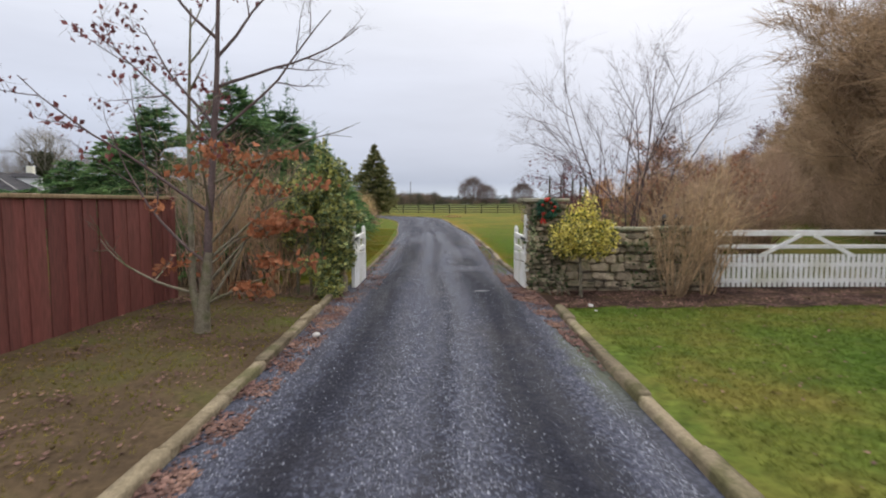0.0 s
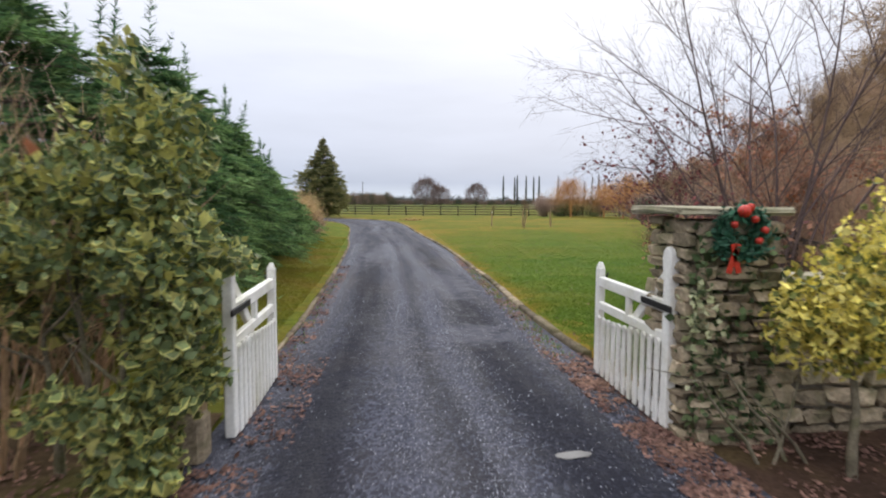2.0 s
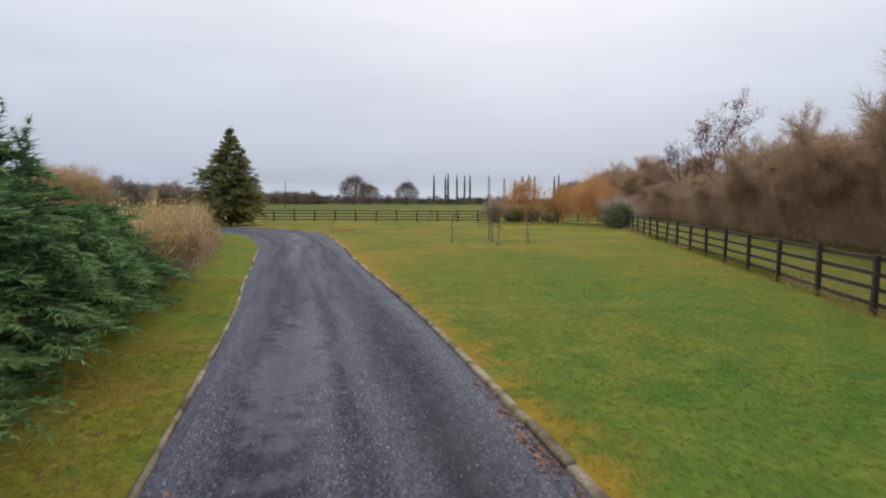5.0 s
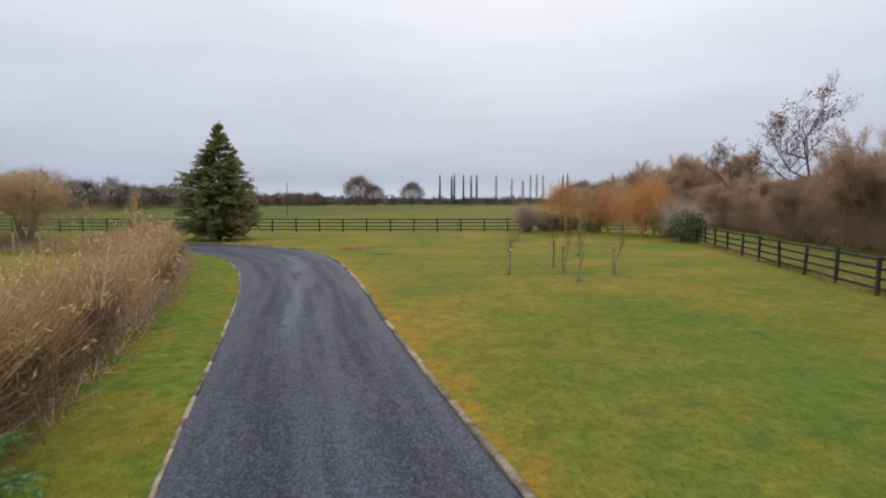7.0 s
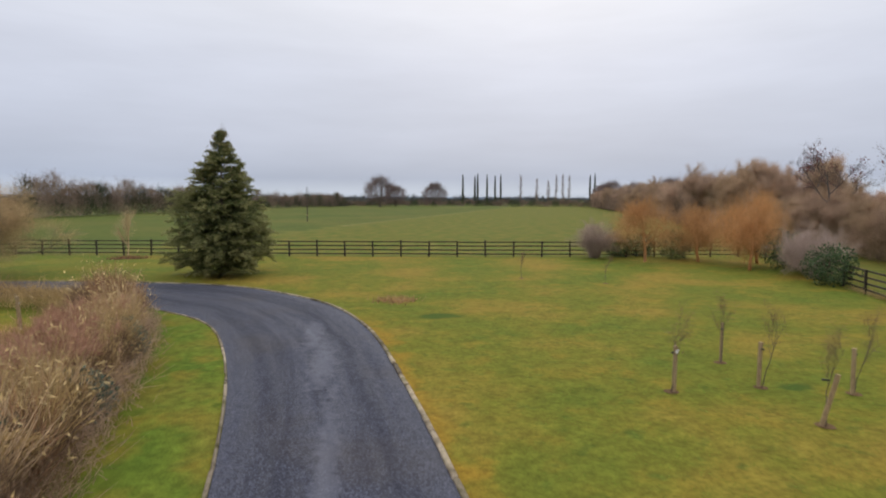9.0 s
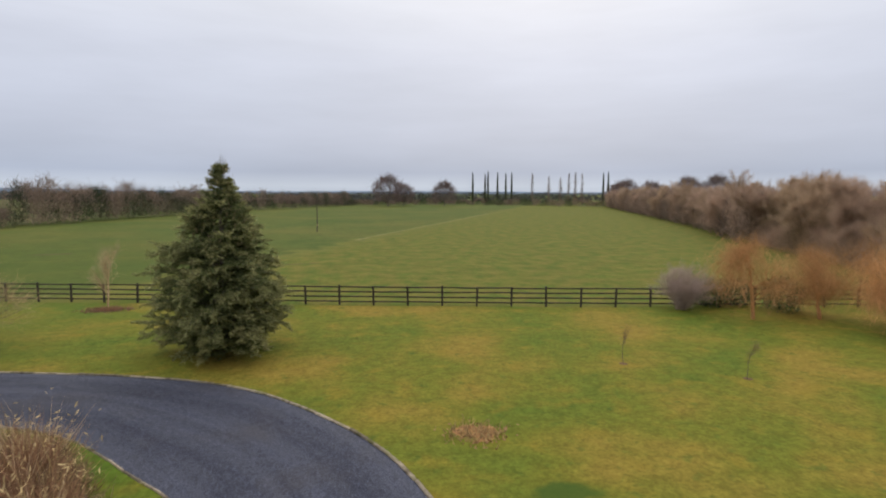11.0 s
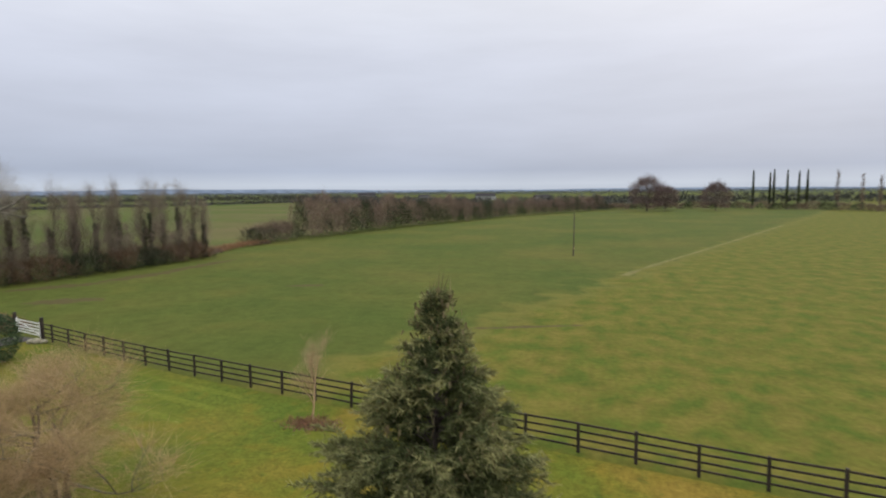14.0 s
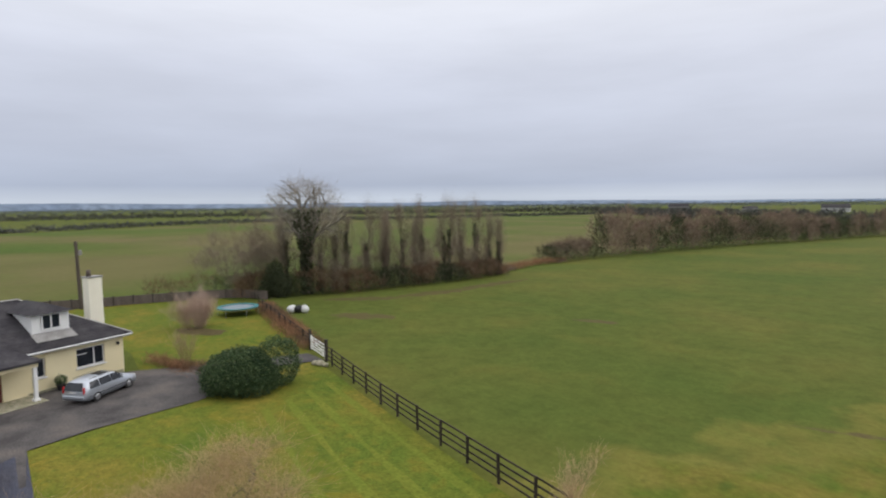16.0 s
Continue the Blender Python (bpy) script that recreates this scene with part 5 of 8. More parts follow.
def ivy_tree(h, seed, m, thick=0.5):
    r = np.random.default_rng(seed)
    big_, tips = [], []
    branch(big_, np.array([0, 0, -0.05]), np.array([r.normal() * 0.05, r.normal() * 0.05, 1]), h * 0.95, 0.13, 1, r, 0.3, 0.04, 9, 0.6, 0.36, 8, tips, 0.25)
    t = thing("ivy_clad_tree", "slim bare tree with its trunk wrapped in dark ivy", "tree", m, "ivy tree row")
    piece("trunk", mesh_of("trunk", *tubes(big_, 4), M["darkbark"]), t)
    piece("crown", mesh_of("crown", *twig_cloud(tips, 22, 2.0, 0.016, r, 0, 0.6), M["rowtwig"]), t)
    n = 620
    z = r.uniform(0, 1, n) ** 1.15 * r.uniform(0.55, 0.8) * h
    a = r.uniform(0, 2 * np.pi, n)
    rad = thick * (1.1 - 0.7 * z / h) * r.uniform(0.2, 1, n) * (1 + 0.5 * np.sin(z * 2.1 + seed))
    piece("ivy", mesh_of("ivy", *leaves(np.column_stack([np.cos(a) * rad, np.sin(a) * rad, z]), 0.22, r), M["hedgegreen"]), t, label="dark ivy wrapped round the trunk")
    return t


for i in range(17):
    u = i / 16
    ivy_tree(tr_.uniform(8.0, 11.0), 200 + i, pose(-74 + 7 * u + tr_.normal() * 0.8, 103.5 + 33 * u + tr_.normal() * 0.5, 0), tr_.uniform(0.34, 0.6))

# hills along the horizon, the blue air haze before them put into their colour
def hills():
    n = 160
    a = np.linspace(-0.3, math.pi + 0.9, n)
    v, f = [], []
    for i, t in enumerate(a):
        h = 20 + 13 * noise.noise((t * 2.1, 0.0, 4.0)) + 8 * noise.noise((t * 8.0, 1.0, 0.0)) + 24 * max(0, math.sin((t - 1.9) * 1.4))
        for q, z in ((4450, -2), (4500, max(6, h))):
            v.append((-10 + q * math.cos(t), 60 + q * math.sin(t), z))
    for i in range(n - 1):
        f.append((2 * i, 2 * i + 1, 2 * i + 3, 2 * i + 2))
    return tagged(piece("backdrop", mesh_of("backdrop", v, f, M["hill"])), "low hills on the horizon, coloured with blue haze", "hills", kind="structure")


hills()

# ---- the entrance: gates, pier, wall, boarded fence, kerbs ----
def entrance_gate(label, m, flip):
    """One leaf, hinged at the origin and reaching along +x: stiles, rails, brace, palings below."""
    t = thing("entrance_gate", label, "gate", m, "entrance gates")
    W, s = 1.40, flip
    # hanging stile with its shaped head, one outline given thickness
    prof = [(0.0, 0.06), (0.09, 0.06), (0.09, 1.10), (0.105, 1.16), (0.115, 1.23), (0.10, 1.29), (0.06, 1.32), (0.015, 1.31), (-0.005, 1.27), (-0.01, 1.20), (0.0, 1.12)]
    bm = bmesh.new()
    f = bm.faces.new([bm.verts.new((x, -0.035, z)) for x, z in prof])
    r = bmesh.ops.extrude_face_region(bm, geom=[f])
    bmesh.ops.translate(bm, vec=(0, 0.07, 0), verts=[e for e in r["geom"] if isinstance(e, bmesh.types.BMVert)])
    bmesh.ops.recalc_face_normals(bm, faces=bm.faces[:])
    bmesh.ops.bevel(bm, geom=bm.edges[:], offset=0.008, segments=1, affect="EDGES")
    part("hanging_stile", bm, M["white"], t)
    bm = box(0.075, 0.07, 0.97, (W - 0.04, 0, 0.06), 0.012)
    g = bmesh.ops.create_cone(bm, cap_ends=True, segments=12, radius1=0.04, radius2=0.018, depth=0.05)["verts"]
    bmesh.ops.translate(bm, vec=(W - 0.04, 0, 1.05), verts=g)
    part("closing_stile", bm, M["white"], t)
    for z, h, w in ((0.90, 0.09, 0.055), (0.68, 0.075, 0.045), (0.14, 0.09, 0.05)):
        part("rail", beam((0.08, 0, z), (W - 0.07, 0, z), h, w, 0.008), M["white"], t)
    part("brace", beam((0.06, 0.03 * s, 1.19), (0.70, 0.03 * s, 0.66), 0.078, 0.04, 0.006), M["white"], t)
    part("brace", beam((0.70, 0.03 * s, 0.64), (1.00, 0.03 * s, 0.16), 0.06, 0.035, 0.006), M["white"], t)
    part("muntin", box(0.06, 0.04, 0.26, (0.72, 0, 0.67), 0.005), M["white"], t)
    n = 11
    for k in range(n):
        x = 0.14 + (W - 0.26) * k / (n - 1)
        top = 0.60 + 0.035 * math.cos(k / (n - 1) * math.pi)
        bm = box(0.062, 0.022, top - 0.06, (x, -0.036 * s, 0.06), 0.006)
        g = bmesh.ops.create_cone(bm, cap_ends=True, segments=10, radius1=0.031, radius2=0.031, depth=0.022)["verts"]
        bmesh.ops.transform(bm, matrix=Matrix.Translation((x, -0.036 * s, top)) @ Euler((radians(90), 0, 0)).to_matrix().to_4x4(), verts=g)
        part("paling", bm, M["white"], t)
    part("hinge_strap", beam((-0.06, -0.045 * s, 0.90), (0.40, -0.045 * s, 0.90), 0.045, 0.014, 0.003), M["iron"], t, "black iron strap hinge")
    part("latch", beam((W - 0.12, 0.04 * s, 0.98), (W + 0.02, 0.04 * s, 0.86), 0.022, 0.012, 0.002), M["iron"], t, "black iron latch")
    return t


entrance_gate("white painted timber gate leaf hinged on the stone pier, swung open", pose(1.845, 11.52, 0.02, 0, 0, 90.2), -1)
entrance_gate("white painted timber gate leaf half hidden by the holly, swung open", pose(-1.12, 11.58, 0.02, 0, 0, 90.5), 1)
gp = thing("gate_post", "old timber hanging post inside the holly", "post", pose(-1.30, 11.42, 0))
part("shaft", box(0.15, 0.15, 1.2, (0, 0, -0.02), 0.02), M["stake"], gp)
part("foot_block", box(0.20, 0.20, 0.34, (0.0, -0.04, 0.0), 0.03), M["stone"], gp)


def stones_on(parent, x0, x1, z1, y, seed, face="y", sign=-1, sizes=(0.16, 0.42), course=(0.09, 0.17), z0=-0.02):
    """Rough rubble courses over one face; each stone a block of its own."""
    r = np.random.default_rng(seed)
    shapes = []
    for k in range(7):
        bm = bmesh.new()
        g = bmesh.ops.create_cube(bm, size=1.0)["verts"]
        bmesh.ops.bevel(bm, geom=bm.edges[:], offset=0.16, segments=1, affect="EDGES")
        for v in bm.verts:
            v.co += Vector(r.normal(size=3) * 0.085)
        shapes.append(from_bm("stone", bm, M["stone"]))
    z = z0
    while z < z1 - 0.04:
        h = min(r.uniform(*course), z1 - z)
        x = x0 - r.uniform(0, 0.1)
        while x < x1:
            w = r.uniform(*sizes)
            a, b = max(x, x0), min(x + w, x1)
            if b - a > 0.05:
                d = 0.10 + r.uniform(-0.012, 0.02)
                c = ((a + b) / 2, y + sign * r.uniform(0, 0.012)) if face == "y" else (y + sign * r.uniform(0, 0.012), (a + b) / 2)
                tall = h * r.uniform(0.78, 1.06)
                o = piece("stone", shapes[r.integers(0, 7)], parent, pose(c[0], c[1], z + h / 2 + r.normal() * 0.008, r.normal() * 2.5, r.normal() * 3.0, r.normal() * 2.5 + (0 if face == "y" else 90)))
                o.scale = (b - a - r.uniform(0.008, 0.028), d, tall - 0.012)
            x += w
        z += h


pier = thing("gate_pier", "square rubble stone gate pier under a mossy cap, hung with ivy", "gate pier")
part("core", box(0.56, 0.52, 1.57, (2.20, 11.66, -0.05), 0.02), M["mortar"], pier)
stones_on(pier, 1.91, 2.49, 1.54, 11.375, 3, sizes=(0.10, 0.26), course=(0.05, 0.12))
stones_on(pier, 11.38, 11.94, 1.54, 1.895, 4, "x", sizes=(0.10, 0.26), course=(0.05, 0.12))
bm = box(0.78, 0.74, 0.055, (2.13, 11.66, 1.555), 0.014)
bmesh.ops.subdivide_edges(bm, edges=bm.edges[:], cuts=2)
pr2 = np.random.default_rng(2)
for v in bm.verts:
    v.co += Vector(pr2.normal(size=3) * 0.005)
part("capstone", bm, M["slab"], pier, "mossy flat capstone")
wall = thing("garden_wall", "low dry rubble stone wall with ivy beside the gate pier", "wall")
part("core", box(2.55, 0.34, 1.10, (3.77, 11.72, -0.05), 0.02), M["mortar"], wall)
stones_on(wall, 2.5, 5.05, 1.04, 11.53, 8, sizes=(0.12, 0.38), course=(0.07, 0.16))
cr3 = np.random.default_rng(12)
x = 2.5
while x < 5.0:
    w = cr3.uniform(0.3, 0.6)
    part("coping_stone", box(w - 0.01, 0.44, cr3.uniform(0.06, 0.09), (x + w / 2, 11.71, 1.05), 0.018), M["slab"], wall)
    x += w
# ivy over the pier and parts of the wall
iv = np.random.default_rng(14)
n = 900
at = np.column_stack([iv.normal(1.935, 0.035, n), iv.uniform(11.32, 11.9, n), iv.uniform(0.0, 1.5, n) ** 1.0])
at2 = np.column_stack([iv.uniform(1.9, 2.5, 620), 11.33 + iv.normal(size=620) * 0.03, iv.uniform(0.05, 1.45, 620)])
at3 = np.column_stack([iv.normal(4.2, 0.35, 520), 11.45 + iv.normal(size=520) * 0.04, iv.uniform(0.1, 1.15, 520)])
ivy = thing("ivy", "dark ivy clinging to the pier and the wall", "ivy", kind="stuff")
piece("leaves", mesh_of("leaves", *leaves(np.vstack([at, at2, at3]), 0.05, iv, 1.2), M["ivy"]), ivy)
at4 = np.column_stack([iv.normal(1.93, 0.04, 150), iv.normal(11.36, 0.07, 150), iv.normal(0.92, 0.13, 150)])
piece("variegated_leaves", mesh_of("variegated_leaves", *leaves(at4, 0.045, iv, 1.2), M["creamleaf"]), ivy, label="cream-edged ivy leaves")
segs = []
for k in range(4):
    p = np.array([iv.uniform(2.15, 2.5), iv.uniform(11.0, 11.3), 0.02])
    branch(segs, p, np.array([iv.normal() * 0.5 - 0.3, 0.12, 1.0]), iv.uniform(0.5, 1.1), 0.014, 1, iv, 0.0, 0.2, 2, 0.7, 0.5, 5, None)
piece("bare_stem", mesh_of("bare_stem", *tubes(segs, 4), M["bark"]), ivy, label="bare grey ivy stems")

# two round pots on the wall
for x in (4.25, 4.48):
    t = thing("ball_finial", "small dark round ornament standing on the wall", "ornament", pose(x, 11.72, 1.115), "wall ornaments")
    bm = bmesh.new()
    bmesh.ops.create_uvsphere(bm, u_segments=14, v_segments=9, radius=0.085)
    bmesh.ops.translate(bm, vec=(0, 0, 0.13), verts=bm.verts[:])
    part("ball", bm, M["black"], t, smooth=True)
    part("foot", box(0.10, 0.10, 0.06, (0, 0, 0), 0.01), M["black"], t)

# Christmas wreath on the pier
wt = thing("wreath", "green fir wreath with red baubles and ribbon hung on the pier", "wreath", pose(2.14, 11.25, 1.45) @ Matrix.Scale(0.84, 4))
w_ = np.random.default_rng(15)
a = w_.uniform(0, 2 * np.pi, 1300)
q = np.column_stack([np.cos(a) * 0.15, np.zeros(1300), np.sin(a) * 0.15]) + w_.normal(size=(1300, 3)) * 0.035
piece("greenery", mesh_of("greenery", *leaves(q, 0.025, w_, 2.4), M["wreathgreen"]), wt)
for ax, az in ((0.06, 0.10), (0.14, 0.02), (-0.10, 0.06), (0.02, 0.19), (0.10, -0.06)):
    bm = bmesh.new()
    bmesh.ops.create_uvsphere(bm, u_segments=14, v_segments=9, radius=0.03)
    bmesh.ops.translate(bm, vec=(ax, -0.05, az), verts=bm.verts[:])
    part("bauble", bm, M["redball"], wt, "shiny red bauble", True)
for x0, x1 in ((-0.06, -0.13), (-0.10, -0.05)):
    part("ribbon", beam((x0, -0.05, -0.08), (x1, -0.05, -0.30), 0.045, 0.008, 0.002), M["redball"], wt, "red ribbon tail")
bm = bmesh.new()
bmesh.ops.create_icosphere(bm, subdivisions=2, radius=0.05)
bmesh.ops.translate(bm, vec=(-0.03, -0.06, 0.16), verts=bm.verts[:])
part("bow", bm, M["redball"], wt, "red bow", True)

# the long picket gate right of the wall
pg = thing("picket_field_gate", "white painted field gate with picket lower half, closed", "gate")
X0, X1, Y = 5.20, 8.42, 11.85
part("stile", box(0.08, 0.07, 1.00, (X0, Y, 0.06), 0.01), M["white"], pg)
part("stile", box(0.10, 0.08, 1.08, (X1, Y, 0.06), 0.01), M["white"], pg)
for z, h in ((1.0, 0.10), (0.76, 0.07), (0.44, 0.07), (0.16, 0.07)):
    part("rail", beam((X0, Y, z), (X1, Y, z), h, 0.05, 0.006), M["white"], pg)
mid = (X0 + X1) / 2
part("brace", beam((mid - 0.12, Y - 0.035, 0.96), (mid - 0.85, Y - 0.035, 0.58), 0.065, 0.03, 0.005), M["white"], pg)
part("brace", beam((mid + 0.12, Y - 0.035, 0.96), (mid + 0.85, Y - 0.035, 0.58), 0.065, 0.03, 0.005), M["white"], pg)
pal = from_bm("paling", box(0.062, 0.02, 0.58, (0, 0, 0), 0.006), M["white"])
for k in range(35):
    piece("paling", pal, pg, pose(X0 + 0.06 + (X1 - X0 - 0.12) * k / 34, Y - 0.04, 0.05))
part("latch", beam((X1 - 0.45, Y - 0.04, 1.0), (X1 + 0.05, Y - 0.04, 0.98), 0.04, 0.012, 0.002), M["iron"], pg, "black iron hinge strap")
for x, lab in ((X0 - 0.14, "squared timber gate post beside the wall"), (X1 + 0.14, "white painted timber gate post")):
    t = thing("gate_post", lab, "post", pose(x, Y, 0))
    part("shaft", box(0.15, 0.15, 1.25, (0, 0, -0.05), 0.015), M["white"] if x > 7 else M["stake"], t)
    part("top", box(0.17, 0.17, 0.03, (0, 0, 1.2), 0.01), M["white"] if x > 7 else M["stake"], t)

# red stained boarded fence on the other side
rf = thing("boarded_fence", "tall close-boarded fence stained dark red with a pale capping rail", "fence")
p0, p1 = np.array([-4.55, -6.0]), np.array([-3.92, 10.85])
d = (p1 - p0) / np.linalg.norm(p1 - p0)
L = float(np.linalg.norm(p1 - p0))
ang = math.degrees(math.atan2(d[1], d[0]))
bms = [from_bm("board", box(0.146, 0.022, 1.60 + 0.006 * k, (0, 0, 0.0), 0.004), M["redwood"]) for k in range(4)]
br = np.random.default_rng(17)
for k in range(int(L / 0.15)):
    c = p0 + d * (0.075 + 0.15 * k) + np.array([d[1], -d[0]]) * (0.012 * (k % 2))
    piece("board", bms[br.integers(0, 4)], rf, pose(c[0], c[1], 0.0, 0, br.normal() * 0.3, ang))
for z in (0.35, 1.3):
    part("rail", beam((*(p0 - np.array([d[1], -d[0]]) * 0.045), z), (*(p1 - np.array([d[1], -d[0]]) * 0.045), z), 0.09, 0.05), M["redwood"], rf)
part("capping", beam((*p0, 1.625), (*p1, 1.625), 0.05, 0.10, 0.008), M["stake"], rf, "pale weathered capping rail")
part("end_post", box(0.12, 0.12, 1.66, (p1[0], p1[1] + 0.07, -0.02), 0.01, None), M["redwood"], rf)


# kerbs: separate lengths laid end to end; proud of the drive before the gate, nearly flush beyond it
def kerb(name, line, y0, y1, w, h, label, seed, side, length=0.92, mat="kerb"):
    r = np.random.default_rng(seed)
    p = line[(line[:, 1] >= y0) & (line[:, 1] <= y1)] if y1 < 56 else line[(line[:, 1] >= y0) & (line[:, 0] > -34)]
    s = np.r_[0, np.cumsum(np.linalg.norm(np.diff(p, axis=0), axis=1))]
    n = int(s[-1] / length)
    t = thing(name, label, "kerb", kind="structure")
    shapes = []
    for k in range(5):
        bm = box(length - 0.012, w, h + 0.14, (0, 0, -0.14), 0.028, None, None, 2)
        for v in bm.verts:
            v.co += Vector(r.normal(size=3) * 0.006)
        shapes.append(from_bm("kerb_stone", bm, M[mat], True))
    for k in range(n):
        a, b = (np.array([np.interp(q, s, p[:, i]) for i in (0, 1)]) for q in (k * length, (k + 1) * length))
        c = (a + b) / 2
        e = b - a
        nrm = np.array([-e[1], e[0]]) / np.linalg.norm(e) * side
        c = c + nrm * (w / 2)
        piece("kerb_stone", shapes[k % 5], t, pose(c[0], c[1], 0.0 + r.normal() * 0.006, r.normal() * 1.0, r.normal() * 0.3, math.degrees(math.atan2(e[1], e[0])) + r.normal() * 0.4))


kerb("kerb", LEFT_KERB, -6, 11.0, 0.11, 0.12, "weathered rounded kerb along the earth bed", 1, 1)
kerb("kerb", RIGHT_KERB, -6, 10.7, 0.115, 0.12, "weathered rounded kerb along the front lawn", 2, -1)
kerb("kerb", LEFT_KERB, 13.2, 90, 0.07, 0.075, "low worn kerb along the grass verge", 3, 1, 0.92, "lowkerb")
kerb("kerb", RIGHT_KERB, 13.2, 90, 0.11, 0.095, "low worn pale kerb along the lawn", 4, -1, 0.92, "lowkerb")

# ---- plants round the entrance ----
def entrance_tree():
    """Young two-stemmed beech over the bed: a dark stem and a slim pale one, long sparse limbs, withered leaves in tufts."""
    r = np.random.default_rng(507)
    dark, pale, tips = [], [], []
    branch(dark, np.array([0.09, 0.02, 0.9]), np.array([0.06, 0.03, 1.0]), 3.9, 0.050, 0, r, 0.10, 0.025, 0, 0.8, 0.5, 9, None)
    pale += [(0, 0, -0.05, 0.02, 0, 0.28, 0.105, 0.082), (0.02, 0, 0.26, 0.06, 0.01, 0.6, 0.075, 0.062), (0.06, 0.01, 0.58, 0.10, 0.02, 0.95, 0.062, 0.050), (0, 0, 0.05, -0.10, 0.02, 0.5, 0.06, 0.042)]
    branch(pale, np.array([-0.10, 0.02, 0.48]), np.array([-0.01, 0.03, 1.0]), 3.3, 0.040, 1, r, 0.10, 0.03, 4, 0.6, 0.25, 9, tips, 0.5)
    # limbs: start height, way, length, whether dark
    for z, d, L, dk in ((0.33, (0.95, 0.1, 1.5), 2.0, 0), (0.35, (1.0, -0.2, 0.43), 1.25, 0), (0.87, (1.1, 0.2, 0.85), 1.6, 0), (2.3, (1.6, 0.0, 0.93), 2.0, 1), (2.86, (1.6, 0.2, 0.5), 1.8, 1),
                        (1.4, (-1.9, -0.2, 1.2), 2.4, 1), (2.2, (-1.4, 0.1, 1.2), 2.0, 1), (0.4, (-1.5, 0.0, 0.6), 1.8, 0), (0.8, (-1.6, -0.3, 1.08), 2.1, 1), (2.4, (-0.6, -0.3, 0.9), 1.3, 1),
                        (3.2, (0.7, 0.2, 0.8), 1.4, 1), (3.4, (-0.8, -0.2, 0.8), 1.4, 1), (1.3, (0.35, -0.9, 0.75), 1.5, 0), (0.6, (0.6, 0.8, 0.8), 1.5, 0), (1.9, (-0.5, 0.8, 0.9), 1.5, 1), (1.05, (0.9, -0.5, 0.9), 1.6, 0)):
        at = np.array([0.05 + 0.06 * z, 0.02 + 0.03 * z, z])
        branch(dark if dk else pale, at, np.array(d), L, 0.021, 2, r, 0.03, 0.08, 3, 0.65, 0.40, 8, tips, 0.3)
    # three long sprays out over the bed, the upper one bare
    q = np.random.default_rng(508)
    spray = []
    for way, rad, leafy in (([(0.10, 0.03, 0.80), (0.45, 0.08, 1.12), (0.80, 0.16, 1.26), (1.28, 0.22, 1.33)], 0.014, (0.45, 1.0, 95)),
                            ([(0.16, 0.06, 1.55), (0.50, 0.25, 1.98), (0.80, 0.50, 2.16), (1.05, 0.74, 2.10)], 0.013, (0.25, 0.95, 85)),
                            ([(0.18, 0.06, 1.75), (0.70, 0.14, 2.06), (1.20, 0.18, 2.24), (1.74, 0.20, 2.42)], 0.015, (0.5, 0.8, 0))):
        w = np.array(way)
        k = np.linspace(0, 3, 13)
        line = np.column_stack([np.interp(k, range(4), w[:, a]) for a in range(3)]) + q.normal(size=(13, 3)) * 0.012
        for i in range(12):
            pale.append((*line[i], *line[i + 1], rad * (1 - i / 14), rad * (1 - (i + 1) / 14)))
            if i > 3:
                d = (line[i + 1] - line[i]) * 2.2 + q.normal(size=3) * [0.05, 0.10, 0.08]
                pale.append((*line[i], *(line[i] + d), 0.005, 0.002))
        u = q.uniform(leafy[0], leafy[1], leafy[2]) * 12
        spray.append(np.column_stack([np.interp(u, range(13), line[:, a]) for a in range(3)]) + q.normal(size=(leafy[2], 3)) * [0.05, 0.06, 0.035] - [0, 0, 0.02])
    t = thing("beech_tree", "young leafless beech with pale stems and tufts of rusty withered leaves", "tree", pose(-2.42, 8.5, 0.02))
    piece("dark_stem", mesh_of("dark_stem", *tubes(dark, 7), M["plumbark"], True), t, label="dark upright stem and upper limbs")
    piece("pale_stem", mesh_of("pale_stem", *tubes(pale, 7), M["bark"], True), t, label="pale lichened stem and low limbs")
    piece("crown", mesh_of("crown", *twig_cloud(tips, 1, 0.22, 0.004, r), M["darkbark"]), t)
    piece("leaf_spray", mesh_of("leaf_spray", *leaves(np.vstack(spray), 0.062, q, 1.7), M["rust"]), t, label="withered rust-brown leaves")
    tp = np.array(tips)
    for nm, mt, sel, count, groups, size in (("rusty_leaves", "rust", (tp[:, 2] < 2.1) & (tp[:, 2] > 0.4) & (tp[:, 0] > -0.7), 620, 26, 0.058), ("dark_red_leaves", "purple", (tp[:, 2] > 2.0) & (tp[:, 0] < 0.6), 420, 70, 0.05)):
        c = tp[sel][:, :3]
        c = c[r.integers(0, len(c), groups)]
        at = c[r.integers(0, groups, count)] + r.normal(size=(count, 3)) * [0.10, 0.10, 0.05]
        piece(nm, mesh_of(nm, *leaves(at, size, r, 1.6), M[mt]), t, label="withered rust-brown leaves" if mt == "rust" else "dark red withered leaves")


entrance_tree()


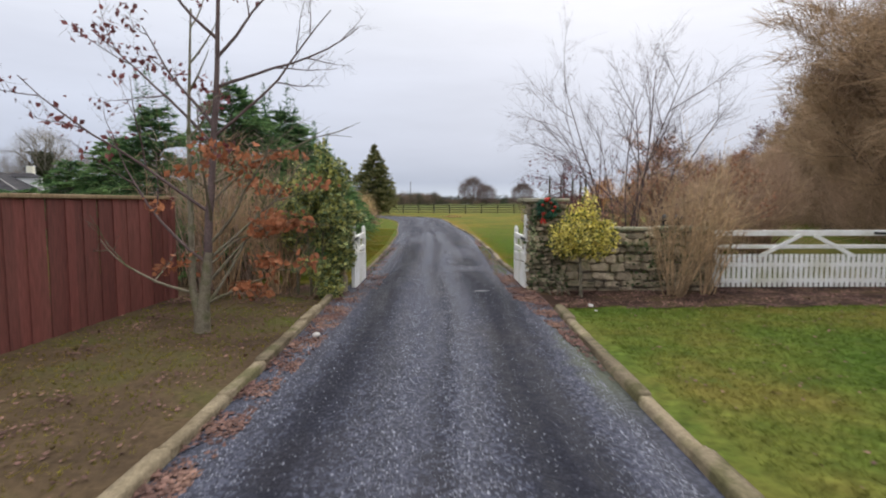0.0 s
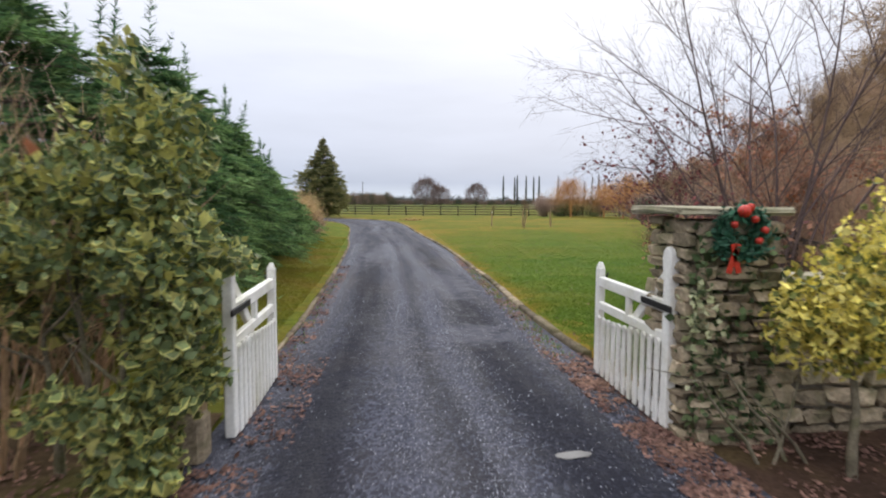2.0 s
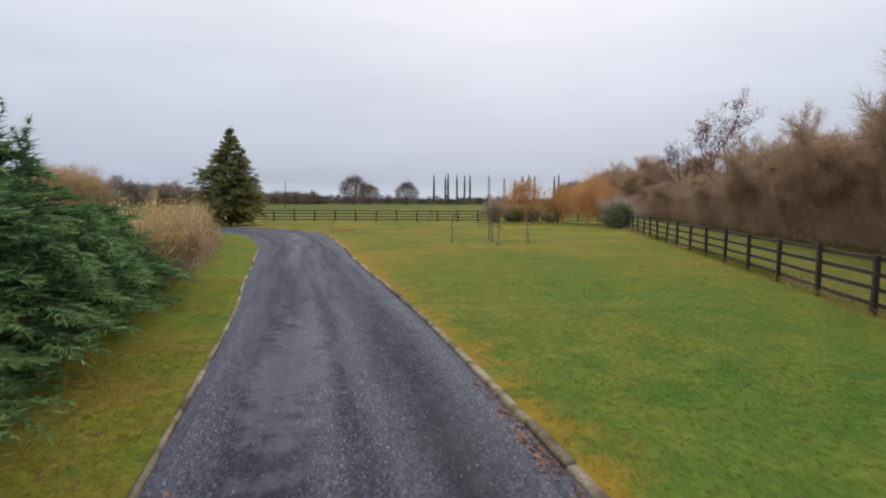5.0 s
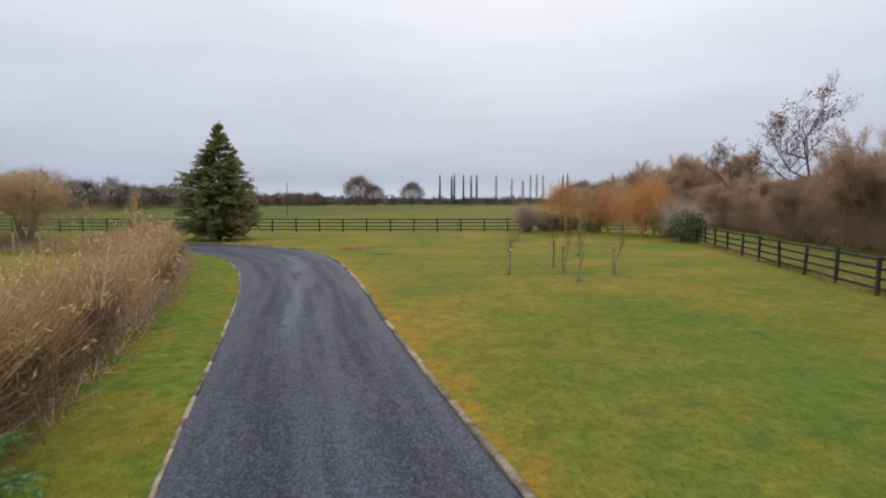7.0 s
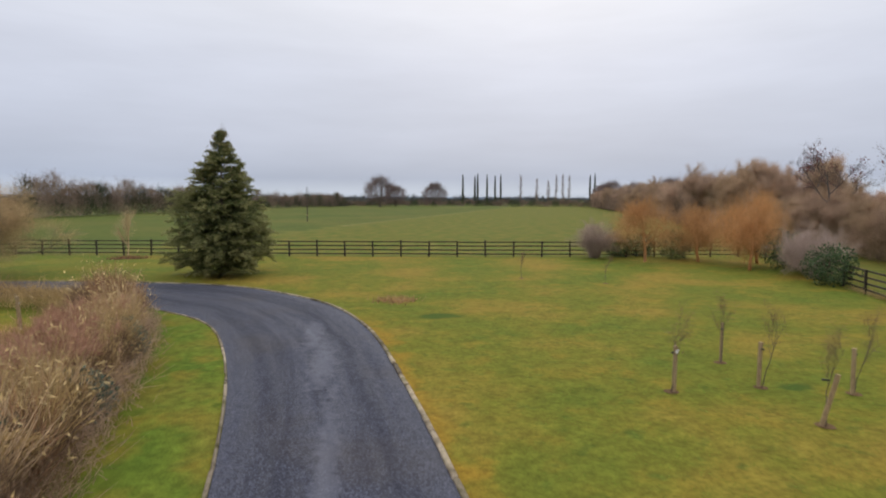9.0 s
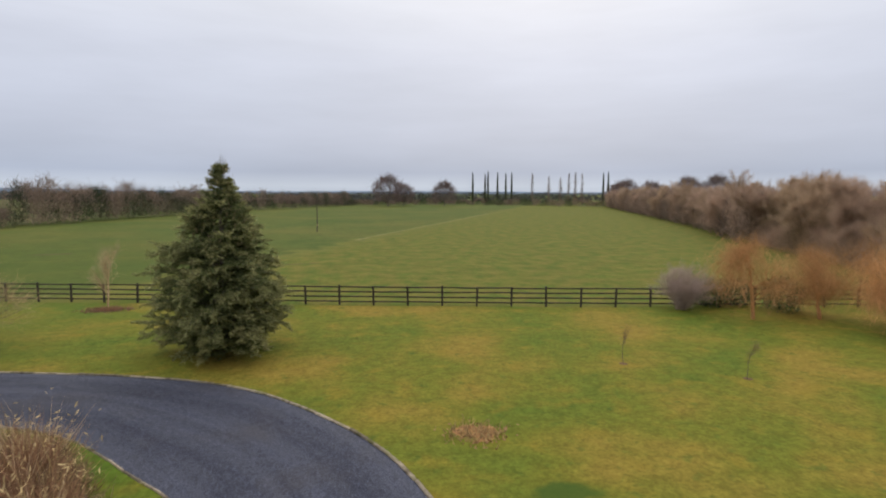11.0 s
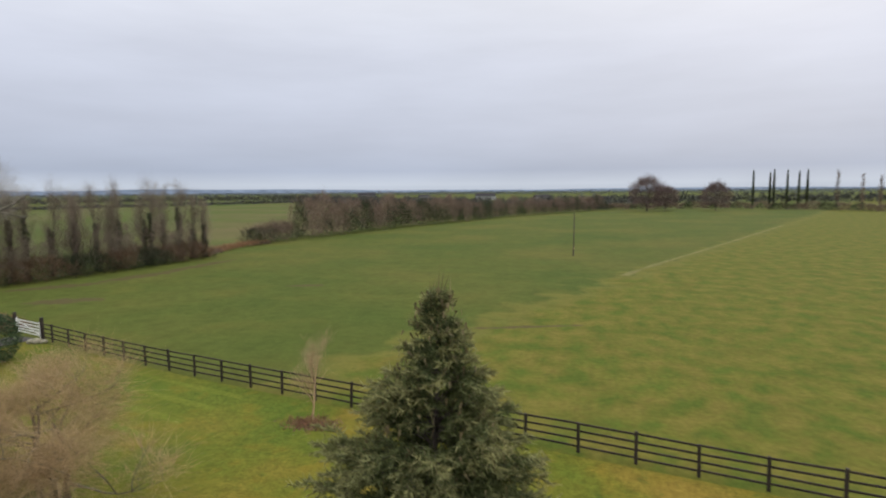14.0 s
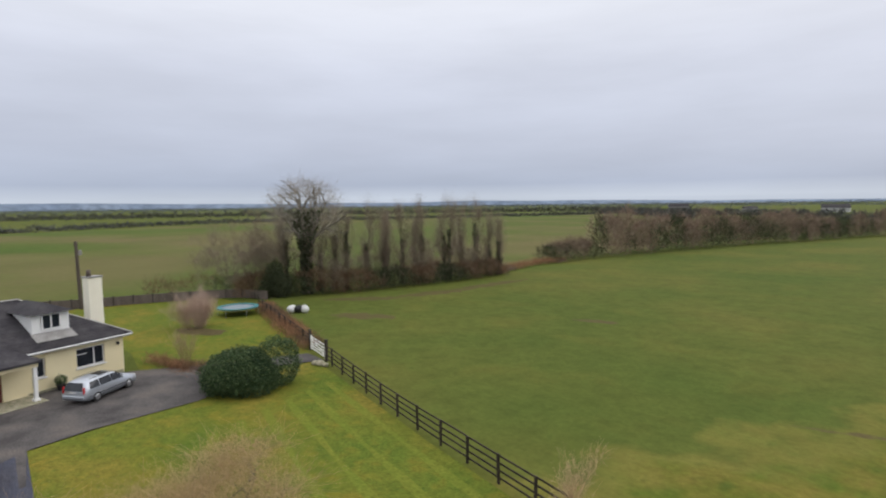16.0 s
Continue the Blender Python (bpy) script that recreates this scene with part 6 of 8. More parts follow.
def leafy_bush(name, label, lobes, count, size, seed, mats, m, stem=None, long=1.5, shell=0.45, category="shrub", edge=None):
    """A dense bush: leaves through overlapping rounded lobes (x, y, z, rx, rz), thick towards the outside."""
    r = np.random.default_rng(seed)
    per = np.array([l[3] ** 2 * l[4] for l in lobes])
    per = per / per.sum()
    pts = []
    for l, f in zip(lobes, per):
        n = int(count * f)
        g = r.normal(size=(n, 3))
        g /= np.linalg.norm(g, axis=1, keepdims=True)
        lump = np.array([1 + 0.16 * noise.noise((float(q[0]) * 3 + seed, float(q[1]) * 3, float(q[2]) * 3)) for q in g])
        rad = (shell + (1.04 - shell) * r.uniform(size=n) ** 0.6) * lump
        pts.append(g * rad[:, None] * [l[3], l[3], l[4]] + l[:3])
    pts = np.vstack(pts)
    pts = pts[pts[:, 2] > 0.02]
    t = thing(name, label, category, m)
    k = r.integers(0, 100, len(pts))
    lo = 0
    for nm, mt, share in mats:
        sel = (k >= lo) & (k < lo + share)
        lo += share
        q = pts[sel]
        piece(nm, mesh_of(nm, *leaves(q, size, np.random.default_rng(seed + share), long), M[mt]), t)
        if edge and mt == edge[0]:
            piece("leaf_margin", mesh_of("leaf_margin", *leaves(q - [0, 0, 0.004], size * 1.2, np.random.default_rng(seed + share), long), M[edge[1]]), t, label="yellow leaf margins")
    if stem:
        segs = []
        for sx, sy in stem:
            branch(segs, np.array([sx, sy, -0.03]), np.array([-sx * 0.4, -sy * 0.4, 1.0]), 1.1, 0.032, 1, r, 0.1, 0.08, 4, 0.7, 0.5, 5, None, 0.5)
        piece("stem_clump", mesh_of("stem_clump", *tubes(segs, 6), M["bark"], True), t, label="bare grey stem")["kind"] = "stuff"
    return t


lobe_r = np.random.default_rng(64)
HOLLY = [(0.0, 0.0, 1.15, 0.34, 0.5), (-0.2, 0.1, 1.6, 0.34, 0.4), (0.05, 0.05, 1.9, 0.28, 0.36), (-0.15, 0.0, 2.25, 0.16, 0.3), (0.1, -0.05, 0.72, 0.26, 0.32), (-0.55, 0.1, 1.5, 0.32, 0.42), (-0.6, 0.0, 1.0, 0.24, 0.22), (-0.85, 0.1, 1.25, 0.26, 0.28)]
for k in range(34):
    a_, z_ = lobe_r.uniform(0, 2 * math.pi), lobe_r.uniform(0.45, 2.1)
    w_h = 0.55 - 0.14 * abs(z_ - 1.3)
    HOLLY.append((-0.2 + math.cos(a_) * w_h * 1.15, math.sin(a_) * w_h * 0.9, z_, lobe_r.uniform(0.10, 0.21), lobe_r.uniform(0.10, 0.2)))
leafy_bush("holly_bush", "tall variegated holly beside the gate post", HOLLY,
           9000, 0.046, 61, (("dark_leaves", "hollydark", 45), ("variegated_leaves", "holly", 55)), pose(-1.40, 11.25, 0.02), ((0, 0), (-0.35, -0.1), (-0.15, -0.1), (-0.6, 0.0)), 1.5, 0.3, "shrub", ("holly", "hollyedge"))
leafy_bush("low_holly", "low bright variegated holly sprouting beside the gate post", [(0, 0, 0.34, 0.24, 0.34), (0.1, -0.05, 0.18, 0.2, 0.2)], 620, 0.05, 66, (("dark_leaves", "hollydark", 25), ("variegated_leaves", "holly", 75)),
           pose(-1.42, 10.85, 0.02), None, 1.5, 0.3, "shrub", ("holly", "hollyedge"))
leafy_bush("golden_holly", "round golden variegated bush on a short bare stem before the wall", [(0, 0, 1.02, 0.42, 0.38), (0.08, 0, 1.35, 0.2, 0.3), (-0.2, 0.05, 0.88, 0.32, 0.3), (0.28, 0, 0.95, 0.3, 0.32),
                                                                                        (0.05, 0, 1.62, 0.08, 0.16), (0.12, 0, 1.5, 0.12, 0.14), (0.42, 0.05, 1.12, 0.16, 0.14), (-0.42, 0, 1.02, 0.15, 0.16), (0.2, -0.2, 0.72, 0.16, 0.13), (-0.15, -0.1, 1.36, 0.16, 0.14), (0.52, 0, 0.9, 0.1, 0.12)],
           3900, 0.038, 62, (("gold_leaves", "goldleaf", 72), ("green_leaves", "goldgreen", 28)), pose(2.62, 10.85, 0.03), ((0, 0),), 1.45, 0.3)

# leafless shrubs by the holly, and the pale fan before the wall
for i, (x, y, h, mt) in enumerate(((-2.35, 11.3, 2.1, "palewig"), (-3.15, 11.1, 2.3, "palewig"), (-3.75, 11.8, 2.4, "pinktwig"), (-2.3, 12.1, 2.1, "olivetwig"), (-4.4, 12.3, 2.5, "olivetwig"), (-3.2, 12.4, 2.4, "pinktwig"))):
    shrub("bare_shrub", "leafless twiggy shrub between the fence and the holly", h, 0.7, 300 + i, M[mt], pose(x, y, 0.03), 17, 3, 0.4, 0.006, 0.5, "shrub", "entrance shrubs")
shrub("dogwood_shrub", "straw-coloured fan of leafless stems in front of the wall", 2.25, 0.55, 320, M["palewig"], pose(4.15, 10.95, 0.03, 0, 7, 0), 24, 3, 0.5, 0.006, 0.62, "shrub")
shrub("dogwood_shrub", "straw-coloured fan of leafless stems in front of the wall", 2.0, 0.45, 321, M["palewig"], pose(4.7, 11.1, 0.03, 0, 12, 0), 12, 3, 0.45, 0.006, 0.6, "shrub")

# beeches behind the wall, some withered leaf kept low down
def fan_beech(m):
    """Many straight stems fanning from one low stool, finely twigged, with withered leaves low on the outer branches."""
    r = np.random.default_rng(331)
    segs, tips = [], []
    for k in range(10):
        a = 2 * math.pi * (k + r.uniform(0, 0.6)) / 10
        t_ = r.uniform(0.10, 0.42) if k % 3 else r.uniform(0.40, 0.65)
        d = np.array([math.cos(a) * t_, math.sin(a) * t_, 1.0])
        p = np.array([math.cos(a) * 0.10, math.sin(a) * 0.10, 0.05 + 0.1 * (k % 4)])
        branch(segs, p, d, r.uniform(3.4, 4.5) * (1 - 0.2 * t_), r.uniform(0.019, 0.031), 2, r, 0.0, 0.04, 6, 0.6, 0.46, 9, tips, 0.22)
    # low side limbs that reach out over the lawn
    for a, e, L in ((180, 0.65, 2.2), (200, 0.4, 1.9), (160, 0.45, 2.0), (100, 0.3, 1.5), (130, 0.2, 1.6), (60, 0.3, 1.5), (230, 0.4, 1.8), (175, 0.9, 2.4)):
        branch(segs, np.array([0, 0, 0.5]), np.array([math.cos(radians(a)), math.sin(radians(a)), e]), L, 0.024, 2, r, 0.03, 0.05, 5, 0.55, 0.40, 8, tips, 0.25)
    t = thing("beech_tree", "many-stemmed bare beech behind the wall with purple-brown leaves low down", "tree", m)
    piece("trunk", mesh_of("trunk", *tubes(segs, 4), M["plumbark"], True), t, label="fan of plum-grey stems and branches")
    piece("crown", mesh_of("crown", *twig_cloud(tips, 2, 0.34, 0.004, r, 0, 0.45), M["plumbark"]), t, label="fine upright twigs")
    tp = np.array(tips)[:, :3]
    for nm, mt, sel, count, size in (("purple_leaves", "purple", (tp[:, 2] > 1.3) & (tp[:, 2] < 2.6) & (tp[:, 0] < -0.3), 1000, 0.032), ("copper_leaves", "copper", tp[:, 2] < 1.5, 1500, 0.036)):
        c = tp[sel]
        at = c[r.integers(0, len(c), count)] + r.normal(size=(count, 3)) * 0.05
        piece(nm, mesh_of(nm, *leaves(at, size, r, 1.6), M[mt]), t, label="withered leaves kept on the lower branches")


fan_beech(pose(4.45, 14.3, 0, 0, 0, 0))


def copper_beech(h, reach, seed, m, count):
    """A young beech, branched from the ground in rising tiers and clothed in withered leaves."""
    r = np.random.default_rng(seed)
    segs, tips = [], []
    branch(segs, np.array([0, 0, -0.05]), np.array([0.03, 0.0, 1.0]), h * 0.95, 0.045, 0, r, 0.1, 0.03, 0, 0.8, 0.5, 8, None)
    for k in range(17):
        u_ = 0.08 + 0.86 * (k + r.uniform(0, 0.8)) / 17
        a = r.uniform(0, 2 * math.pi)
        L = reach * (1.05 - 0.75 * u_ ** 1.4) * r.uniform(0.75, 1.1)
        branch(segs, np.array([0, 0, h * u_ * 0.85]), np.array([math.cos(a), math.sin(a), 0.25 + 0.7 * u_]), L, 0.016, 2, r, 0.03, 0.07, 5, 0.6, 0.45, 6, tips, 0.15)
    t = thing("copper_beech", "young beech still full of withered copper-brown leaves", "tree", m, "copper beeches")
    piece("trunk", mesh_of("trunk", *tubes(segs, 4), M["copperbark"], True), t)
    piece("crown", mesh_of("crown", *twig_cloud(tips, 2, 0.28, 0.005, r, 0, 0.6), M["twig"]), t, label="fine bare twigs")
    tp = np.array(tips)[:, :3]
    c = tp[r.integers(0, len(tp), count // 5)]
    at = c[r.integers(0, len(c), count)] + r.normal(size=(count, 3)) * 0.06
    pick = r.uniform(size=count) < 0.16
    piece("leaves", mesh_of("leaves", *leaves(at[~pick], 0.042, r, 1.6), M["copper"]), t, label="withered copper-brown leaves")
    piece("pale_leaves", mesh_of("pale_leaves", *leaves(at[pick], 0.042, r, 1.6), M["rust"]), t, label="paler rust-coloured leaves")


for i, (x, y, h, w, c) in enumerate(((6.0, 17.2, 3.7, 1.7, 3000), (5.3, 15.2, 2.3, 1.4, 1700), (7.2, 15.6, 3.0, 1.5, 1500), (8.3, 19.8, 3.2, 1.4, 1800), (10.4, 22.4, 3.0, 1.4, 1500), (5.0, 13.6, 1.2, 0.9, 900))):
    copper_beech(h, w, 340 + i, pose(x, y, 0, 0, 0, 60 * i), c)

# strip of dead reeds, grasses and shrubs along the verge, turning with the drive
REEDS = [(-4.6, 32), (-5.0, 36), (-5.5, 41), (-6.3, 46.5), (-7.4, 52), (-8.6, 56), (-10.2, 58.6)]
hedgerow("dead_stems", "dense brown dead stems at the foot of the reed strip", REEDS, 1.05, 1.35, 61, 1900, ("bramble", "twig"), 0.45, 0.016, 0.4, 0.4)


def reed_tufts():
    """Tufts of dead grass leaning their own way along the strip, some straw-pale, some russet."""
    r = np.random.default_rng(77)
    line = smooth_line(REEDS, 0.2)
    sets = {"straw": [], "drystem": [], "palewig": []}
    plume = []
    for k in range(440):
        p = line[r.integers(0, len(line))] + np.clip(r.normal(size=2), -1.1, 1.1) * [0.42, 0.3]
        along = noise.noise((float(p[1]) * 0.22, 3.0, 0.0))
        mt = "drystem" if along > 0.18 and r.uniform() < 0.7 else "straw" if r.uniform() < 0.65 else "palewig"
        lean = np.array([*(r.normal(size=2) * 0.3), 0.9])
        n = 90
        h = r.uniform(0.7, 1.45) * (1 + 0.3 * along)
        b = np.column_stack([p[0] + r.normal(size=n) * 0.09, p[1] + r.normal(size=n) * 0.09, r.uniform(0.15, 0.65, n) * h])
        t_ = b + (lean + np.clip(r.normal(size=(n, 3)), -1.6, 1.6) * 0.36) * (h * r.uniform(0.4, 0.9, n))[:, None]
        sets[mt].append((b, t_))
        plume.append(t_[r.integers(0, n, 14)] + r.normal(size=(14, 3)) * [0.12, 0.12, 0.07])
    t = thing("reed_strip", "strip of straw-coloured and russet dead grasses beside the verge", "reeds", kind="stuff")
    for mt, lst in sets.items():
        b, q = np.vstack([x[0] for x in lst]), np.vstack([x[1] for x in lst])
        piece("tufts", mesh_of("tufts", *blades(b, q, 0.028, r), M[mt]), t)
    piece("plumes", mesh_of("plumes", *leaves(np.vstack(plume), 0.034, r, 4.6), M["paleplume"]), t, label="curled pale withered plumes")


reed_tufts()


def dead_foliage():
    """Rounded heaps of curled golden-brown leaves along the strip."""
    r = np.random.default_rng(79)
    line = smooth_line(REEDS, 0.2)
    t = thing("dead_foliage", "rounded heaps of golden-brown withered foliage in the reed strip", "reeds", kind="stuff")
    sets = {"straw": [], "bramble": [], "drystem": []}
    for k in range(70):
        p = line[r.integers(0, len(line))] + np.clip(r.normal(size=2), -1.1, 1.1) * [0.38, 0.3]
        n = 260
        g = r.normal(size=(n, 3))
        g /= np.linalg.norm(g, axis=1, keepdims=True)
        c = np.array([p[0], p[1], r.uniform(0.45, 1.0)])
        q = c + g * r.uniform(0.5, 1.0, n)[:, None] * [0.42, 0.42, 0.32]
        mt = "straw" if c[2] > 0.72 else "bramble"
        sets["drystem" if r.uniform() < 0.2 else mt].append(q[q[:, 2] > 0.03])
    for mt, lst in sets.items():
        piece("heaps", mesh_of("heaps", *leaves(np.vstack(lst), 0.05, r, 3.6), M[mt]), t)


dead_foliage()
hedgerow("reed_strip", "overgrown strip of brown dead stems along the bend", [(-10.4, 58.8), (-14, 60.9), (-20, 62.4), (-28, 63.3)], 1.0, 0.9, 62, 500, ("bramble", "straw"), 0.6, 0.02, 0.4, 0.4)
for i, (x, y, mt, h) in enumerate(((-6.1, 44.4, "sage", 1.25), (-6.75, 51.1, "sage", 1.35), (-6.0, 46.9, "sage", 1.2), (-6.0, 38.5, "sage", 1.25))):
    leafy_bush("small_evergreen", "small grey-green evergreen shrub among the dead grasses", [(0, 0, h * 0.55, 0.7, h * 0.5)], 1900, 0.05, 380 + i, (("leaves", mt, 100),), pose(x, y, 0))
for i, (x, y) in enumerate(((-7.0, 48.2), (-7.7, 49.4), (-7.2, 49.9), (-8.0, 52.6), (-7.6, 46.9))):
    shrub("russet_shrub", "russet-stemmed low shrub among the dead grasses", 1.45, 1.0, 390 + i, M["rosetwig"], pose(x, y, 0), 40, 22, 0.32, 0.014, 0.6, "shrub", "russet shrubs")
# old posts of a wire fence along the paddock
for i, (x, y) in enumerate(((-11.8, 56.4), (-13.2, 57.4), (-14.6, 58.3), (-16.2, 59.1), (-17.8, 59.8))):
    t = thing("fence_post", "old grey timber stake in the overgrown paddock edge", "post", pose(x, y, 0, 2, -2, 20 * i), "paddock stakes")
    part("shaft", box(0.10, 0.10, 1.25, (0, 0, -0.05), 0.012), M["stake"], t)
    part("wire_staple", box(0.012, 0.11, 0.02, (0.05, 0, 0.95), 0.003), M["steel"], t)

# saplings on the lawn, each tied to a stake
for i, (x, y, lean, st) in enumerate(((6.6, 47.05, 0, 1), (9.3, 49.0, 3, 1), (8.9, 46.95, 0, 1), (8.5, 44.7, -12, 1), (10.7, 46.2, 2, 1), (8.95, 65.8, 0, 0), (12.8, 63.2, 2, 0))):
    t = bare_tree("sapling", "thin leafless sapling tied to a timber stake on the lawn" if st else "thin leafless sapling on the lawn", 2.3 if st else 2.0, 400 + i, M["darkbark"], M["bramble"],
                  pose(x, y, 0.02, 0, 0, 50 * i), 0.4, 2, 5, 2, 0.3, 0.004, 1, 0.014, 0, 0.14, None, 0, "tree", "lawn saplings", 0.45, 0.45, 5)
    if st:
        part("stake", box(0.075, 0.075, 1.15, (0.08, 0, -0.05), 0.008, Euler((0, radians(lean), 0)).to_matrix().to_4x4()), M["stake"], t, "sawn timber stake")
        if i == 0:
            part("tag", box(0.07, 0.012, 0.09, (0.09, -0.055, 0.93), 0.003), M["plastic"], t, "small white tag")
        part("tie", box(0.14, 0.03, 0.04, (0.045, 0, 0.92), 0.006), M["black"], t, "black rubber tie")
    # worn ring of earth at its foot
    bm = bmesh.new()
    bmesh.ops.create_circle(bm, cap_ends=True, segments=16, radius=0.17)
    for v in bm.verts:
        v.co *= 1 + 0.25 * noise.noise((v.co.x * 4 + i, v.co.y * 4, 0))
        v.co.z = 0.012
    part("bare_ring", bm, M["dirt"], t, "ring of bare earth")

# shrubs in the corner of the lawn
for i, (x, y, h, w) in enumerate(((17.9, 75.7, 2.5, 1.0), (25.6, 63.0, 2.6, 1.1), (26.8, 64.8, 2.5, 1.1))):
    shrub("grey_shrub", "rounded leafless shrub of purple-grey twigs in the lawn corner", h, w, 410 + i, M["greytwig"], pose(x, y, 0), 50, 13, 0.5, 0.011, 0.9, "shrub", "corner shrubs", 0.0)
for i, (x, y, h, r_) in enumerate(((24.0, 60.6, 2.2, 1.3), (27.0, 67.2, 2.6, 1.5), (20.2, 76.4, 1.8, 1.1), (23.6, 74.2, 2.2, 1.3), (22.0, 76.5, 1.9, 1.2))):
    leafy_bush("evergreen_shrub", "rounded dark evergreen shrub in the lawn corner", [(0, 0, h * 0.5, r_, h * 0.52), (r_ * 0.4, 0.2, h * 0.4, r_ * 0.7, h * 0.45)], 2200, 0.09, 420 + i, (("leaves", "evergreen", 82), ("pale_leaves", "hollydark", 18)),
               pose(x, y, 0))


def willow(h, seed, m):
    """Weeping willow: arching limbs hung with long orange withes."""
    r = np.random.default_rng(seed)
    segs, tips = [], []
    branch(segs, np.array([0, 0, -0.05]), np.array([0.05, 0, 1.0]), h * 0.75, 0.12, 3, r, 0.06, 0.12, 6, 1.15, 0.66, 7, tips, 0.3)
    tp = np.repeat(np.array(tips)[:, :3], 4, axis=0)
    n = len(tp)
    a = tp + r.normal(size=(n, 3)) * 0.35
    d = r.normal(size=(n, 3)) * [0.5, 0.5, 0.3] - [0, 0, 0.65]
    ln = np.minimum(r.uniform(0.3, 1.7, n), np.maximum(a[:, 2] - 0.3, 0.1))[:, None]
    t = thing("willow_tree", "weeping willow with bare orange twigs", "tree", m, "willows")
    piece("trunk", mesh_of("trunk", *tubes(segs, 5), M["willow"], True), t)
    piece("curtain", mesh_of("curtain", *blades(a, a + d * ln, 0.014, r), M["willow"]), t, label="hanging orange withes")


willow(5.0, 431, pose(20.4, 72.6, 0))
willow(4.6, 432, pose(24.4, 67.0, 0, 0, 0, 90))
willow(4.8, 433, pose(27.8, 70.5, 0, 0, 0, 200))
willow(4.0, 434, pose(24.2, 72.0, 0, 0, 0, 300))
# undergrowth along the edge of the wood
hedgerow("wood_undergrowth", "tangle of brown undergrowth along the edge of the wood", [(12.0, 10.5), (15.5, 18), (22.3, 33), (28.3, 47.5), (33.2, 59), (39, 72), (46, 90), (54, 113)], 3.0, 2.2, 71, 1100, ("twig", "olivetwig"), 1.1, 0.018, 0.45, 0.5)
hedgerow("wood_undergrowth", "scrub under the trees along the field", [(54, 113), (76, 163), (133, 322)], 7.0, 4, 72, 300, ("twig", "hedge"), 2.0, 0.10, 0.5, 0.4)
hedgerow("rough_grass", "fringe of rough dead grass under the rail fence", [(5.0, 13.8), (7.5, 19.6), (11.7, 29.1), (15.1, 37.2), (20.5, 50.4), (24.0, 59)], 0.16, 0.3, 73, 260, ("straw", "vblade"), 0.2, 0.012, 0.5, 0.3)
# the tall tree standing above the wood
bare_tree("alder_tree", "tall dark alder with purple cone clusters above the wood", 11.6, 441, M["plumbark"], M["plumbark"], pose(37.05, 63.8, 0), 0.85, 3, 5, 5, 0.6, 0.02, 1, 0.2, 0, 0.1,
          (M["purple"], 1100, 0.11, 0.5, 1.2), 0, "tree", "", 0.4, 0.6, 5)
bare_tree("alder_tree", "small dark alder above the wood", 10.0, 442, M["darkbark"], M["darkbark"], pose(44, 82, 0), 0.8, 3, 5, 4, 0.6, 0.02, 1, 0.18, 0, 0.1,
          (M["purple"], 600, 0.11, 0.5, 1.2), 0, "tree", "", 0.4, 0.6, 5)
# bare trees on the lawn towards the house
lawn_tree = bare_tree("lawn_tree", "wide bare tree with pale orange-brown twigs on the lawn", 5.7, 451, M["midbark"], M["redtwig"], pose(-21.7, 72.3, 0), 1.0, 3, 4, 14, 0.9, 0.007, 4, 0.12, 0, 0.10, None, 0, "tree", "", 0.2, 0.62, 5)
lawn_tree.scale = (1.6, 1.6, 0.95)
bare_tree("young_tree", "young pale bare tree near the rail fence", 4.6, 452, M["palewig"], M["palewig"], pose(-17.0, 81.0, 0), 0.6, 2, 7, 3, 0.6, 0.010, 1, 0.055, 0, 0.15, None, 0, "tree", "", 0.2, 0.55, 5)

# brown scrub among the copper beeches at the lawn's edge
for i, (x, y, h) in enumerate(((6.2, 15.4, 1.9), (7.2, 17.4, 2.3), (8.8, 19.9, 2.6), (8.4, 16.4, 2.6), (9.8, 18.8, 3.0), (11.0, 22.6, 2.8))):
    shrub("brown_scrub", "brown leafless scrub at the edge of the lawn", h, 0.9, 520 + i, M["twig"], pose(x, y, 0), 30, 8, 0.5, 0.009, 0.8, "shrub", "lawn edge scrub", 0.0)

# ---- the house, its yard and garden ----
HOUSE = Matrix.Translation((-51.4, 78.3, 0)) @ Matrix(((0.300, -0.954, 0, 0), (-0.954, -0.300, 0, 0), (0, 0, 1, 0), (0, 0, 0, 1)))


def hpart(name, bm, mat, parent, label="", smooth=False):
    # mirrored frame: turn the faces right side out again
    bmesh.ops.transform(bm, matrix=HOUSE, verts=bm.verts[:])
    bmesh.ops.recalc_face_normals(bm, faces=bm.faces[:])
    return part(name, bm, mat, parent, label, smooth)


def prism(verts, faces):
    bm = bmesh.new()
    vs = [bm.verts.new(v) for v in verts]
    for f in faces:
        bm.faces.new([vs[i] for i in f])
    return bm


house = thing("bungalow", "cream rendered dormer bungalow with a dark slate roof", "house")
W_, D_, E_ = 13.5, 9.0, 2.72


def wall_with_holes(x0, x1, z1, holes, y=0.0, th=0.3):
    """The front wall in piers, sills and heads round its openings."""
    bm = bmesh.new()
    xs = sorted({x0, x1, *[h[0] for h in holes], *[h[1] for h in holes]})
    for a, b in zip(xs, xs[1:]):
        hole = [h for h in holes if h[0] <= a + 1e-6 and h[1] >= b - 1e-6]
        spans = [(0, z1)] if not hole else [(0, hole[0][2]), (hole[0][3], z1)]
        for lo, hi in spans:
            if hi - lo > 0.01:
                box(b - a, th, hi - lo, ((a + b) / 2, y + th / 2, lo), 0, None, bm)
    bmesh.ops.remove_doubles(bm, verts=bm.verts[:], dist=0.001)
    return bm


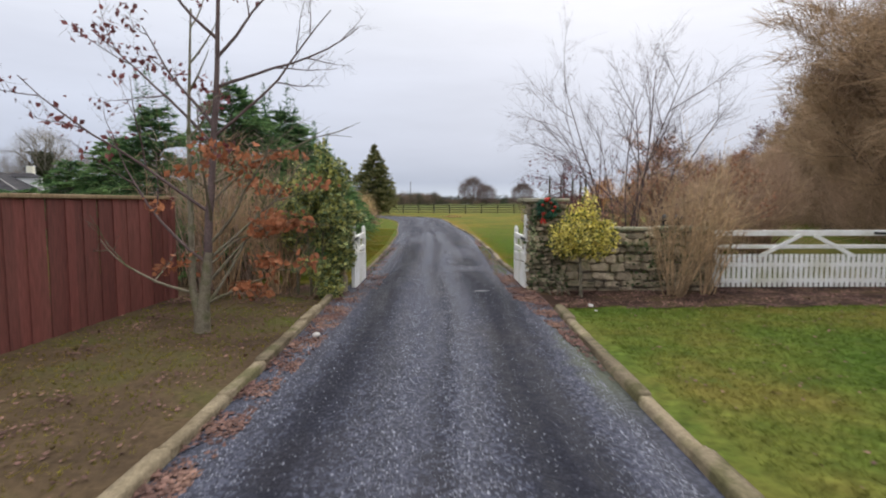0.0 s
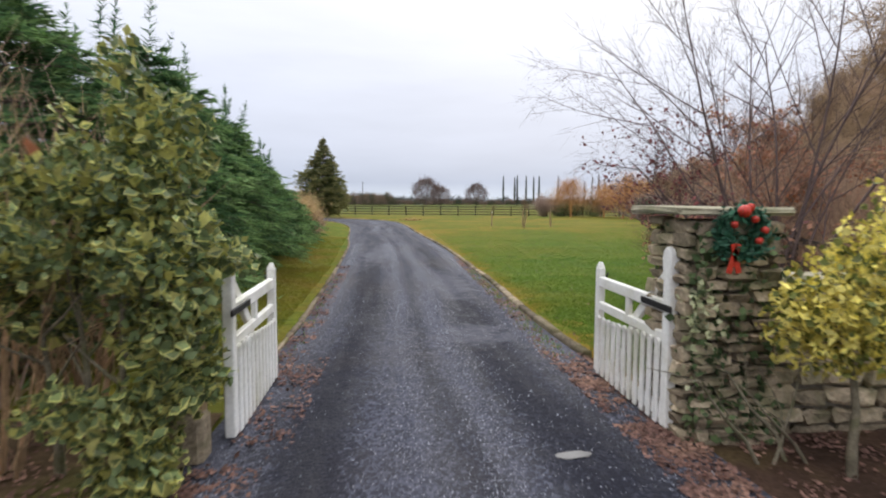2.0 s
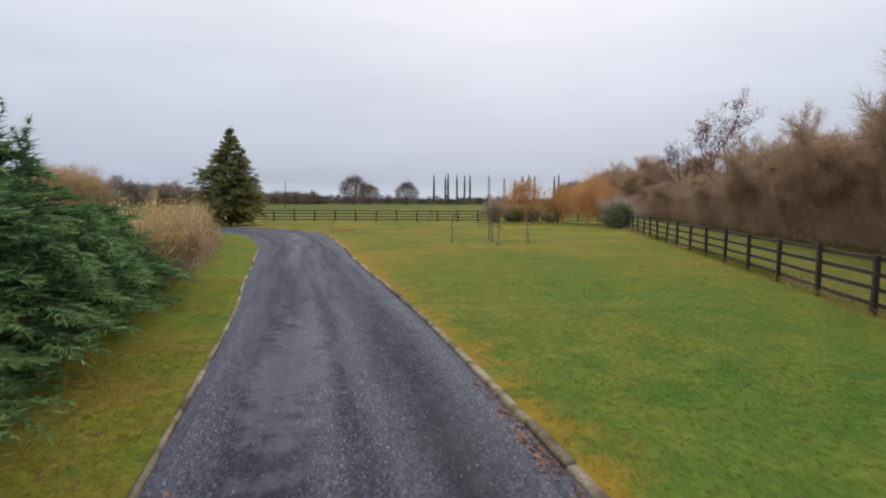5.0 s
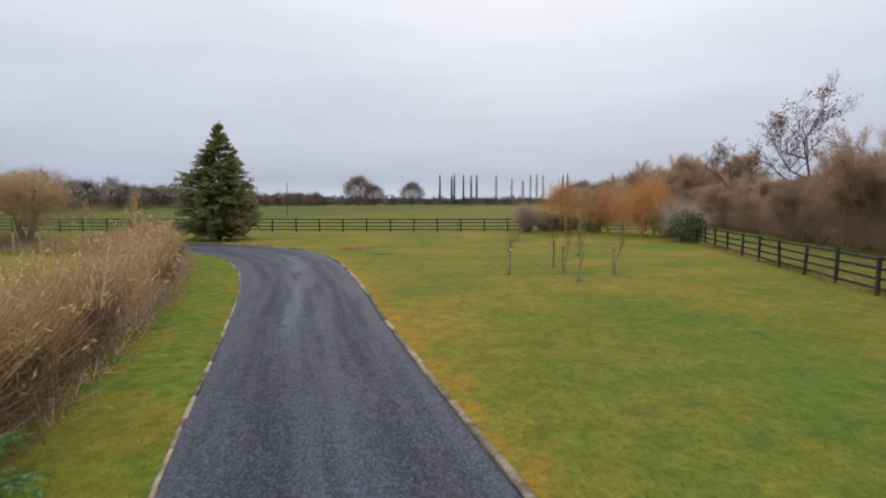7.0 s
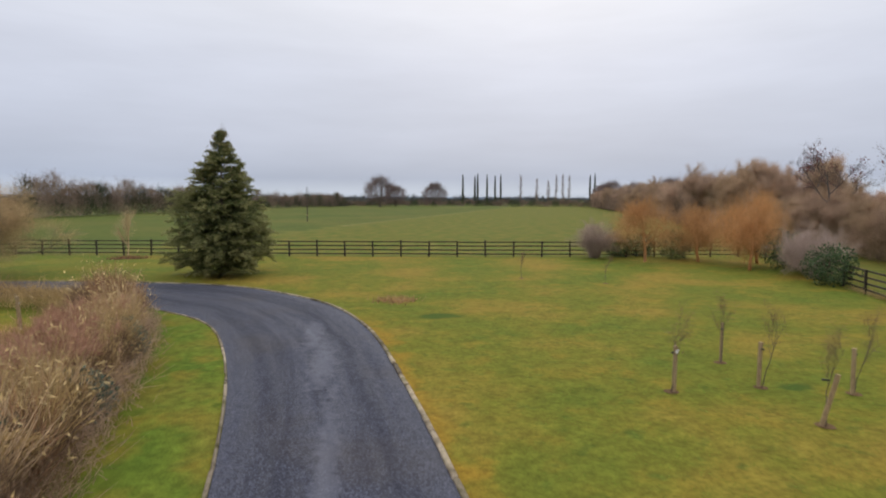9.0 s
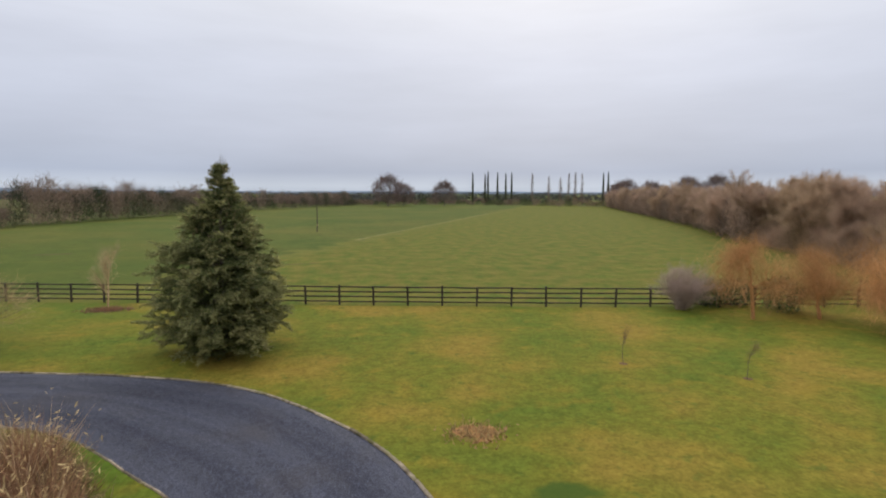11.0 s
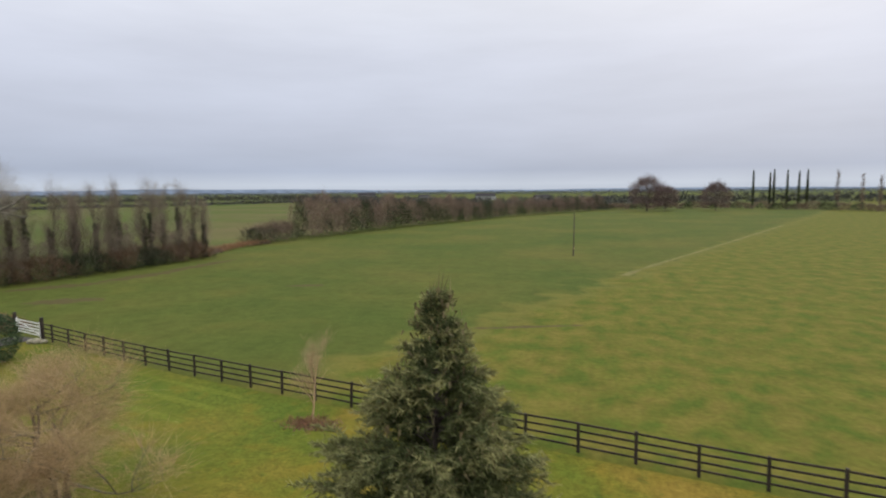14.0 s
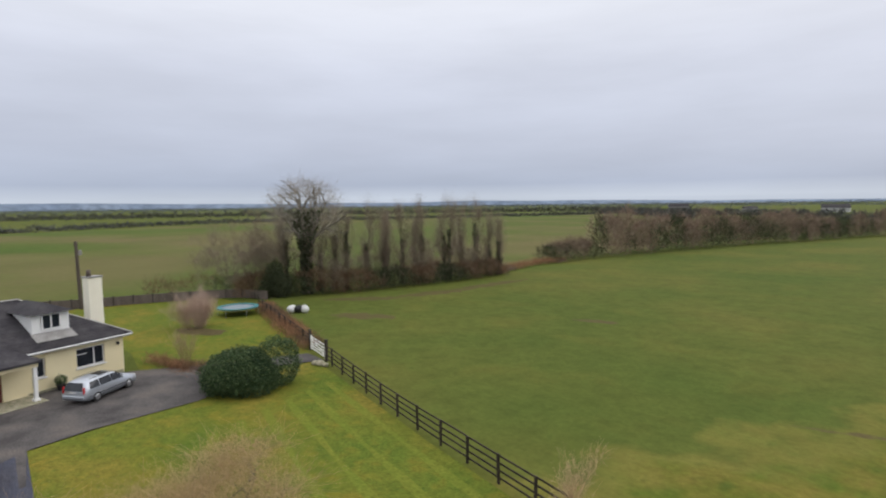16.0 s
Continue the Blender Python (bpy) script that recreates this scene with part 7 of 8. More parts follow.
HOLES = [(1.3, 3.1, 1.0, 2.25), (4.95, 5.65, 1.0, 2.2), (7.3, 8.3, 0.05, 2.15), (9.6, 11.4, 1.0, 2.25)]
hpart("front_wall", wall_with_holes(0, W_, E_, HOLES), M["cream"], house)
hpart("end_wall", box(0.3, D_ - 0.6, E_, (0.15, D_ / 2, 0)), M["cream"], house)
hpart("end_wall", box(0.3, D_ - 0.6, E_, (W_ - 0.15, D_ / 2, 0)), M["cream"], house)
hpart("back_wall", box(W_, 0.3, E_, (W_ / 2, D_ - 0.15, 0)), M["cream"], house)
o, R = 0.42, 5.35
roof = [(-o, -o, E_), (W_ + o, -o, E_), (W_ + o, D_ + o, E_), (-o, D_ + o, E_), (4.2, D_ / 2, R), (W_ - 4.2, D_ / 2, R)]
roof += [(x, y, z - 0.14) for x, y, z in roof]
hpart("roof", prism(roof, [(0, 1, 5, 4), (1, 2, 5), (2, 3, 4, 5), (3, 0, 4), (6, 10, 11, 7), (7, 11, 8), (8, 11, 10, 9), (9, 10, 6), (0, 6, 7, 1), (1, 7, 8, 2), (2, 8, 9, 3), (3, 9, 6, 0)]), M["slate"], house, "dark slate hipped roof")
# slate courses stand a little proud of one another on the slope that is seen
for k in range(15):
    bm = bmesh.new()
    u0, u1 = k / 15, (k + 1) / 15
    def at_(x, u, lift):
        return (x, -o + (D_ / 2 + o) * u, E_ + (R - E_) * u + lift)
    xa0, xb0 = -o + (4.2 + o) * u0, W_ + o - (4.2 + o) * u0
    xa1, xb1 = -o + (4.2 + o) * u1, W_ + o - (4.2 + o) * u1
    q = [at_(xa0, u0, 0.016), at_(xb0, u0, 0.016), at_(xb1, u1, 0.006), at_(xa1, u1, 0.006)]
    vs = [bm.verts.new(v) for v in q] + [bm.verts.new(at_(xa0, u0, 0.002)), bm.verts.new(at_(xb0, u0, 0.002))]
    bm.faces.new(vs[:4])
    bm.faces.new((vs[4], vs[5], vs[1], vs[0]))
    hpart("slate_course", bm, M["slate"], house)
hpart("ridge_tiles", beam((4.1, D_ / 2, R + 0.03), (W_ - 4.1, D_ / 2, R + 0.03), 0.10, 0.24, 0.03), M["lead"], house, "grey ridge tiles")
for x0_, x1_ in ((-o, 4.2), (W_ + o, W_ - 4.2)):
    hpart("hip_tiles", beam((x0_, -o, E_ + 0.03), (x1_, D_ / 2, R + 0.03), 0.07, 0.2, 0.02), M["lead"], house, "weathered grey hip tiles")
hpart("gutter", beam((-o, -o - 0.05, E_ - 0.05), (W_ + o, -o - 0.05, E_ - 0.05), 0.08, 0.09, 0.02), M["plastic"], house, "white gutter")
hpart("fascia", box(W_ + 2 * o, 0.03, 0.13, (W_ / 2, -o + 0.02, E_ - 0.15), 0), M["cream"], house)
hpart("soffit", box(W_ + 2 * o - 0.1, o - 0.02, 0.02, (W_ / 2, -o / 2, E_ - 0.17), 0), M["plastic"], house)
ch = hpart("chimney", box(0.98, 0.72, 3.75, (0.02, 3.2, 2.7), 0.01), M["whitewash"], house, "tall cream-white rendered chimney")
hpart("chimney_cap", box(1.1, 0.84, 0.08, (0.02, 3.2, 6.45), 0.015), M["lead"], ch)
bm = bmesh.new()
bmesh.ops.create_cone(bm, cap_ends=True, segments=16, radius1=0.16, radius2=0.13, depth=0.45)
bmesh.ops.translate(bm, vec=(0.25, 3.2, 6.76), verts=bm.verts[:])
hpart("chimney_pot", bm, M["darkbark"], ch, "dark clay chimney pot", True)


def house_window(x0, x1, z0, z1, y, panes, parent=house):
    f = 0.06
    w = hpart("window", box(x1 - x0 - 2 * f, 0.02, z1 - z0 - 2 * f, ((x0 + x1) / 2, y + 0.10, z0 + f)), M["glass"], parent, "dark reflecting window panes")
    bm = bmesh.new()
    for a, b, c, d in ((x0, x1, z0, z0 + f), (x0, x1, z1 - f, z1), (x0, x0 + f, z0 + f, z1 - f), (x1 - f, x1, z0 + f, z1 - f)):
        box(b - a, 0.09, d - c, ((a + b) / 2, y + 0.10, c), 0, None, bm)
    for p in panes:
        box(f, 0.08, z1 - z0 - 2 * f, (x0 + (x1 - x0) * p, y + 0.10, z0 + f), 0, None, bm)
    box((x1 - x0) * 0.36, 0.075, 0.045, (x1 - (x1 - x0) * 0.2, y + 0.10, z1 - 0.42), 0, None, bm)
    hpart("window_frame", bm, M["plastic"], w, "white window frame")
    hpart("window_sill", box(x1 - x0 + 0.16, 0.18, 0.07, ((x0 + x1) / 2, y - 0.05, z0 - 0.07), 0.01), M["plastic"], w, "white sill")


house_window(1.3, 3.1, 1.0, 2.25, 0.05, (0.36,))
house_window(4.95, 5.65, 1.0, 2.2, 0.05, ())
house_window(9.6, 11.4, 1.0, 2.25, 0.05, (0.5,))
door = hpart("door", box(1.0, 0.06, 2.1, (7.8, 0.15, 0.05), 0.01), M["redwood"], house, "dark front door")
hpart("door_handle", beam((8.15, 0.09, 1.05), (8.28, 0.09, 1.05), 0.03, 0.03, 0.008), M["steel"], door)
# dormer
dx0, dx1, dy, dz0, dz1 = 2.9, 5.1, 1.0, 3.55, 4.75
dm = hpart("dormer", prism([(dx0, dy, dz0), (dx1, dy, dz0), (dx1, dy, dz1), (dx0, dy, dz1), (dx0, dy + 2.6, dz1), (dx1, dy + 2.6, dz1), (dx0, dy + 0.2, dz0), (dx1, dy + 0.2, dz0)],
                          [(0, 1, 2, 3), (0, 3, 4, 6), (1, 7, 5, 2), (3, 2, 5, 4)]), M["plastic"], house, "white boarded dormer")
hpart("dormer_roof", prism([(dx0 - 0.25, dy - 0.3, dz1), (dx1 + 0.25, dy - 0.3, dz1), (dx1 + 0.25, dy + 2.9, dz1 + 0.05), (dx0 - 0.25, dy + 2.9, dz1 + 0.05), (4.0, dy + 0.8, dz1 + 0.62), (4.0, dy + 3.0, dz1 + 0.62)],
                          [(0, 1, 4), (1, 2, 5, 4), (3, 0, 4, 5), (0, 3, 2, 1)]), M["slate"], dm, "small slate dormer roof")
hpart("dormer_glass", box(1.0, 0.03, 0.85, (4.0, dy - 0.035, dz0 + 0.24)), M["glass"], dm)
bm = bmesh.new()
for a, b, c, d in ((3.44, 4.56, 0.18, 0.25), (3.44, 4.56, 1.08, 1.15), (3.44, 3.51, 0.25, 1.08), (4.49, 4.56, 0.25, 1.08), (3.96, 4.04, 0.25, 1.08)):
    box(b - a, 0.07, d - c, ((a + b) / 2, dy - 0.05, dz0 + c), 0, None, bm)
hpart("dormer_frame", bm, M["plastic"], dm)
hpart("apron", prism([(dx0 - 0.1, dy - 0.75, E_ + (R - E_) * (dy - 0.75 + o) / (D_ / 2 + o) + 0.05), (dx1 + 0.1, dy - 0.75, E_ + (R - E_) * (dy - 0.75 + o) / (D_ / 2 + o) + 0.05),
                      (dx1 + 0.1, dy + 0.02, E_ + (R - E_) * (dy + 0.02 + o) / (D_ / 2 + o) + 0.05), (dx0 - 0.1, dy + 0.02, E_ + (R - E_) * (dy + 0.02 + o) / (D_ / 2 + o) + 0.05)], [(0, 1, 2, 3)]), M["lead"], dm, "pale lead apron below the dormer")
# porch
px0, px1, pd = 6.2, 10.0, 1.35
hpart("porch_roof", prism([(px0 - 0.3, -pd - 0.3, 2.5), (px1 + 0.3, -pd - 0.3, 2.5), (px1 + 0.3, 0.4, 2.62), (px0 - 0.3, 0.4, 2.62), (px0 + 1.1, 0.9, 3.42), (px1 - 1.1, 0.9, 3.42), (px0 - 0.3, -pd - 0.3, 2.36), (px1 + 0.3, -pd - 0.3, 2.36)],
                         [(0, 1, 5, 4), (1, 2, 5), (3, 0, 4), (0, 6, 7, 1), (2, 3, 4, 5), (6, 0, 3), (7, 2, 1), (6, 3, 2, 7)]), M["slate"], house, "slate porch roof")
hpart("porch_beam", box(px1 - px0 + 0.3, 0.22, 0.28, ((px0 + px1) / 2, -pd, 2.1), 0.01), M["cream"], house)
for x in (px0, px1):
    bm = box(0.2, 0.2, 2.12, (x, -pd, 0.0), 0.02)
    box(0.34, 0.34, 0.22, (x, -pd, 0.0), 0.03, None, bm)
    hpart("porch_pillar", bm, M["plastic"], house, "white porch pillar")
hpart("porch_step", box(px1 - px0 + 0.8, pd + 0.8, 0.09, ((px0 + px1) / 2, -pd / 2 - 0.2, 0.0), 0.02), M["slab"], house)
hpart("plinth", box(5.9, 0.05, 0.2, (3.05, -0.03, 0.0), 0.01), M["slab"], house)
hpart("wall_lamp", box(0.14, 0.16, 0.2, (0.4, -0.08, 2.0), 0.03), M["black"], house, "small dark wall lamp")
bt = HOUSE @ Vector((4.35, -0.45, 0.06))
leafy_bush("potted_box_ball", "clipped round evergreen in a dark pot by the wall", [(0, 0, 0.62, 0.36, 0.34)], 700, 0.05, 471, (("leaves", "evergreen", 100),), Matrix.Translation(bt))
t = thing("plant_pot", "dark round plant pot by the house wall", "pot", Matrix.Translation(bt))
bm = bmesh.new()
bmesh.ops.create_cone(bm, cap_ends=True, segments=18, radius1=0.20, radius2=0.27, depth=0.36)
bmesh.ops.translate(bm, vec=(0, 0, 0.18), verts=bm.verts[:])
part("body", bm, M["black"], t, smooth=False)
bm = bmesh.new()
bmesh.ops.create_cone(bm, cap_ends=True, segments=18, radius1=0.29, radius2=0.29, depth=0.04)
bmesh.ops.translate(bm, vec=(0, 0, 0.36), verts=bm.verts[:])
part("rim", bm, M["black"], t)


# ---- the estate car ----
def estate_car(m):
    t = thing("estate_car", "silver estate car parked on the yard before the house", "car", m)
    # sections along the length (x): half width at sill, waist and roof, with their heights
    sec = [(-2.34, 0.74, 0.78, 0.42, 0.72, 0.40, 0.80), (-2.28, 0.84, 0.87, 0.30, 0.84, 0.60, 1.12), (-2.0, 0.86, 0.89, 0.26, 0.92, 0.64, 1.45), (-1.2, 0.87, 0.90, 0.25, 0.94, 0.66, 1.50), (-0.2, 0.87, 0.90, 0.25, 0.94, 0.67, 1.51),
           (0.45, 0.87, 0.90, 0.25, 0.93, 0.64, 1.44), (1.05, 0.87, 0.89, 0.25, 0.92, 0.72, 1.00), (1.75, 0.85, 0.86, 0.26, 0.84, 0.66, 0.90), (2.20, 0.78, 0.80, 0.30, 0.70, 0.58, 0.76), (2.36, 0.62, 0.66, 0.36, 0.60, 0.50, 0.64)]
    rings = []
    for x, ws, ww, zs, zw, wr_, zr in sec:
        rings.append([(x, -ws, zs), (x, -ww, (zs + zw) / 2), (x, -ww * 0.97, zw), (x, -wr_, zr - 0.05), (x, -wr_ * 0.7, zr), (x, wr_ * 0.7, zr), (x, wr_, zr - 0.05), (x, ww * 0.97, zw), (x, ww, (zs + zw) / 2), (x, ws, zs)])
    bm = bmesh.new()
    vs = [[bm.verts.new(p) for p in r] for r in rings]
    for a, b in zip(vs, vs[1:]):
        for k in range(10):
            bm.faces.new((a[k], a[(k + 1) % 10], b[(k + 1) % 10], b[k]))
    bm.faces.new(vs[0])
    bm.faces.new(vs[-1][::-1])
    bmesh.ops.recalc_face_normals(bm, faces=bm.faces[:])
    body = part("body", bm, M["silver"], t, "silver painted body", True)

    def pane(name, pts, side):
        bm2 = bmesh.new()
        v = [bm2.verts.new((x, y * side, z)) for x, y, z in pts]
        f = bm2.faces.new(v)
        r = bmesh.ops.extrude_face_region(bm2, geom=[f])
        bmesh.ops.translate(bm2, vec=(0, 0.012 * side, 0.004), verts=[e for e in r["geom"] if isinstance(e, bmesh.types.BMVert)])
        bmesh.ops.recalc_face_normals(bm2, faces=bm2.faces[:])
        part(name, bm2, M["glass"], t, "dark tinted glass")

    for s in (-1, 1):
        pane("side_window", [(-1.92, 0.875, 0.97), (-1.12, 0.885, 0.97), (-1.12, 0.70, 1.40), (-1.78, 0.69, 1.37)], s)
        pane("side_window", [(-1.05, 0.885, 0.97), (-0.12, 0.885, 0.97), (-0.12, 0.70, 1.41), (-1.05, 0.70, 1.40)], s)
        pane("side_window", [(-0.05, 0.885, 0.97), (0.85, 0.88, 0.96), (0.46, 0.70, 1.36), (-0.05, 0.70, 1.41)], s)
        part("roof_rail", beam((-1.7, 0.60 * s, 1.535), (0.2, 0.60 * s, 1.545), 0.03, 0.03, 0.008), M["black"], t, "black roof rail")
        part("tail_lamp", box(0.10, 0.12, 0.42, (-2.285, 0.76 * s, 0.74), 0.02), M["tail"], t, "red tail lamp")
        part("headlamp", box(0.16, 0.34, 0.14, (2.17, 0.58 * s, 0.62), 0.03), M["plastic"], t, "clear headlamp")
        part("mirror", box(0.12, 0.18, 0.12, (0.72, 0.98 * s, 0.96), 0.03), M["silver"], t)
        part("side_trim", beam((-1.2, 0.905 * s, 0.52), (1.0, 0.90 * s, 0.52), 0.05, 0.02, 0.004), M["black"], t)
    bm2 = bmesh.new()
    f = bm2.faces.new([bm2.verts.new(p) for p in ((-2.38, -0.68, 0.93), (-2.38, 0.68, 0.93), (-2.12, 0.56, 1.40), (-2.12, -0.56, 1.40))])
    r = bmesh.ops.extrude_face_region(bm2, geom=[f])
    bmesh.ops.translate(bm2, vec=(-0.02, 0, 0.01), verts=[e for e in r["geom"] if isinstance(e, bmesh.types.BMVert)])
    bmesh.ops.recalc_face_normals(bm2, faces=bm2.faces[:])
    part("rear_window", bm2, M["glass"], t, "dark rear window")
    bm2 = bmesh.new()
    f = bm2.faces.new([bm2.verts.new(p) for p in ((1.06, -0.76, 0.99), (1.06, 0.76, 0.99), (0.50, 0.62, 1.41), (0.50, -0.62, 1.41))])
    r = bmesh.ops.extrude_face_region(bm2, geom=[f])
    bmesh.ops.translate(bm2, vec=(0.02, 0, 0.025), verts=[e for e in r["geom"] if isinstance(e, bmesh.types.BMVert)])
    bmesh.ops.recalc_face_normals(bm2, faces=bm2.faces[:])
    part("windscreen", bm2, M["glass"], t, "dark windscreen")
    part("sunroof", box(0.75, 0.85, 0.012, (-0.25, 0, 1.508), 0.004), M["glass"], t, "dark sunroof")
    part("rear_bumper", box(0.16, 1.62, 0.22, (-2.31, 0, 0.40), 0.04), M["silver"], t)
    part("number_plate", box(0.02, 0.52, 0.11, (-2.375, 0, 0.78), 0.004), M["plastic"], t, "plain pale plate")
    for x in (-1.36, 1.40):
        for s in (-1, 1):
            bm2 = bmesh.new()
            bmesh.ops.create_cone(bm2, cap_ends=True, segments=24, radius1=0.32, radius2=0.32, depth=0.21)
            bmesh.ops.bevel(bm2, geom=bm2.edges[:], offset=0.02, segments=1, affect="EDGES")
            bmesh.ops.transform(bm2, matrix=Matrix.Translation((x, 0.80 * s, 0.32)) @ Euler((radians(90), 0, 0)).to_matrix().to_4x4(), verts=bm2.verts[:])
            wh = part("wheel", bm2, M["tyre"], t, "black tyre")
            bm2 = bmesh.new()
            bmesh.ops.create_cone(bm2, cap_ends=True, segments=20, radius1=0.21, radius2=0.17, depth=0.03)
            bmesh.ops.transform(bm2, matrix=Matrix.Translation((x, 0.912 * s, 0.32)) @ Euler((radians(-90 * s), 0, 0)).to_matrix().to_4x4(), verts=bm2.verts[:])
            part("rim", bm2, M["rim"], wh, "alloy rim")
    return t


estate_car(pose(-46.9, 75.9, 0.062, 0, 0, 124.8) @ Matrix.Scale(0.9, 4))

# ---- garden things behind ----
leafy_bush("rhododendron", "large rounded dark evergreen bush at the edge of the yard", [(0.0, -0.9, 1.1, 2.15, 1.42), (0.7, 1.35, 1.45, 1.45, 1.6), (0.9, -0.5, 0.8, 1.8, 1.15), (-0.9, -0.2, 1.1, 1.7, 1.35), (0.1, -1.9, 0.8, 1.3, 0.95)], 44000, 0.066, 481,
           (("leaves", "evergreen", 86), ("pale_leaves", "hollydark", 14)), pose(-41.6, 83.0, 0), None, 1.6, 0.7)
wg = thing("field_gate", "white painted five-bar field gate, closed", "gate")
a, b = np.array([-43.42, 89.5]), np.array([-46.78, 90.33])
for z in (0.25, 0.45, 0.65, 0.88, 1.12):
    part("bar", beam((*a, z), (*b, z), 0.085, 0.035, 0.006), M["white"], wg)
for q in (a, b):
    part("stile", box(0.09, 0.09, 1.1, (q[0] * 0.97 + 0.03 * (a[0] + b[0]) / 2, q[1], 0.12), 0.01), M["white"], wg)
part("brace", beam((*a, 0.25), (*b, 1.1), 0.07, 0.03, 0.005), M["white"], wg)
for q in ((-43.2, 89.44), (-47.0, 90.39)):
    t = thing("gate_post", "thick dark timber post of the white field gate", "post", pose(q[0], q[1], 0, 0, 0, 15))
    part("shaft", box(0.2, 0.2, 1.65, (0, 0, -0.05), 0.03), M["blackwood"], t)
    part("top", box(0.22, 0.22, 0.03, (0, 0, 1.59), 0.01), M["blackwood"], t)
rk_ = thing("boulder", "pale mossy stones at the foot of the field gate", "stone", pose(-42.6, 88.5, 0))
for k, (x, y, s_) in enumerate(((0, 0, 0.35), (0.5, 0.15, 0.25), (-0.45, -0.1, 0.28))):
    bm = bmesh.new()
    bmesh.ops.create_icosphere(bm, subdivisions=2, radius=s_)
    for v in bm.verts:
        v.co *= 1 + 0.25 * noise.noise(v.co * 4 + Vector((k, 0, 0)))
        v.co.z = v.co.z * 0.7 + s_ * 0.45
        v.co += Vector((x, y, 0))
    part("stone", bm, M["slab"], rk_, smooth=True)

tp_ = thing("trampoline", "round garden trampoline with a teal padded rim", "trampoline", pose(-65.6, 92.9, 0))
bm = bmesh.new()
bmesh.ops.create_circle(bm, cap_ends=True, segments=40, radius=1.72)
bmesh.ops.translate(bm, vec=(0, 0, 0.78), verts=bm.verts[:])
part("jumping_mat", bm, M["mat"], tp_, "grey jumping mat")
for nm, r0, r1, z0, z1, mt, lab in (("padding", 1.66, 2.12, 0.80, 0.86, "teal", "teal rim padding"), ("ring", 2.0, 2.06, 0.72, 0.78, "steel", "galvanised steel ring")):
    bm = bmesh.new()
    k = 48
    rings = [[bm.verts.new((math.cos(2 * math.pi * i / k) * q, math.sin(2 * math.pi * i / k) * q, z)) for i in range(k)] for q, z in ((r0, z0), (r1, z0), (r1, z1), (r0, z1))]
    for j in range(4):
        for i in range(k):
            bm.faces.new((rings[j][i], rings[j][(i + 1) % k], rings[(j + 1) % 4][(i + 1) % k], rings[(j + 1) % 4][i]))
    bmesh.ops.recalc_face_normals(bm, faces=bm.faces[:])
    part(nm, bm, M[mt], tp_, lab)
for i in range(6):
    a_ = 2 * math.pi * i / 6
    part("leg", beam((math.cos(a_) * 2.02, math.sin(a_) * 2.02, 0.0), (math.cos(a_) * 2.02, math.sin(a_) * 2.02, 0.75), 0.05, 0.05, 0.01), M["steel"], tp_)

bf = thing("board_fence", "low dark board fence at the back of the garden", "fence")
pts = smooth_line([(-84.5, 77.5), (-82.5, 82), (-81, 87), (-79.0, 92.5), (-76.5, 97.5), (-72, 99.5)], 2.0)
for i in range(len(pts) - 1):
    a, b = pts[i], pts[i + 1]
    part("panel", beam((*a, 0.55), (*b, 0.55), 1.05, 0.05, 0.01), M["greyboard"], bf)
    part("post", box(0.12, 0.12, 1.25, (a[0], a[1], -0.05), 0.01), M["blackwood"], bf)


def utility_pole(label, x, y, h, lean, arm):
    t = thing("utility_pole", label, "utility pole", pose(x, y, 0, 0, lean, 20))
    piece("shaft", mesh_of("shaft", *tubes([(0, 0, -0.1, 0, 0, h * 0.5, 0.21 if arm else 0.1, 0.19 if arm else 0.085), (0, 0, h * 0.5, 0, 0, h, 0.19 if arm else 0.085, 0.16 if arm else 0.07)], 10), M["pole"], True), t)
    if arm:
        part("transformer", box(0.35, 0.4, 0.6, (0, 0.32, h - 1.6), 0.05), M["lead"], t, "grey pole box")
        part("cross_arm", beam((-0.5, 0, h - 0.35), (0.5, 0, h - 0.35), 0.08, 0.08, 0.01), M["pole"], t)
    else:
        part("top_pin", box(0.05, 0.05, 0.16, (0, 0, h), 0.01), M["steel"], t)
        part("stay_plate", box(0.22, 0.04, 0.28, (0, -0.16, 1.1), 0.01), M["stake"], t, "pale warning plate")
    return t


utility_pole("dark tarred pole behind the bungalow with a grey box", -82.0, 82.0, 7.7, -2.5, True)
utility_pole("slender tarred pole standing in the pasture", -8.3, 150.0, 6.8, 0.5, False)

for i, (x, y, mt, lab) in enumerate(((-62.1, 97.25, "plastic", "white plastic wrapped bale on the grass"), (-61.6, 97.75, "black", "black plastic wrapped bale on the grass"), (-61.15, 98.25, "plastic", "white plastic wrapped bale on the grass"))):
    t = thing("wrapped_bale", lab, "bale", pose(x, y, 0, 0, 0, 30 + 20 * i), "wrapped bales")
    bm = bmesh.new()
    bmesh.ops.create_cone(bm, cap_ends=True, segments=24, radius1=0.42, radius2=0.42, depth=0.75)
    bmesh.ops.bevel(bm, geom=bm.edges[:], offset=0.07, segments=2, affect="EDGES")
    bmesh.ops.transform(bm, matrix=Matrix.Translation((0, 0, 0.41)) @ Euler((radians(90), 0, 0)).to_matrix().to_4x4(), verts=bm.verts[:])
    part("wrap", bm, M[mt], t, smooth=True)
    part("tail", box(0.25, 0.02, 0.15, (0.2, 0.38, 0.3), 0.005), M[mt], t)
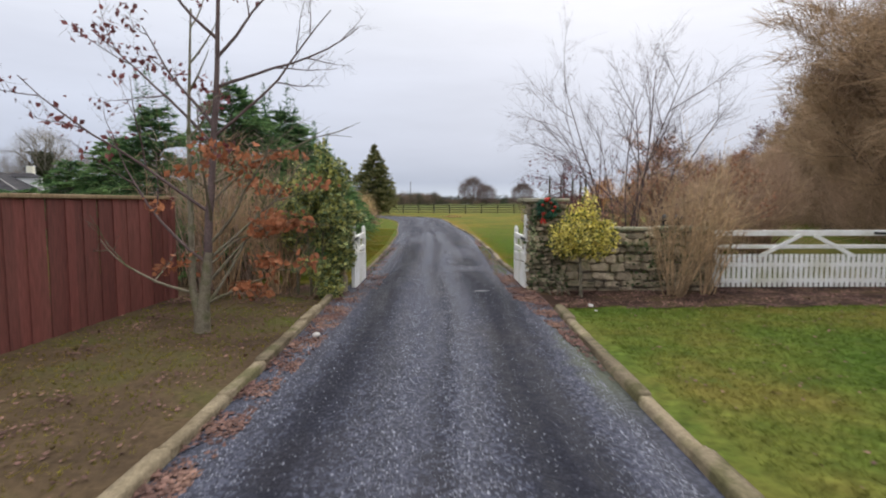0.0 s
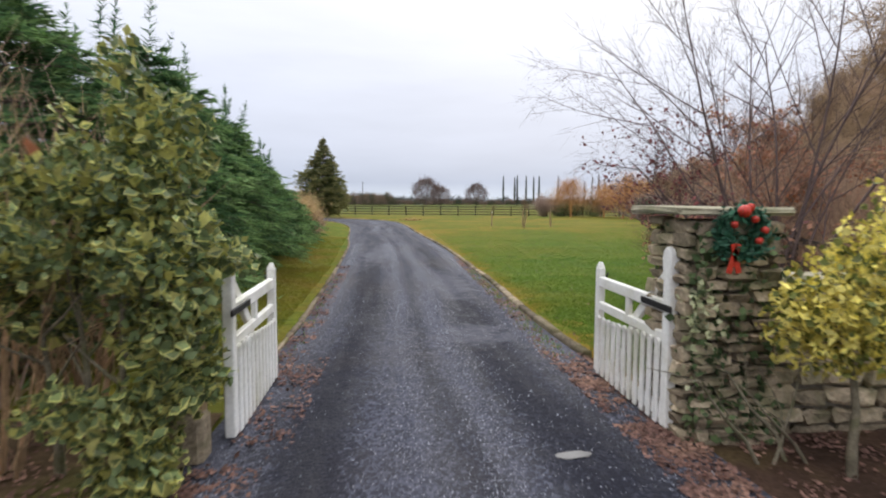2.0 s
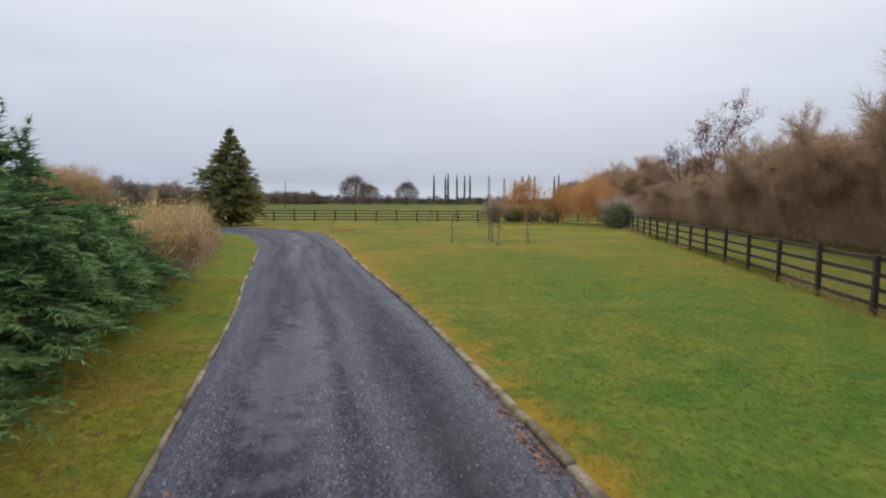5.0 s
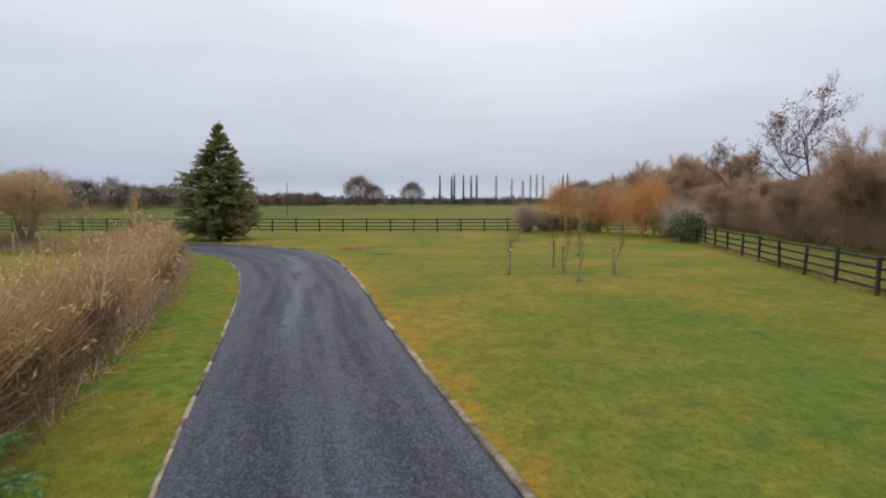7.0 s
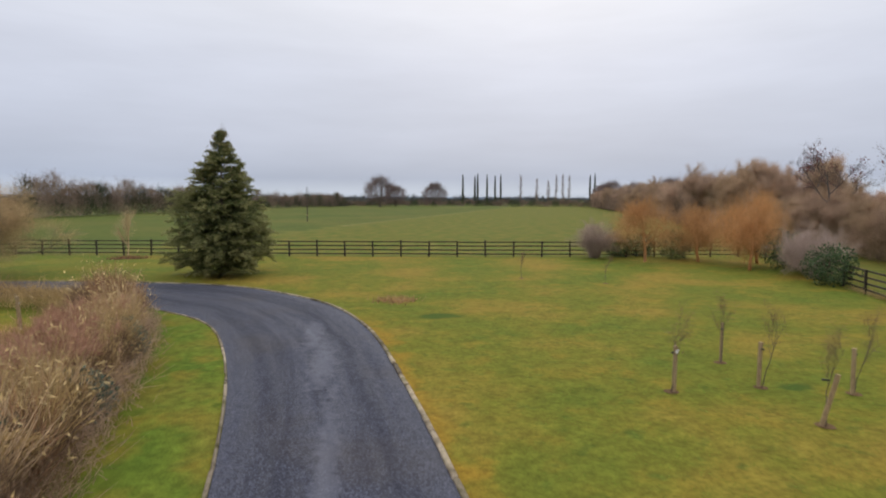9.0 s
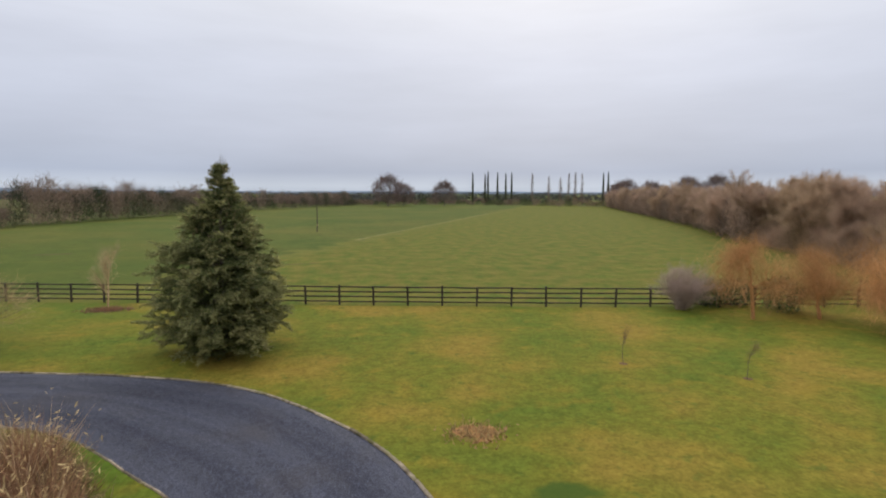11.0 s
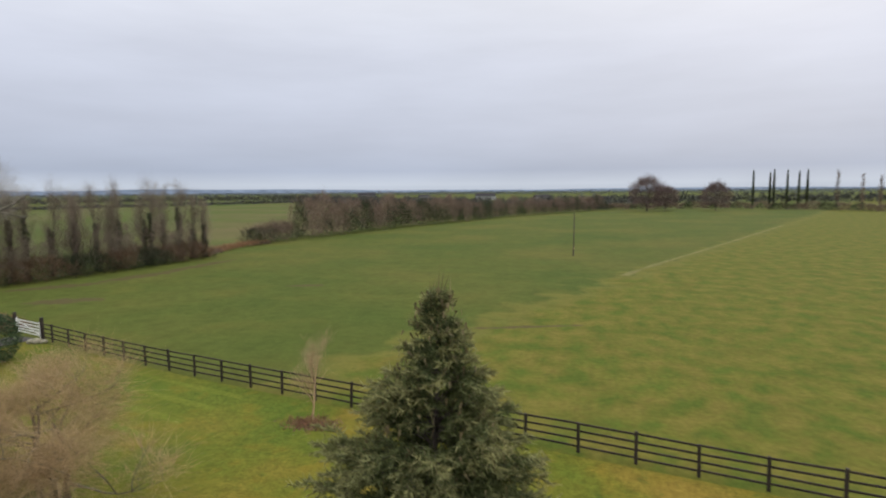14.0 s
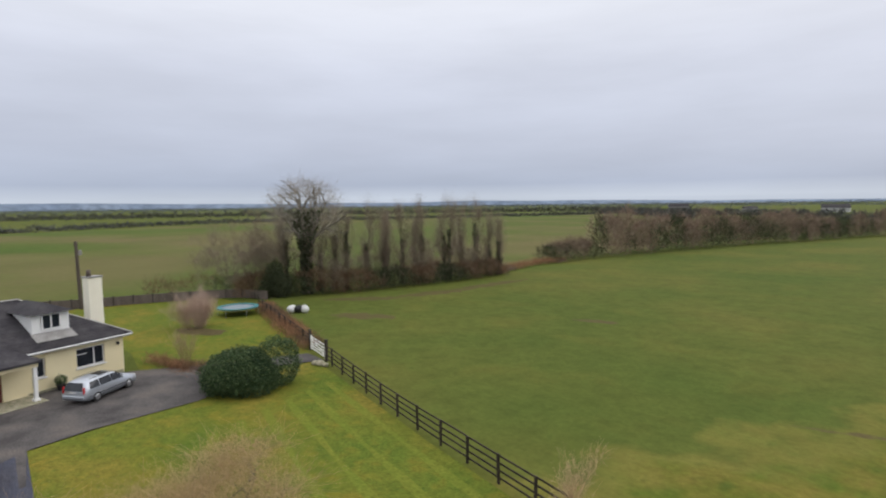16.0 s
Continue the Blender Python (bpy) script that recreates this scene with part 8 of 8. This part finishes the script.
# garden shrubs
shrub("bare_shrub", "round leafless pinkish-brown shrub on the back lawn", 2.9, 2.6, 491, M["pinktwig"], pose(-61.8, 87.2, 0), 40, 20, 0.8, 0.009, 1.1, "shrub", "garden shrubs")
shrub("bare_shrub", "small leafless shrub in the border by the yard", 2.4, 0.8, 492, M["twig"], pose(-50.3, 82.0, 0), 14, 5, 0.5, 0.009, 0.7, "shrub", "garden shrubs")
hedgerow("border_plants", "low red-brown border plants along the yard", [(-52.5, 80.4), (-50, 81), (-47.4, 82.4)], 0.5, 0.8, 93, 260, ("drystem", "bramble"), 0.4, 0.03, 0.4, 0.4)
hedgerow("overgrown_fence", "brown dead growth along the fence beyond the field gate", [(-47, 90.6), (-56, 93.2), (-67, 96.6)], 0.7, 1.5, 94, 420, ("drystem", "bramble"), 0.5, 0.03, 0.5, 0.5)
hedgerow("hedge", "bare tangled hedge behind the garden", [(-78, 99), (-84, 98), (-86, 90)], 2.4, 2.0, 95, 160, ("bramble", "hedgegreen"), 1.0, 0.035)
thicket = bare_tree("hedge_tree", "bare olive-brown thicket tree beside the ash", 10.4, 493, M["midbark"], M["rowtwig"], pose(-77.5, 100.0, 0), 0.85, 3, 5, 7, 0.9, 0.014, 3, 0.09, 0, 0.06, None, 0, "tree", "thicket trees", 0.15, 0.65, 4)
for x, y, s_ in ((-80.5, 98.5, 0.85), (-75.2, 102.6, 0.85), (-71.5, 108.5, 0.62), (-70.0, 115.5, 0.66), (-69.2, 123.5, 0.68), (-68.4, 131.0, 0.68)):
    copy_thing(thicket, pose(x, y, 0, 0, 0, 70 * x)).scale = (s_, s_, s_)
leafy_bush("ivy_thicket", "tall dark ivy-covered thicket beside the ash", [(0, 0, 2.4, 1.2, 2.3), (0.8, 0.5, 1.4, 1.3, 1.5), (-0.4, -0.5, 1.3, 1.1, 1.4)], 4200, 0.15, 494, (("leaves", "hedgegreen", 100),), pose(-73.2, 101.2, 0))
# farm buildings far off on the skyline
for i, (x, y, w, h, a_) in enumerate(((-2, 470, 12, 4, 10), (-60, 640, 16, 3.5, 30), (-130, 700, 22, 4, 5), (-210, 720, 14, 3.5, 40), (20, 520, 9, 4, 60), (-320, 800, 24, 5, 20))):
    t = thing("farmhouse" if i % 2 == 0 else "farm_shed", "white farmhouse far off among the fields" if i % 2 == 0 else "grey farm shed far off among the fields", "building", pose(x, y, 0, 0, 0, a_))
    part("wall", box(w, w * 0.5, h, (0, 0, 0)), M["farwall"] if i % 2 == 0 else M["lead"], t)
    part("roof", prism([(-w / 2 - 0.3, -w / 4 - 0.3, h), (w / 2 + 0.3, -w / 4 - 0.3, h), (w / 2 + 0.3, w / 4 + 0.3, h), (-w / 2 - 0.3, w / 4 + 0.3, h), (-w / 2 - 0.3, 0, h + w * 0.16), (w / 2 + 0.3, 0, h + w * 0.16)],
                      [(0, 1, 5, 4), (2, 3, 4, 5), (1, 2, 5), (3, 0, 4), (0, 3, 2, 1)]), M["slate"], t)
    for k in range(3):
        part("window", box(w * 0.1, 0.1, h * 0.3, (-w * 0.3 + w * 0.3 * k, -w * 0.25 - 0.03, h * 0.4)), M["glass"], t)

# ---- small ground cover: grass blades, fallen leaves, loose chippings ----
gr = np.random.default_rng(601)


def grass(name, label, areas, mat, z):
    b, t = [], []
    for poly, n, h in areas:
        xy = scatter(poly, n, gr)
        k = np.repeat(xy, 3, axis=0) + gr.normal(size=(3 * n, 2)) * 0.012
        p = np.column_stack([k, np.full(len(k), z)])
        b.append(p)
        t.append(p + gr.normal(size=p.shape) * [h * 0.55, h * 0.55, 0.0] + np.column_stack([np.zeros((len(p), 2)), h * gr.uniform(0.4, 1.1, len(p))]))
    v, f = blades(np.vstack(b), np.vstack(t), 0.006, gr)
    tagged(piece(name, mesh_of(name, v, f, mat)), label, "grass", kind="stuff")


grass("grass_blades", "short green front lawn grass blades", [([(2.25, 3.0), (2.25, 9.9), (9, 10.2), (9, 3.0)], 34000, 0.038)], M["frontblade"], 0.03)
# thick beside the gates, thinning out with distance
edge_y, edge_x = (12.6, 13.5, 24.0, 34.0, 42.0, 50.0), (4.6, 5.0, 8.5, 12.8, 16.3, 19.5)
grass("grass_blades", "short lawn grass blades", [([(2.2, 12.6), (1.9, y1), (float(np.interp(y1, edge_y, edge_x)), y1), (float(np.interp(y1, edge_y, edge_x)) - 1.0, y1 - 2.4), (4.9, 13.5)], n, 0.03)
                                                  for y1, n in ((17, 9000), (20, 9000), (24, 9000), (28, 9000), (33, 8000), (38, 8000), (43, 7000), (49, 7000))], M["blade"], 0.02)
grass("kerb_weeds", "small green weeds sprouting along the kerbs of the drive", [([(1.5, 13.4), (1.6, 21), (1.78, 21), (1.79, 13.4)], 420, 0.055), ([(-1.24, 13.4), (-1.36, 20), (-1.2, 20), (-1.05, 13.4)], 120, 0.045)], M["blade"], 0.05)
grass("verge_blades", "mossy verge grass blades", [([(-1.45, 12.8), (-1.65, 22), (-3.1, 22), (-2.9, 12.8)], 20000, 0.032), ([(-1.65, 22), (-2.3, 34), (-3.6, 34), (-3.1, 22)], 10000, 0.034),
                                              ([(-1.45, 3), (-1.45, 11), (-3.8, 11), (-4.1, 3)], 3500, 0.035)], M["vblade"], 0.025)


def litter(name, label, areas, size):
    pts = []
    for poly, n, z in areas:
        xy = scatter(poly, 3 * n, gr)
        drift = np.array([noise.noise((float(p) * 2.6, float(q) * 2.6, z)) + 0.6 * noise.noise((float(p) * 9, float(q) * 9, z)) for p, q in xy])
        xy = xy[np.argsort(-(drift + gr.normal(size=len(xy)) * 0.35))[:n]]
        pts.append(np.column_stack([xy, z + gr.uniform(0.0, 0.02, n)]))
    v, f = leaves(np.vstack(pts), size, gr, 1.5, 0.82)
    tagged(piece(name, mesh_of(name, v, f, M["litter"])), label, "leaves", kind="stuff")


litter("fallen_leaves", "brown fallen leaves drifted along the kerbs and beds", [
    ([(-1.16, 2.5), (-1.2, 8), (-1.28, 11.2), (-0.80, 11.4), (-0.85, 8), (-0.95, 2.5)], 4600, 0.055), ([(1.84, 6.5), (1.72, 8.6), (1.50, 11.2), (1.55, 13.2), (1.93, 13.2), (1.98, 10.7), (1.91, 8)], 3400, 0.06),
    ([(1.5, 10.4), (1.5, 13.6), (1.92, 13.6), (1.97, 10.4)], 1500, 0.065), ([(-1.1, 11.3), (-1.1, 13.5), (-0.7, 13.5), (-0.7, 11.3)], 420, 0.07),
    ([(2.1, 9.75), (9.5, 10.05), (9.5, 11.8), (2.2, 11.4)], 4200, 0.05), ([(-3.9, 3), (-3.9, 11.6), (-1.5, 11.6), (-1.5, 3)], 1300, 0.035), ([(-3.2, 5.2), (-3.0, 6.4), (-2.2, 6.2), (-2.4, 5.0)], 160, 0.04), ([(-3.7, 7.6), (-3.6, 9.6), (-3.1, 9.4), (-3.2, 7.4)], 220, 0.04), ([(-2.6, 4.0), (-2.4, 5.0), (-1.7, 4.6), (-1.8, 3.8)], 120, 0.04),
    ([(-3.8, 10.2), (-3.8, 12.2), (-1.5, 12.2), (-1.5, 10.4)], 1400, 0.04), ([(2.4, 4), (2.4, 10), (9, 10), (9, 4)], 460, 0.045),
    ([(4.2, 12.6), (6.4, 18), (9.5, 20.5), (11, 23), (6, 21), (3.6, 15)], 1900, 0.03), ([(2.1, 13), (2.1, 30), (6, 26), (4.5, 14)], 260, 0.03),
    ([(1.45, 13), (1.55, 18), (1.6, 24), (1.75, 24), (1.8, 13)], 1500, 0.055), ([(-1.25, 13), (-1.4, 22), (-1.15, 22), (-0.9, 13)], 1500, 0.055), ([(-3.0, 13), (-3.1, 24), (-1.6, 24), (-1.5, 13)], 160, 0.035)], 0.029)


def chippings():
    n = 210000
    y = 3.6 + 26 * gr.uniform(0, 1, n) ** 1.4
    a = gr.uniform(0.04, 0.96, n)
    drift = np.array([noise.noise((float(p) * 5.0, float(q) * 0.25, 0.0)) for p, q in zip(a[::6], y[::6])])
    wander = np.interp(y, np.sort(y[::6])[::400], drift[np.argsort(y[::6])][::400]) * 0.04
    band = (0.5 + 0.5 * np.cos((a + wander - 0.5) * 4 * np.pi)) * (1 - 0.75 * np.exp(-((a + wander - 0.5) / 0.05) ** 2))
    keep = gr.uniform(size=n) < 0.05 + 0.95 * band ** 1.8
    y, a = y[keep], a[keep]
    lx = np.interp(y, LEFT_KERB[:, 1][:110], LEFT_KERB[:, 0][:110])
    rx = np.interp(y, RIGHT_KERB[:, 1][:110], RIGHT_KERB[:, 0][:110])
    p = np.column_stack([lx + (rx - lx) * a, y, 0.045 + 0.05 * (1 - (2 * a - 1) ** 2)])
    n = len(p)
    s = gr.uniform(0.003, 0.009, n)[:, None, None]
    tet = np.array([[1, 0, -0.5], [-0.5, 0.87, -0.4], [-0.5, -0.87, -0.4], [0.1, 0.1, 0.8]])
    v = p[:, None] + (tet[None] + gr.normal(size=(n, 4, 3)) * 0.3) * s
    f = (np.arange(n) * 4)[:, None, None] + np.array([[0, 1, 3], [1, 2, 3], [2, 0, 3]])[None]
    tagged(piece("chippings", mesh_of("chippings", v.reshape(-1, 3), f.reshape(-1, 3), M["chip"])), "loose grey stone chippings on the drive", "gravel", kind="stuff")


chippings()
# a few pale stones by the kerbs
for i, (x, y, s_) in enumerate(((2.56, 10.03, 0.042), (-0.98, 8.1, 0.045), (2.55, 9.7, 0.022))):
    t = thing("white_stone", "small pale rounded stone by the kerb", "stone", pose(x, y, 0.03 if x > 2 else 0.065), "pale stones")
    bm = bmesh.new()
    bmesh.ops.create_icosphere(bm, subdivisions=2, radius=s_)
    for v in bm.verts:
        v.co *= 1 + 0.3 * noise.noise(v.co * 20 + Vector((i, 0, 0)))
        v.co.z = v.co.z * 0.7 + s_ * 0.5
    part("stone", bm, M["pebble"], t, smooth=True)


# worn patches
def blot(name, label, cx, cy, rx, ry, z, mat, seed, turn=0.0, category="patch"):
    bm = bmesh.new()
    n = 30
    vs = []
    for k in range(n):
        a = 2 * math.pi * k / n
        q = 1 + 0.35 * noise.noise((math.cos(a) * 1.5 + seed, math.sin(a) * 1.5, seed * 0.7)) + 0.12 * noise.noise((math.cos(a) * 6 + seed, math.sin(a) * 6, 0))
        x_, y_ = math.cos(a) * rx * q, math.sin(a) * ry * q
        c_, s_ = math.cos(turn), math.sin(turn)
        vs.append(bm.verts.new((cx + x_ * c_ - y_ * s_, cy + x_ * s_ + y_ * c_, z)))
    bm.faces.new(vs)
    tagged(piece(name, from_bm(name, bm, mat)), label, category, kind="structure")


blot("earth_patch", "bare reddish earth patch in the lawn", 1.3, 60.0, 0.62, 0.62, 0.030, M["rustearth"], 3.1)
blot("earth_patch", "bare oval bed in the back lawn", -60.0, 86.8, 2.6, 1.3, 0.045, M["mud"], 7.7, 0.5)


def strip(name, label, line, w, z, mat):
    p = smooth_line(line, 1.5)
    d = np.gradient(p, axis=0)
    d /= np.linalg.norm(d, axis=1, keepdims=True)
    nrm = np.column_stack([d[:, 1], -d[:, 0]])
    ww = np.array([w * (0.7 + 0.6 * noise.noise((i * 0.31, w, 0.0))) for i in range(len(p))])[:, None]
    a, b = p - nrm * ww / 2, p + nrm * ww / 2
    v = np.vstack([np.column_stack([a, np.full(len(a), z)]), np.column_stack([b, np.full(len(b), z)])])
    n = len(p)
    f = [(i, i + 1, n + i + 1, n + i) for i in range(n - 1)]
    tagged(piece(name, mesh_of(name, v, f, mat)), label, "track", kind="structure")


strip("worn_track", "pale worn track across the pasture", [(-1.5, 129.6), (2, 138.4), (14, 165), (26.4, 192.9), (45, 235)], 1.1, 0.035, M["straw_turf"])

for k in range(6):
    o_ = 1.3 + 1.7 * k
    strip("mown_stripe", "paler mown stripe in the lawn beside the rail fence", [(-22 - 0.4 * k, 84.1 - o_), (-30, 85.9 - o_), (-39 + 0.6 * k, 88.0 - o_)], 0.6, 0.028, M["stripe"])
# smooth worn patches where the tar shows
blot("worn_patch", "small damp hollow in the drive", 1.05, 11.15, 0.11, 0.05, 0.0925, M["wet_tar"], 4.1, 0.1)


def weeds(name, label, cx, cy, rx, ry, n, seed, mats=("litter", "drystem")):
    """Dead weeds and leaves, thick in the middle and thinning outwards."""
    r = np.random.default_rng(seed)
    p = np.column_stack([cx + r.normal(size=n) * rx * 0.5, cy + r.normal(size=n) * ry * 0.5, np.full(n, 0.03)])
    t = thing(name, label, "weeds", kind="stuff")
    piece("leaves", mesh_of("leaves", *leaves(p, 0.07, r, 1.5, 0.5), M[mats[0]]), t)
    q = p[: n // 2]
    piece("stalks", mesh_of("stalks", *blades(q, q + r.normal(size=q.shape) * [0.12, 0.12, 0.03] + [0, 0, 0.22], 0.03, r), M[mats[1]]), t)


weeds("weed_patch", "brown dead weeds round the foot of the young tree", -17.0, 80.7, 1.3, 0.7, 900, 91)
weeds("weed_patch", "brown dead weeds at the edge of the yard", -49.5, 81.3, 2.4, 0.8, 1500, 92)
weeds("weed_patch", "reddish dead leaves on the worn patch in the lawn", 1.3, 60.0, 0.9, 0.7, 420, 93, ("drystem", "straw"))
weeds("weed_patch", "fallen leaves under the copper beeches", 4.4, 14.9, 0.7, 1.4, 900, 94, ("litter", "drystem"))
